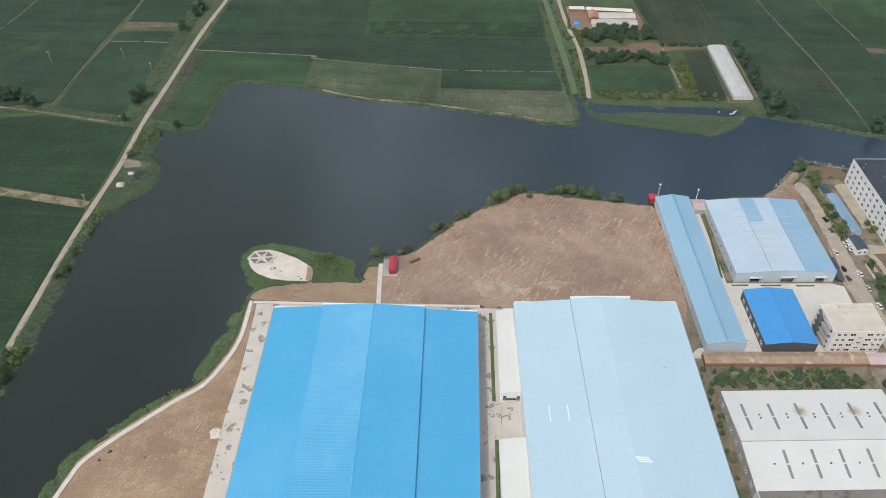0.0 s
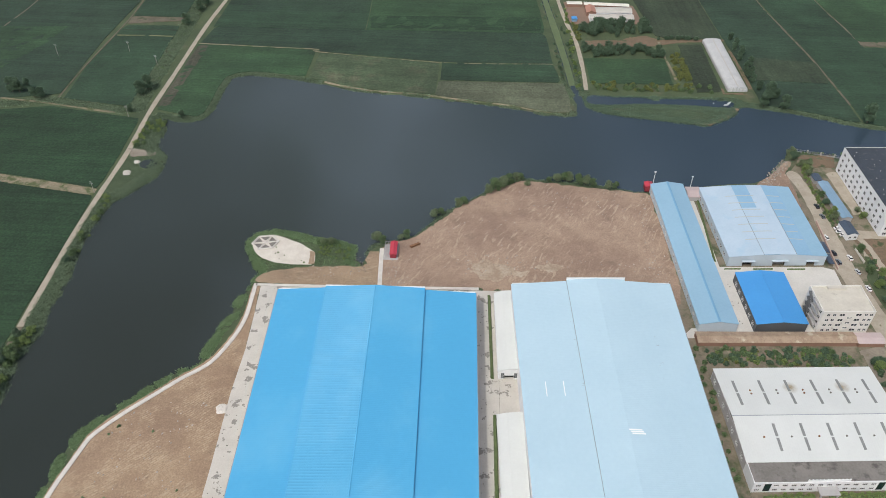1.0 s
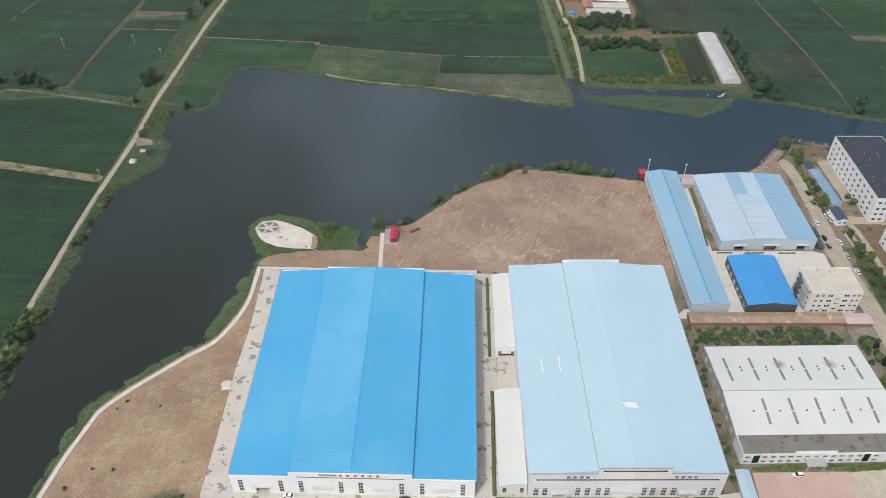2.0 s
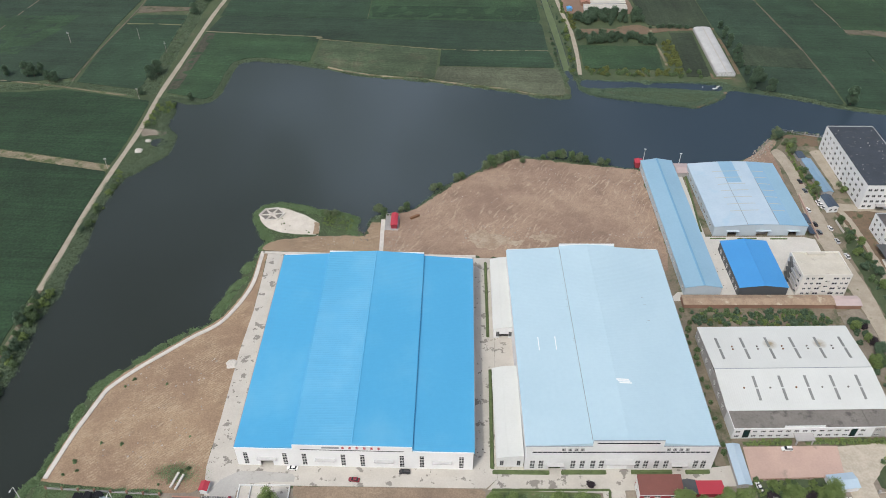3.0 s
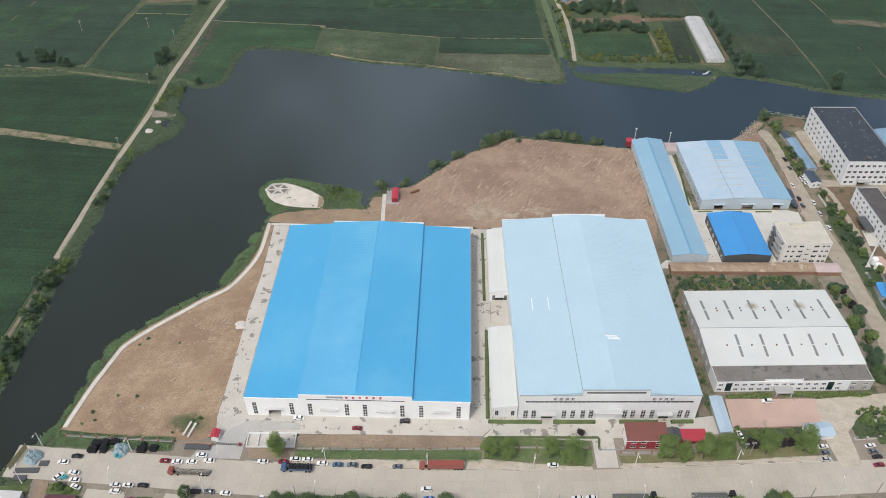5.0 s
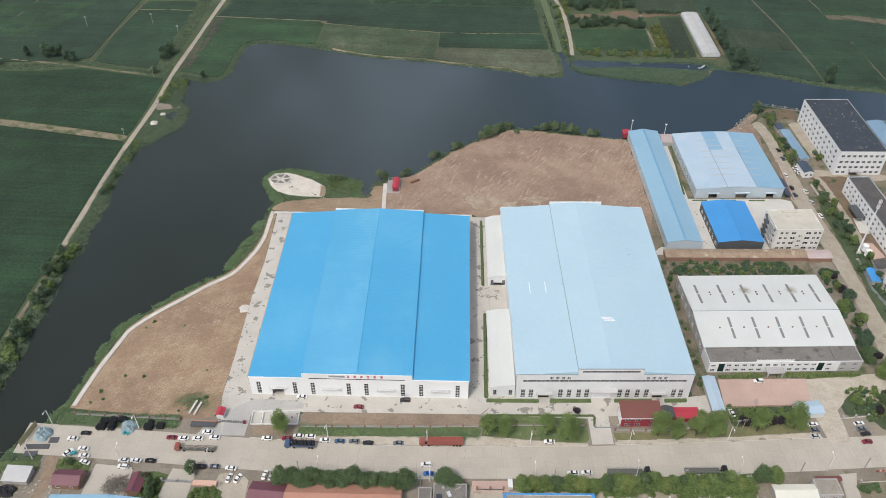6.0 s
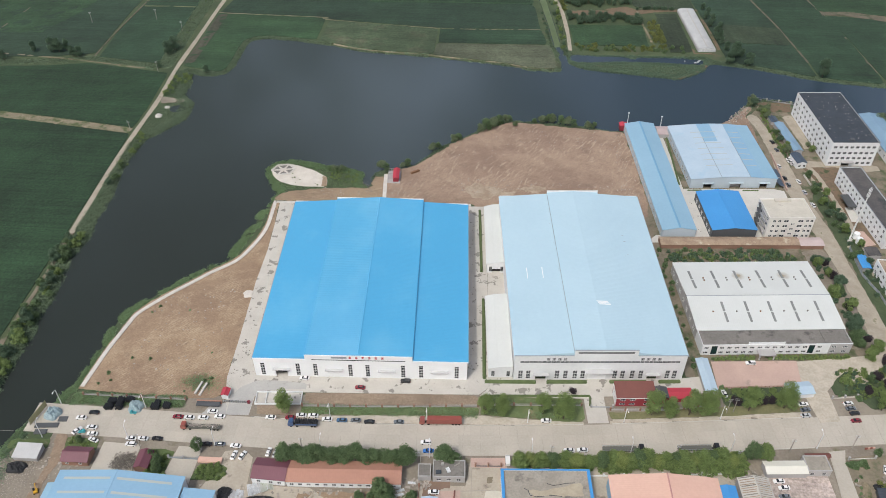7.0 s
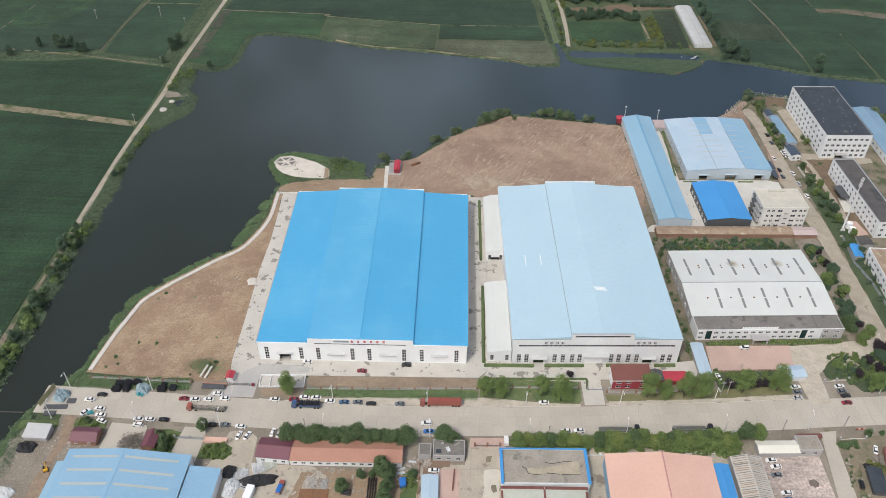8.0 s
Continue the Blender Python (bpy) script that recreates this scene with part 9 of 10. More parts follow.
# ------------------------------------------------ fences, gates, hedges
def fence(line, gap, h, post, rail, label, bars=True, group="fences"):
    """Posts with a low plinth and railings between them."""
    line = np.asarray(line, float)
    ob = thing("fence", line[0][0], line[0][1], 0.1, 0, label, "fence", group)
    seg = np.concatenate([[0], np.cumsum(np.linalg.norm(np.diff(line, axis=0), axis=1))])
    n = max(1, int(seg[-1] / gap))
    pts = [(np.interp(seg[-1] * k / n, seg, line[:, 0]) - line[0][0], np.interp(seg[-1] * k / n, seg, line[:, 1]) - line[0][1]) for k in range(n + 1)]
    pm = Shape().box(-0.32, 0.32, -0.32, 0.32, 0, h + 0.3).box(-0.4, 0.4, -0.4, 0.4, h + 0.3, h + 0.42).mesh("post", post)
    for a, b in pts:
        part("post", pm, None, ob).location = (a, b, 0)
    for (a, b), (c, d) in zip(pts, pts[1:]):
        L, t = math.hypot(c - a, d - b), math.degrees(math.atan2(d - b, c - a))
        s = Shape().box(0.35, L - 0.35, -0.12, 0.12, 0, 0.5)
        if bars:
            s.box(0.35, L - 0.35, -0.04, 0.04, h - 0.1, h).box(0.35, L - 0.35, -0.04, 0.04, 0.7, 0.78)
            for k in range(int(L / 0.5)):
                s.box(0.45 + 0.5 * k, 0.5 + 0.5 * k, -0.03, 0.03, 0.5, h)
        part("panel", s, rail, ob).matrix_basis = pose(a, b, 0, 0, 0, t)
    return ob


fence([(24, -15.4), (60, -14.6), (101, -12.6)], 6.6, 1.4, "brick", "greyrender", "low wall fence with brown brick posts")
fence([(-74, -12.6), (-50, -13.2), (-28, -13.8)], 6.4, 1.4, "brick", "greyrender", "low wall fence with brown brick posts")
fence([(102, -12), (146.5, -10.6)], 6.4, 1.4, "brick", "greyrender", "low wall fence with brown brick posts")
fence([(159, -12.4), (182, -12.0), (204, -8.6)], 6.2, 1.4, "brick", "greyrender", "low wall fence by the red office")
lone("garden_wall", Shape().box(-4.8, 4.8, -1.1, 1.1, 0, 1.0).box(-4.9, 4.9, -1.2, 1.2, 1.0, 1.12), "salmon", "low orange-pink block wall at a yard entrance", "wall", m=pose(-9.0, -44.9, 0.15, 0, 0, -1))
fence([(112, -47), (150, -46.4), (200, -43.6)], 7.5, 1.0, "plaster", "plaster", "low pale wall behind the tree row", False)
fence([(150.7, -11.2), (160.2, -10.9)], 5, 1.3, "greyrender", "gutter", "low grey sliding gate across the drive", False)
fence([(-26.5, -44), (-14.2, -44.4)], 6, 1.5, "greyrender", "gutter", "grey sliding gate between posts")
fence([(296, 267), (330, 258), (350, 254)], 7, 1.8, "concrete", "steel", "wire fence with pale posts by the lake")
fence([(100, -43.5), (110.5, -43.2)], 5, 1.8, "brick", "charcoal", "dark yard gate between posts", False)
fence([(77.5, -54), (77.5, -80)], 6, 1.9, "brick", "brick", "brown brick courtyard wall", False)
fence([(258.5, -2.5), (270, -1.0)], 5, 1.5, "greyrender", "palewall", "pale low wall by the lane", False)
fence([(254.4, -34.6), (265.6, -33.6)], 6, 1.5, "greyrender", "palewall", "pale concrete panel wall", False)
gate = thing("sliding_gate", -11.0, -14.2, 0.2, -1.5, "white folding factory gate across the drive", "gate")
for k in range(22):
    part("bar", Shape().box(0.5 * k, 0.5 * k + 0.1, -0.3, 0.3, 0.1, 1.3), "steel" if k % 2 else "frame", gate)
part("rail", Shape().box(0, 10.7, -0.08, 0.08, 1.15, 1.25).box(0, 10.7, -0.08, 0.08, 0.15, 0.25), "dark", gate)
part("motor_box", Shape().box(10.7, 11.8, -0.45, 0.45, 0.0, 1.5), "paint_red", gate)
bed = thing("walled_bed", 2.6, -8.4, 0.2, 2, "pale concrete pad inside low white walls", "walled bed")
part("pad", Shape().box(0.2, 20.0, -6.6, -0.2, 0, 0.1), "concrete", bed)
for a in ((0, 20.4, -0.2, 0.1), (0, 20.4, -7.0, -6.7), (0, 0.3, -6.7, -0.2), (20.1, 20.4, -6.7, -0.2), (4.6, 4.9, -6.7, -0.2)):
    part("wall", Shape().box(*a, 0, 0.9), "plaster", bed)
board = thing("hoarding", -90.3, -29.8, 0.2, 76, "yellowish sheet hoarding along the water", "hoarding")
for k in range(5):
    part("panel", Shape().box(2.2 * k, 2.2 * k + 2.1, -0.04, 0.04, 0.3, 3.6), "hoardyellow", board)
    part("post", Shape().box(2.2 * k - 0.06, 2.2 * k + 0.06, 0.04, 0.2, 0, 3.1), "wood", board)
sign = thing("gate_sign", -22.5, -15.2, 0.2, -1, "low brick gate wall with a dark panel", "gate sign")
part("wall", Shape().box(0, 11, 0, 0.5, 0, 1.7), "orange", sign)
part("panel", Shape().box(0.3, 10.6, -2.6, -0.1, 1.2, 1.5), "charcoal", sign)


def hedge(x0, y0, x1, y1, w, h, label="clipped green hedge along the wall"):
    L, t = math.hypot(x1 - x0, y1 - y0), math.degrees(math.atan2(y1 - y0, x1 - x0))
    n, m = max(3, int(L / 0.5)), max(3, int(w / 0.4))
    r = np.random.RandomState(int(abs(x0 * 7 + y0 * 3)) % 1000)
    X, Y = np.meshgrid(np.linspace(0, L, n), np.linspace(-w / 2, w / 2, m))
    Z = h + r.uniform(-0.09, 0.09, X.shape)
    edge = (np.abs(Y) > w / 2 - 0.01) | (X < 0.01) | (X > L - 0.01)
    Z = np.where(edge, 0.0, Z)
    X = X + r.uniform(-0.06, 0.06, X.shape)
    j, i = np.meshgrid(np.arange(m - 1), np.arange(n - 1), indexing="ij")
    a = (j * n + i).ravel()
    me = mesh_of("hedge", np.stack([X.ravel(), Y.ravel(), Z.ravel()], 1).tolist(), np.stack([a, a + 1, a + n + 1, a + n], 1).tolist(), "hedge")
    return lone("hedge", me, None, label, "hedge", "hedges", m=pose(x0, y0, 0.15, 0, 0, t))


for h_ in [(104, 1.7, 127.4, 2.2, 2.2, 0.8), (132, 2.5, 150.6, 3.2, 2.2, 0.8), (160.6, 3.7, 177.6, 4.3, 2.2, 0.8), (182.8, 4.5, 193, 5.0, 2.2, 0.8), (104.0, 3, 103.9, 56, 1.8, 0.9), (103.0, 76, 102.2, 130, 1.6, 0.9), (103.5, -6.6, 151, -5.0, 1.1, 1.0), (151, -5, 150.4, -11, 1.1, 1.0), (210, 19.6, 228, 20.3, 1.6, 0.7), (236.5, 20.6, 274, 23.0, 1.6, 0.7), (222.5, 160, 224.5, 215, 1.4, 0.8), (226, 154.6, 235, 155, 1.3, 0.6), (241, 155, 252, 155.6, 1.3, 0.6), (259, 155.6, 269, 156, 1.3, 0.6)]:
    hedge(*h_)

# ------------------------------------------------ stacks and clutter
def pipe_stack(x, y, turn, cols, rows, length, label="stack of black plastic pipes"):
    ob = thing("pipe_stack", x, y, 0.2, turn, label, "pipe stack", "pipe stacks")
    pm = Shape().tube((0, -length / 2, 0), (0, length / 2, 0), 0.36, 0.36, 8).mesh("pipe", "black")
    for j in range(rows):
        for i in range(cols - j % 2):
            part("pipe", pm, None, ob).location = ((i + 0.5 * (j % 2)) * 0.74, random.uniform(-0.3, 0.3), 0.36 + j * 0.64)
    part("timber", Shape().box(-0.5, cols * 0.74, -0.1, 0.1, -0.1, 0.04), "wood", ob)


for x, y, c, r_, l_ in ((-61.6, -19.2, 5, 3, 2.6), (-61.0, -16.0, 5, 3, 2.6), (-56.8, -19.0, 4, 4, 2.6), (-57.0, -15.6, 4, 3, 2.8), (-53.4, -15.2, 5, 3, 2.4), (-41.4, -18.4, 5, 3, 2.6), (-41.0, -15.8, 4, 2, 2.4), (-36.2, -17.6, 4, 3, 2.8)):
    pipe_stack(x, y, -4, c, r_, l_)
heap("covered_load", -48.5, -18.6, 6.4, 6.0, 2.6, "tarp", "stack under a pale blue tarpaulin", "covered stack", 5)
heap("covered_load", -83.2, -23.6, 6.6, 7.0, 2.6, "tarp", "heap under a pale blue-grey tarpaulin", "covered stack", 6)
heap("covered_load", -87, -51, 8, 5.6, 1.8, "black", "heap of black plastic sheeting", "sheeting heap", 7)
heap("covered_load", -87, -73, 9, 6, 1.5, "tarpwhite", "heap of white sheeting", "sheeting heap", 8)
for k, (x, y, w, d) in enumerate(((-83.4, -29.7, 10, 2.4), (-84.7, -33.2, 5.2, 2.4), (-77.8, -26.2, 3.8, 2.6))):
    lone("tarp_sheet", Shape().box(-w / 2, w / 2, -d / 2, d / 2, 0, 0.35), "charcoal", "dark folded sheet lying on the paving", "sheet", m=pose(x, y, 0.2, 0, 0, 3))
rs_ = random.Random(14)
for px, py, turn, num, lx, ly, lab in ((9.6, -58.6, 24, 13, 1.5, 5.2, "leaning stack of white corrugated sheets"), (1.8, -61.5, 12, 9, 1.3, 4.4, "stack of pale corrugated sheets"), (6.6, -68.2, 70, 6, 0.9, 3.6, "small stack of white sheets")):
    st = thing("sheet_stack", px, py, 0.2, turn, lab, "sheet stack", "stacks of roofing sheets")
    for k in range(num):
        sh = Shape()
        for q in range(3):
            sh.box(q * lx / 3, q * lx / 3 + lx / 3 - 0.14, -ly / 2, ly / 2, 0.06 * (q % 2), 0.12 + 0.06 * (q % 2))
        part("sheet", sh, rs_.choice(("tarpwhite", "tarpwhite", "canopy", "palegreen")), st).matrix_basis = pose(0.72 * k + rs_.uniform(-0.1, 0.1), rs_.uniform(-0.5, 0.5), 0.25 + 0.5 * rs_.random(), rs_.uniform(-4, 4), rs_.uniform(4, 24), rs_.uniform(-9, 9))
heap("covered_load", 13.0, -63.6, 15, 5.4, 2.0, "black", "long stack under black netting", "covered stack", 10)
heap("covered_load", 2.8, -67.4, 6, 9, 2.2, "tarpwhite", "heap of white wrapped goods", "wrapped stack", 11)
heap("covered_load", 0.6, -60, 6, 6, 1.8, "black", "dark wrapped stack in the yard", "covered stack", 12)
lone("container_cabin", Shape().box(-1.5, 1.5, -3, 3, 0, 2.5).box(-1.55, 1.55, -3.05, 3.05, 2.5, 2.62), "white", "white site cabin in the storage yard", "site cabin", m=pose(10.8, -70.0, 0.15, 0, 0, -8))
tk = thing("small_lorry", 22.6, -67.0, 0.15, 78, "small orange lorry with blue load", "truck")
part("bed", Shape().box(-3, 1.2, -1.0, 1.0, 0.7, 1.3), "orange", tk)
part("cab", Shape().box(1.3, 2.9, -0.95, 0.95, 0.5, 2.2), "paint_tred", tk)
for k in range(4):
    part("drum", Shape().box(-2.6 + 0.95 * k, -1.8 + 0.95 * k, -0.85, 0.85, 1.3, 2.1), "paint_azure", tk)
for a in (-2, 2):
    for b in (-0.9, 0.9):
        part("wheel", Shape().tube((a, b - 0.12, 0.4), (a, b + 0.12, 0.4), 0.4, 0.4, 10), "tyre", tk)
rr = random.Random(12)
pile = Shape()
for k in range(60):
    a, b = rr.uniform(31, 41), rr.uniform(-67, -60.8)
    q = rr.choice((1.5, 1.6, 1.45, 0.05, 0.4)) + rr.uniform(-0.1, 0.1)
    l_ = rr.uniform(0.6, 2.6)
    pile.tube((a, b, 0.2 + 0.4 * rr.random()), (a + l_ * math.cos(q), b + l_ * math.sin(q), rr.uniform(0.3, 0.7)), 0.14, 0.14, 5)
for k in range(5):
    pile.box(38.6 + 0.5 * k, 38.9 + 0.5 * k, -67.4, -62.2, 0.2, 0.6)
lone("scrap_pile", pile, "greyrender", "pile of grey scrap sections", "scrap pile", kind="stuff")
lone("plate_stack", Shape().box(30.5, 42, -78, -66.8, 0.1, 0.7).box(31, 36, -76, -67.5, 0.7, 0.9).box(37, 41.5, -77, -67.2, 0.7, 0.85), "rustload", "stack of rusty steel plates", "plate stack")
for k in range(2):
    lone("concrete_beam", Shape().box(-3.6, 3.6, -0.45, 0.45, 0, 0.8), "palewall", "white concrete beam lying on the plot", "concrete beam", m=pose(-24.0 + 2.2 * k, -7.0 - 0.8 * k, 0.2, 0, 0, 78))
pipe_stack(48.6, -68.6, 80, 4, 2, 4, "stack of dark metal tubes")
net = Shape()
for j in range(26):
    for i in range(4):
        net.tube((57.2 + i * 1.0 + 0.02 * j, -61 - 0.62 * j, 0.15), (57.7 + i * 1.0, -61 - 0.62 * j, 1.1), 0.28, 0.2, 6)
lone("plant_rows", net, "black", "rows of dark bagged goods", "bagged goods", kind="stuff")
lone("site_cabin", Shape().box(-1.2, 1.2, -1.8, 1.8, 0, 2.0).box(-1.3, 1.3, -1.9, 1.9, 2.0, 2.1), "paint_azure", "small blue cabin in the yard", "site cabin", m=pose(71.2, -63, 0.1, 0, 0, 8))
shed("shed", 79.2, -72.5, 1.5, 6.2, 12.4, 2.4, 2.9, "skyblue", "palesheet", "small pale blue sheet-roofed shed", rib=0.7)
bits = Shape()
for k in range(3000):
    a, b = rr.uniform(-96, -70), rr.uniform(-80, -46)
    s = rr.uniform(0.07, 0.24)
    if a + b * 0.15 < -103 + 0 or (a > -80 and rr.random() < 0.75):
        continue
    bits.box(a, a + s * rr.uniform(1, 2), b, b + s, 0.1, 0.2 + s * 0.5)
lone("litter", bits, "rubble", "scattered pale litter and rubble", "litter", kind="stuff")
bits = Shape()
for k in range(150):
    a, b = rr.choice(((rr.uniform(-13, -1.5), rr.uniform(0, 60)), (rr.uniform(97.5, 101), rr.uniform(10, 130)), (rr.uniform(222, 232), rr.uniform(112, 200)), (rr.uniform(30, 38), rr.uniform(144, 156))))
    s = rr.uniform(0.15, 0.4)
    bits.box(a, a + s * rr.uniform(1, 2), b, b + s, 0.15, 0.3 + s * 0.5)
lone("litter", bits, "oldroof", "scattered rubble on the yards", "litter", kind="stuff")

sticks = Shape()
for k in range(620):
    a, q = rr.uniform(0, 6.28), rr.random() ** 0.6
    px, py = -44 + 5.4 * q * math.cos(a), -47 + 4.4 * q * math.sin(a)
    h, t, n = 1.5 * (1 - q * q) * rr.uniform(0.3, 1.1) + 0.15, rr.uniform(0, 6.28), rr.uniform(0.7, 2.0)
    sticks.tube((px, py, h), (px + n * math.cos(t), py + n * math.sin(t), max(0.2, h + rr.uniform(-0.5, 0.4))), rr.uniform(0.05, 0.12), 0.03, 4)
lone("brush_pile", sticks, "brush", "heap of grey brushwood beside the hut", "brush pile", kind="stuff")
# stones and broken concrete on the bare plots and the sand
bits = Shape()
SPREAD = (((46, 190), (150, 160), 90), ((90, 120), (144, 162), 110), ((60, 120), (168, 215), 70), ((120, 196), (196, 222), 90), ((186, 197), (140, 216), 90), ((48, 60), (136, 150), 50), ((-60, -20), (0, 62), 110), ((8, 38), (140, 149), 40))
for (x0, x1), (y0, y1), num in SPREAD:
    for k in range(num):
        a, b, t, q = rr.uniform(x0, x1), rr.uniform(y0, y1), rr.uniform(0, 3), rr.uniform(0.15, 0.5)
        if float(shore(np.array([a]), np.array([b]))[0]) < 3:
            continue
        c, e = q * math.cos(t), q * math.sin(t)
        m = rr.uniform(0.6, 1.6)
        bits.add([(a + c, b + e, 0.15), (a - e * m, b + c * m, 0.15), (a - c, b - e, 0.15), (a + e * m, b - c * m, 0.15), (a + 0.3 * c, b + 0.2 * e, 0.25 + q * 0.5)], [(0, 1, 4), (1, 2, 4), (2, 3, 4), (3, 0, 4)])
lone("stones", bits, "rubble", "pale stones and broken concrete on bare soil", "rubble", kind="stuff")
bits = Shape()
for k in range(7):
    a, b, q = rr.uniform(-14, 9), rr.uniform(151, 166), rr.uniform(0.25, 0.7)
    if inside(SAND, np.array([a]), np.array([b]))[0]:
        bits.prism([(a + q * rr.uniform(0.6, 1.2) * math.cos(h), b + q * math.sin(h)) for h in (0, 1, 2.1, 3.1, 4.2, 5.2)], 0.2, 0.5)
lone("weed_clumps", bits, "grass", "small weed clumps on the sand", "weeds", kind="stuff")
sheet("ground_soil", [(6.4, 161), (9.4, 159), (10, 150.5), (7.5, 150)], 0.345, "ochre", 0.6, 0.02, label="brown worn end of the sandy islet", ragged=0.5)
bits = Shape()
for k in range(150):
    u = rr.random()
    a, b, q = 266.5 + 20 * u + rr.uniform(-1, 4.5), 232.5 + 24 * u + rr.uniform(-4.5, 1.0), rr.uniform(0.2, 0.55)
    bits.prism([(a + q * math.cos(h), b + q * rr.uniform(0.6, 1) * math.sin(h)) for h in (0.2, 1.6, 2.9, 4.4, 5.4)], -0.5, 0.2 + 0.4 * q)
lone("riprap", bits, "rubble", "broken white concrete dumped on the lake bank", "rubble", kind="stuff")
bits = Shape()
for k in range(420):
    a, b = rr.choice(((rr.uniform(66, 77), rr.uniform(-62, -50)), (rr.uniform(24, 70), rr.uniform(-58.5, -56.6)), (rr.uniform(76, 82), rr.uniform(-55, -51)), (rr.uniform(26, 56), rr.uniform(-74, -58)), (rr.uniform(-26, 24), rr.uniform(-72, -56)), (rr.uniform(-49, -38), rr.uniform(-52, -42)), (rr.uniform(252, 285), rr.uniform(-80, -40)), (rr.uniform(206, 218), rr.uniform(-47, -40)), (rr.uniform(-78, -62), rr.uniform(-52, -36))))
    q = rr.uniform(0.12, 0.45)
    t, w, h = rr.uniform(0, 3.1), q * rr.uniform(1, 2.5), 0.2 + q * rr.uniform(0.3, 0.9)
    c, e = math.cos(t), math.sin(t)
    bits.prism([(a + w * c - q * e, b + w * e + q * c), (a - w * c - q * e, b - w * e + q * c), (a - w * c + q * e, b - w * e - q * c), (a + w * c + q * e, b + w * e - q * c)], 0.1, h)
lone("yard_clutter", bits, "rubble", "boards, bricks and odd scraps lying about the yards", "clutter", kind="stuff")
for wx, wy, wt in ((70.2, -56.0, 20), (70.0, -58.0, 15), (74.4, -52.4, -4), (62, -57.2, 2)):
    lone("panel_stack", Shape().box(-1.6, 1.6, -0.5, 0.5, 0, 0.35).box(-1.2, 1.5, -0.4, 0.45, 0.35, 0.5), "tarpwhite", "stack of white panels beside the wall", "panel stack", m=pose(wx, wy, 0.15, 0, 0, wt))
lone("rope", Shape().tube((-116, -32.6, -0.72), (-97, -32.3, -0.72), 0.12, 0.12, 5), "oldroof", "float line across the water", "float line")
# lean-tos against the workshop, low walls and a fence along the lane
for lx, ly, ld in ((281.0, 158.0, 8.0), (281.6, 167.0, 9.0)):
    lt = thing("lean_to", lx, ly, 0.1, 2.5, "low dark lean-to against the workshop wall", "lean-to")
    part("roof", Shape().add([(0, 0, 2.9), (3.4, 0, 2.3), (3.4, ld, 2.3), (0, ld, 2.9), (0, 0, 2.8), (3.4, 0, 2.2), (3.4, ld, 2.2), (0, ld, 2.8)], [(0, 1, 2, 3), (0, 4, 5, 1), (1, 5, 6, 2), (2, 6, 7, 3), (4, 7, 6, 5)]), "navy", lt, "dark sheet roof")
    for q in range(4):
        part("post", Shape().box(3.15, 3.3, 0.1 + (ld - 0.3) * q / 3, 0.25 + (ld - 0.3) * q / 3, 0, 2.2), "steel", lt)
lone("wall_lane", Shape().box(-0.15, 0.15, -20, 20, 0, 1.5).box(-0.25, 0.25, -20.1, 20.1, 1.5, 1.62), "pinkpave", "low reddish wall beside the dirt lane", "wall", kind="structure", m=pose(286.3, 176, 0.1, 0, 0, -2))
lone("wall_lane", Shape().box(-0.12, 0.12, -5.5, 5.5, 0, 1.3), "palewall", "short white wall beside the dirt lane", "wall", kind="structure", m=pose(301.2, 167.5, 0.1, 0, 0, 5))
fence = thing("fence", 303.8, 103.7, 0.1, 0, "pale sheet fence along the lane", "fence")
line = [(0, 0), (-0.9, -12), (-1.4, -22.7), (0.2, -30), (1.9, -36.6), (3, -60)]
for (ax, ay), (bx, by) in zip(line, line[1:]):
    nseg = max(1, int(math.hypot(bx - ax, by - ay) / 3))
    for q in range(nseg):
        u, v = q / nseg, (q + 1) / nseg
        p0, p1 = Vector((ax + (bx - ax) * u, ay + (by - ay) * u, 0)), Vector((ax + (bx - ax) * v, ay + (by - ay) * v, 0))
        part("panel", Shape().box(0.08, (p1 - p0).length - 0.02, -0.03, 0.03, 0.1, 1.8), "gutter", fence).matrix_basis = pose(p0.x, p0.y, 0, 0, 0, math.degrees(math.atan2(p1.y - p0.y, p1.x - p0.x)))
        part("post", Shape().box(-0.07, 0.07, -0.07, 0.07, 0, 1.95), "palewall", fence).location = p0
# beached boats by the marsh channel
for bx, by, bt in ((267.0, 322.6, 15), (269.5, 325.2, 40), (258.7, 324.4, 80)):
    hull = [(-2.2, 0), (-1.4, 0.62), (0.8, 0.66), (2.0, 0.3), (2.4, 0), (2.0, -0.3), (0.8, -0.66), (-1.4, -0.62)]
    if bx < 260:
        hull = [(q * 0.35, w * 0.6) for q, w in hull]
    s = loft([[(q * 0.8, w * 0.6, 0.0) for q, w in hull], [(q, w, 0.55) for q, w in hull], [(q * 0.92, w * 0.84, 0.55) for q, w in hull], [(q * 0.75, w * 0.5, 0.15) for q, w in hull]])
    lone("rowing_boat", s, "tarpwhite", "small white boat at the edge of the marsh channel", "boat", m=pose(bx, by, -0.75, 0, 0, bt))
sheet("ground_sand", [(239, 298), (250, 296), (265.5, 307), (274.5, 317.5), (271.5, 318.5), (262, 308.5), (250, 299.2), (240, 300.2)], -0.1, "ochre", 1.0, 0.05, label="sandy rim of the marsh spit", ragged=0.6, skirt=1.2)
heap("covered_load", 261.6, -47.6, 4, 3, 1.2, "black", "dark covered heap on waste ground", "covered load", 22)
bar = thing("road_barrier", 263.0, -29.2, 0.2, 8, "red and white plastic road barrier", "barrier")
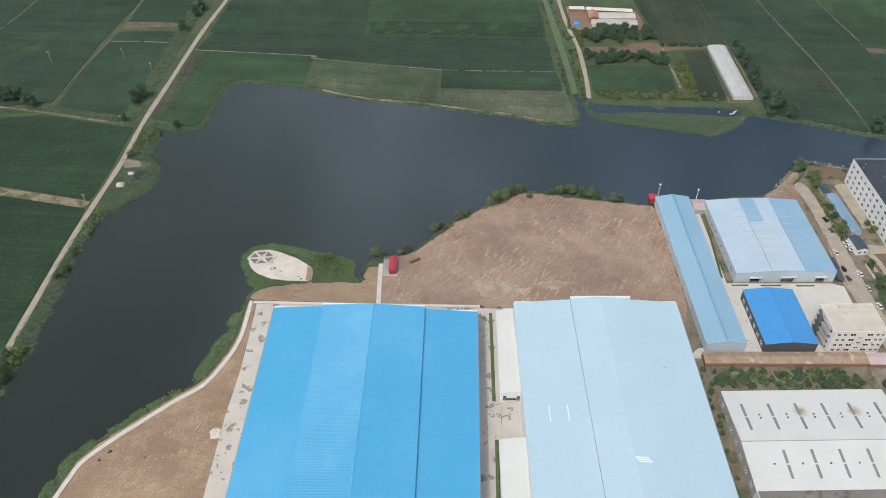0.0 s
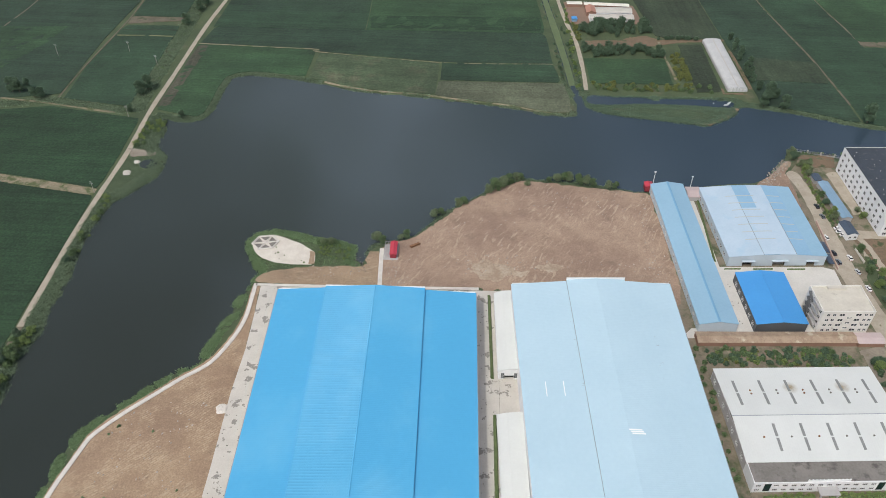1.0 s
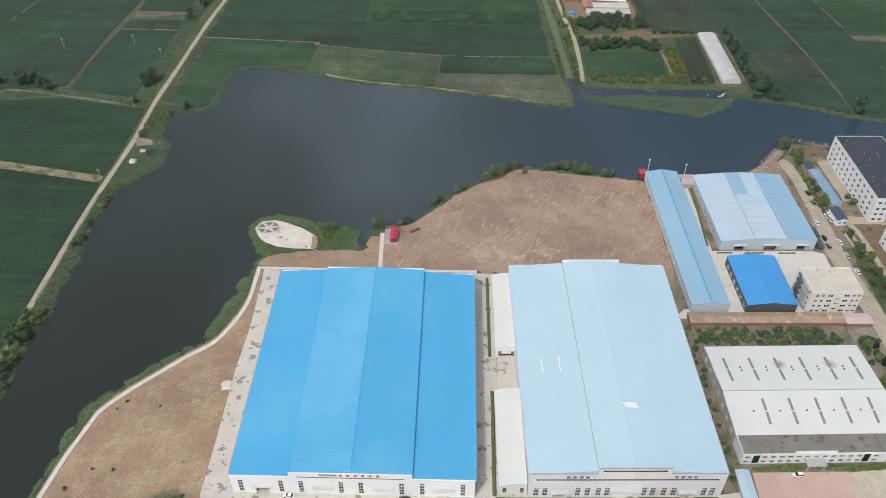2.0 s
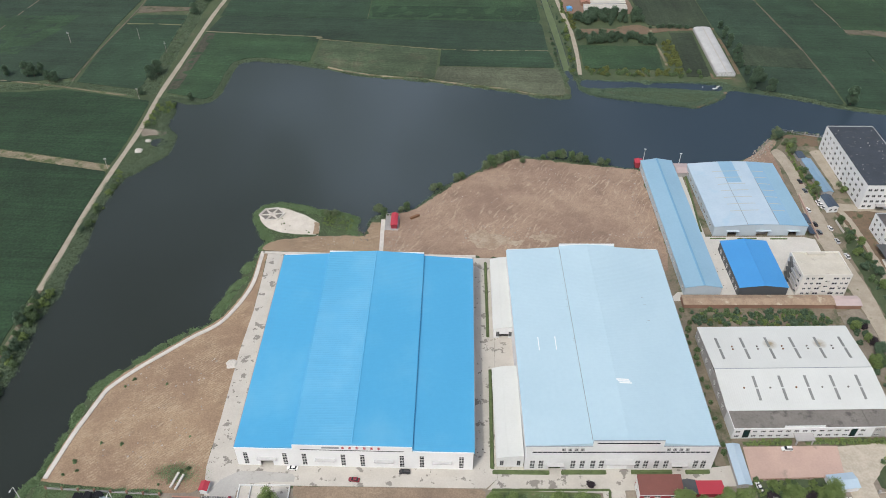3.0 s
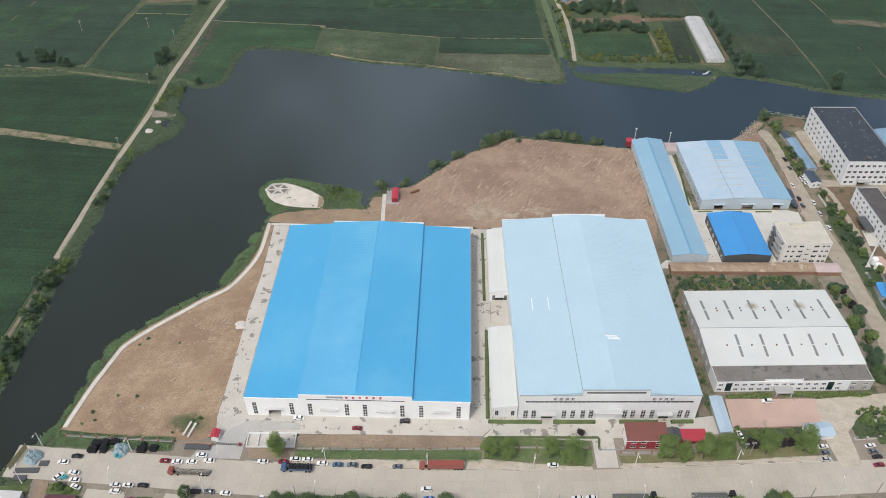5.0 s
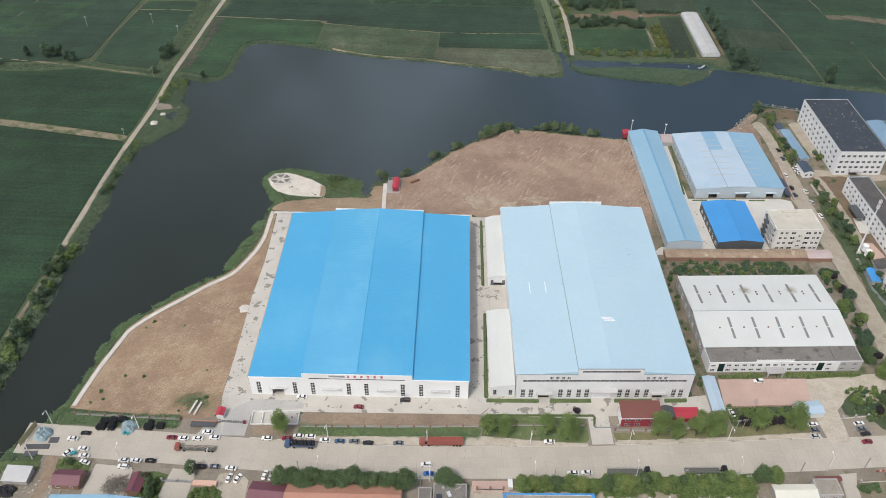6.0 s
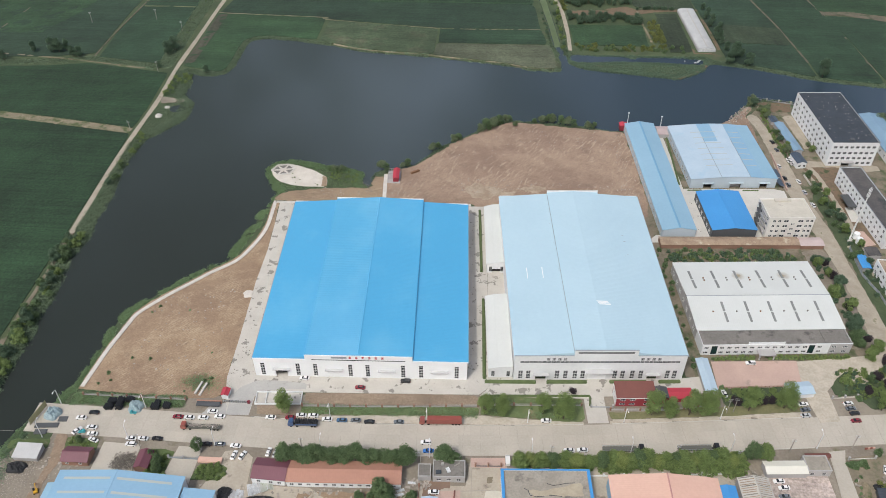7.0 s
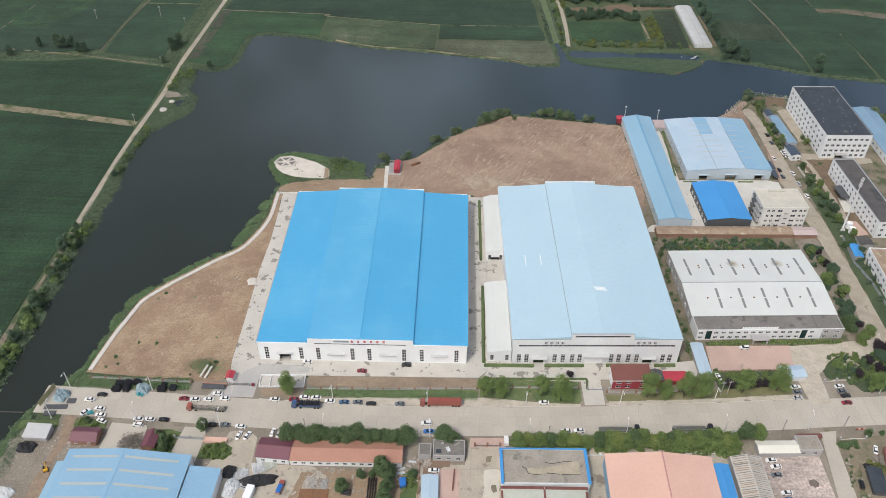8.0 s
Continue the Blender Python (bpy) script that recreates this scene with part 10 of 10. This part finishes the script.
for k in range(4):
    part("barrier_panel", Shape().profile([(k * 1.1, 0), (k * 1.1 + 1.05, 0), (k * 1.1 + 0.95, 0.9), (k * 1.1 + 0.1, 0.9)], -0.2, 0.2), "salmon" if k % 2 else "paint_tred", bar)
heap("covered_load", 271, -57, 8, 9, 2.2, "charcoal", "dark sheeted heap on waste ground", "covered load", 23)
heap("brush_pile", 268, -44, 6, 5, 1.0, "brush", "heap of brushwood on waste ground", "brush pile", 24)
heap("soil_mound", 256.5, -49, 4, 8, 0.8, "weedtrack", "weedy soil mound beside the lane", "soil mound", 25)
# courtyard south of the road: sand spread, damp blots, worn reddish earth and a low brick edging
sheet("ground_sand", [(103.4, -54.6), (110.2, -54.2), (110.0, -62.6), (109.4, -70), (103.2, -69), (104.2, -62)], 0.2, "creamroof", 1.0, 0.03, label="pale sand spread over the courtyard", ragged=0.7)
sheet("ground_stain", [(106.8, -62.6), (108.6, -62.2), (109.0, -65.0), (107.2, -65.6)], 0.27, "drywaste", 0.5, 0.0, label="damp dark blot on the sand", ragged=0.5)
sheet("ground_stain", [(105.0, -48.6), (107.0, -48.4), (106.8, -51.0), (105.2, -51.2)], 0.2, "drywaste", 0.5, 0.0, label="damp dark blot on the courtyard", ragged=0.5)
sheet("ground_soil", [(78.6, -51.6), (90.4, -50.6), (90.2, -54.4), (84.6, -55.4), (83.4, -60.6), (79.0, -60.0)], 0.25, "mud", 0.8, 0.03, label="worn reddish earth beside the pale shed", ragged=0.8)
lone("garden_wall", Shape().box(-0.25, 0.25, -5.0, 5.0, 0, 0.5).box(-0.3, 0.3, -5.05, 5.05, 0.5, 0.58), "redtile", "low reddish brick edging in the courtyard", "wall", m=pose(91.5, -60.4, 0.2, 0, 0, -3))
ribbon("pavement_joint", [(91, -55.6), (100, -54.9), (110.4, -54.2)], 0.35, 0.215, "joint", "dark joint across the courtyard paving", "joint", thick=0.1)
ribbon("pavement_joint", [(98.6, -41), (98.2, -60), (98.4, -90)], 0.25, 0.21, "joint", "dark joint along the courtyard paving", "joint", thick=0.1)
for ax, ay, aw, ad, ah, mm, lab in ((1.2, 1.4, 2.2, 1.6, 0.5, "tar", "black felt bundle on the roof"), (6.0, 2.0, 1.4, 2.4, 0.35, "tarpwhite", "pale sheet lying on the roof"), (8.6, 5.0, 2.8, 0.5, 0.3, "wood", "grey boards lying on the roof"), (3.4, 5.4, 1.0, 1.0, 0.8, "greyrender", "small grey water box on the roof")):
    lone("roof_clutter", Shape().box(0, aw, 0, ad, 0, ah).box(0.15, aw - 0.1, 0.1, ad - 0.15, ah, ah + 0.08), mm, lab, "roof clutter", "odds and ends on the grey roof", m=pose(82.8 + ax, -51.4 + ay, 3.5, 0, 0, 4 * ax))
fence_low = thing("railing", 211.4, 1.6, 0.2, 4.0, "low brown railing along the paved forecourt", "railing")
for k in range(16):
    part("post", Shape().box(1.9 * k - 0.06, 1.9 * k + 0.06, -0.06, 0.06, 0, 1.0), "rustload", fence_low)
for zz in (0.35, 0.92):
    part("rail", Shape().box(0, 28.6, -0.05, 0.05, zz, zz + 0.08), "rustload", fence_low)
# greenery along the lane and round the eastern corner of the lake
_rl = random.Random(83)
thicket([(_rl.uniform(11.5, 28.5), _rl.uniform(154, 166.5), 0.42) for k in range(34)], 0, "low green bushes on the neck of the islet", 86, (0.5, 1.2))
plant_all(tree_model(4.6, 5.0, 0.2, 0.42, "leaf_w", 95, 700, 6, label="grey-green bush near the water"), [(13.2, 166.5, 1.0), (17.4, 166.8, 0.8), (371.2, 238.0, 1.6), (374.5, 231.0, 1.3)], "grey-green bush near the water", "waterside bushes")
corner = [(292, 262, 1.0), (289, 256.5, 0.8), (294.6, 250, 0.9), (298.5, 247.6, 0.9), (296.5, 240, 0.7), (297.4, 198.4, 0.8), (313.6, 206, 0.6)]
plant_all(tree_model(7.4, 6.6, 0.3, 0.48, "leaf_w", 93, 1000, 8, label="grey-green willow at the corner of the lake"), corner, "grey-green willow at the corner of the lake", "corner willows")
thicket([(294.6 + 0.02 * k + _rl.uniform(-1.2, 1.6), 246 - 1.05 * k, 0.55) for k in range(48)], 0, "rough bushes between the lane and the narrow shed", 84, (0.5, 1.2))
thicket([(_rl.uniform(296, 330), 265.5 + _rl.uniform(-1.5, 0.8), 0.6) for k in range(26)], 1, "weeds along the wire fence by the lake", 85, (0.5, 1.1))
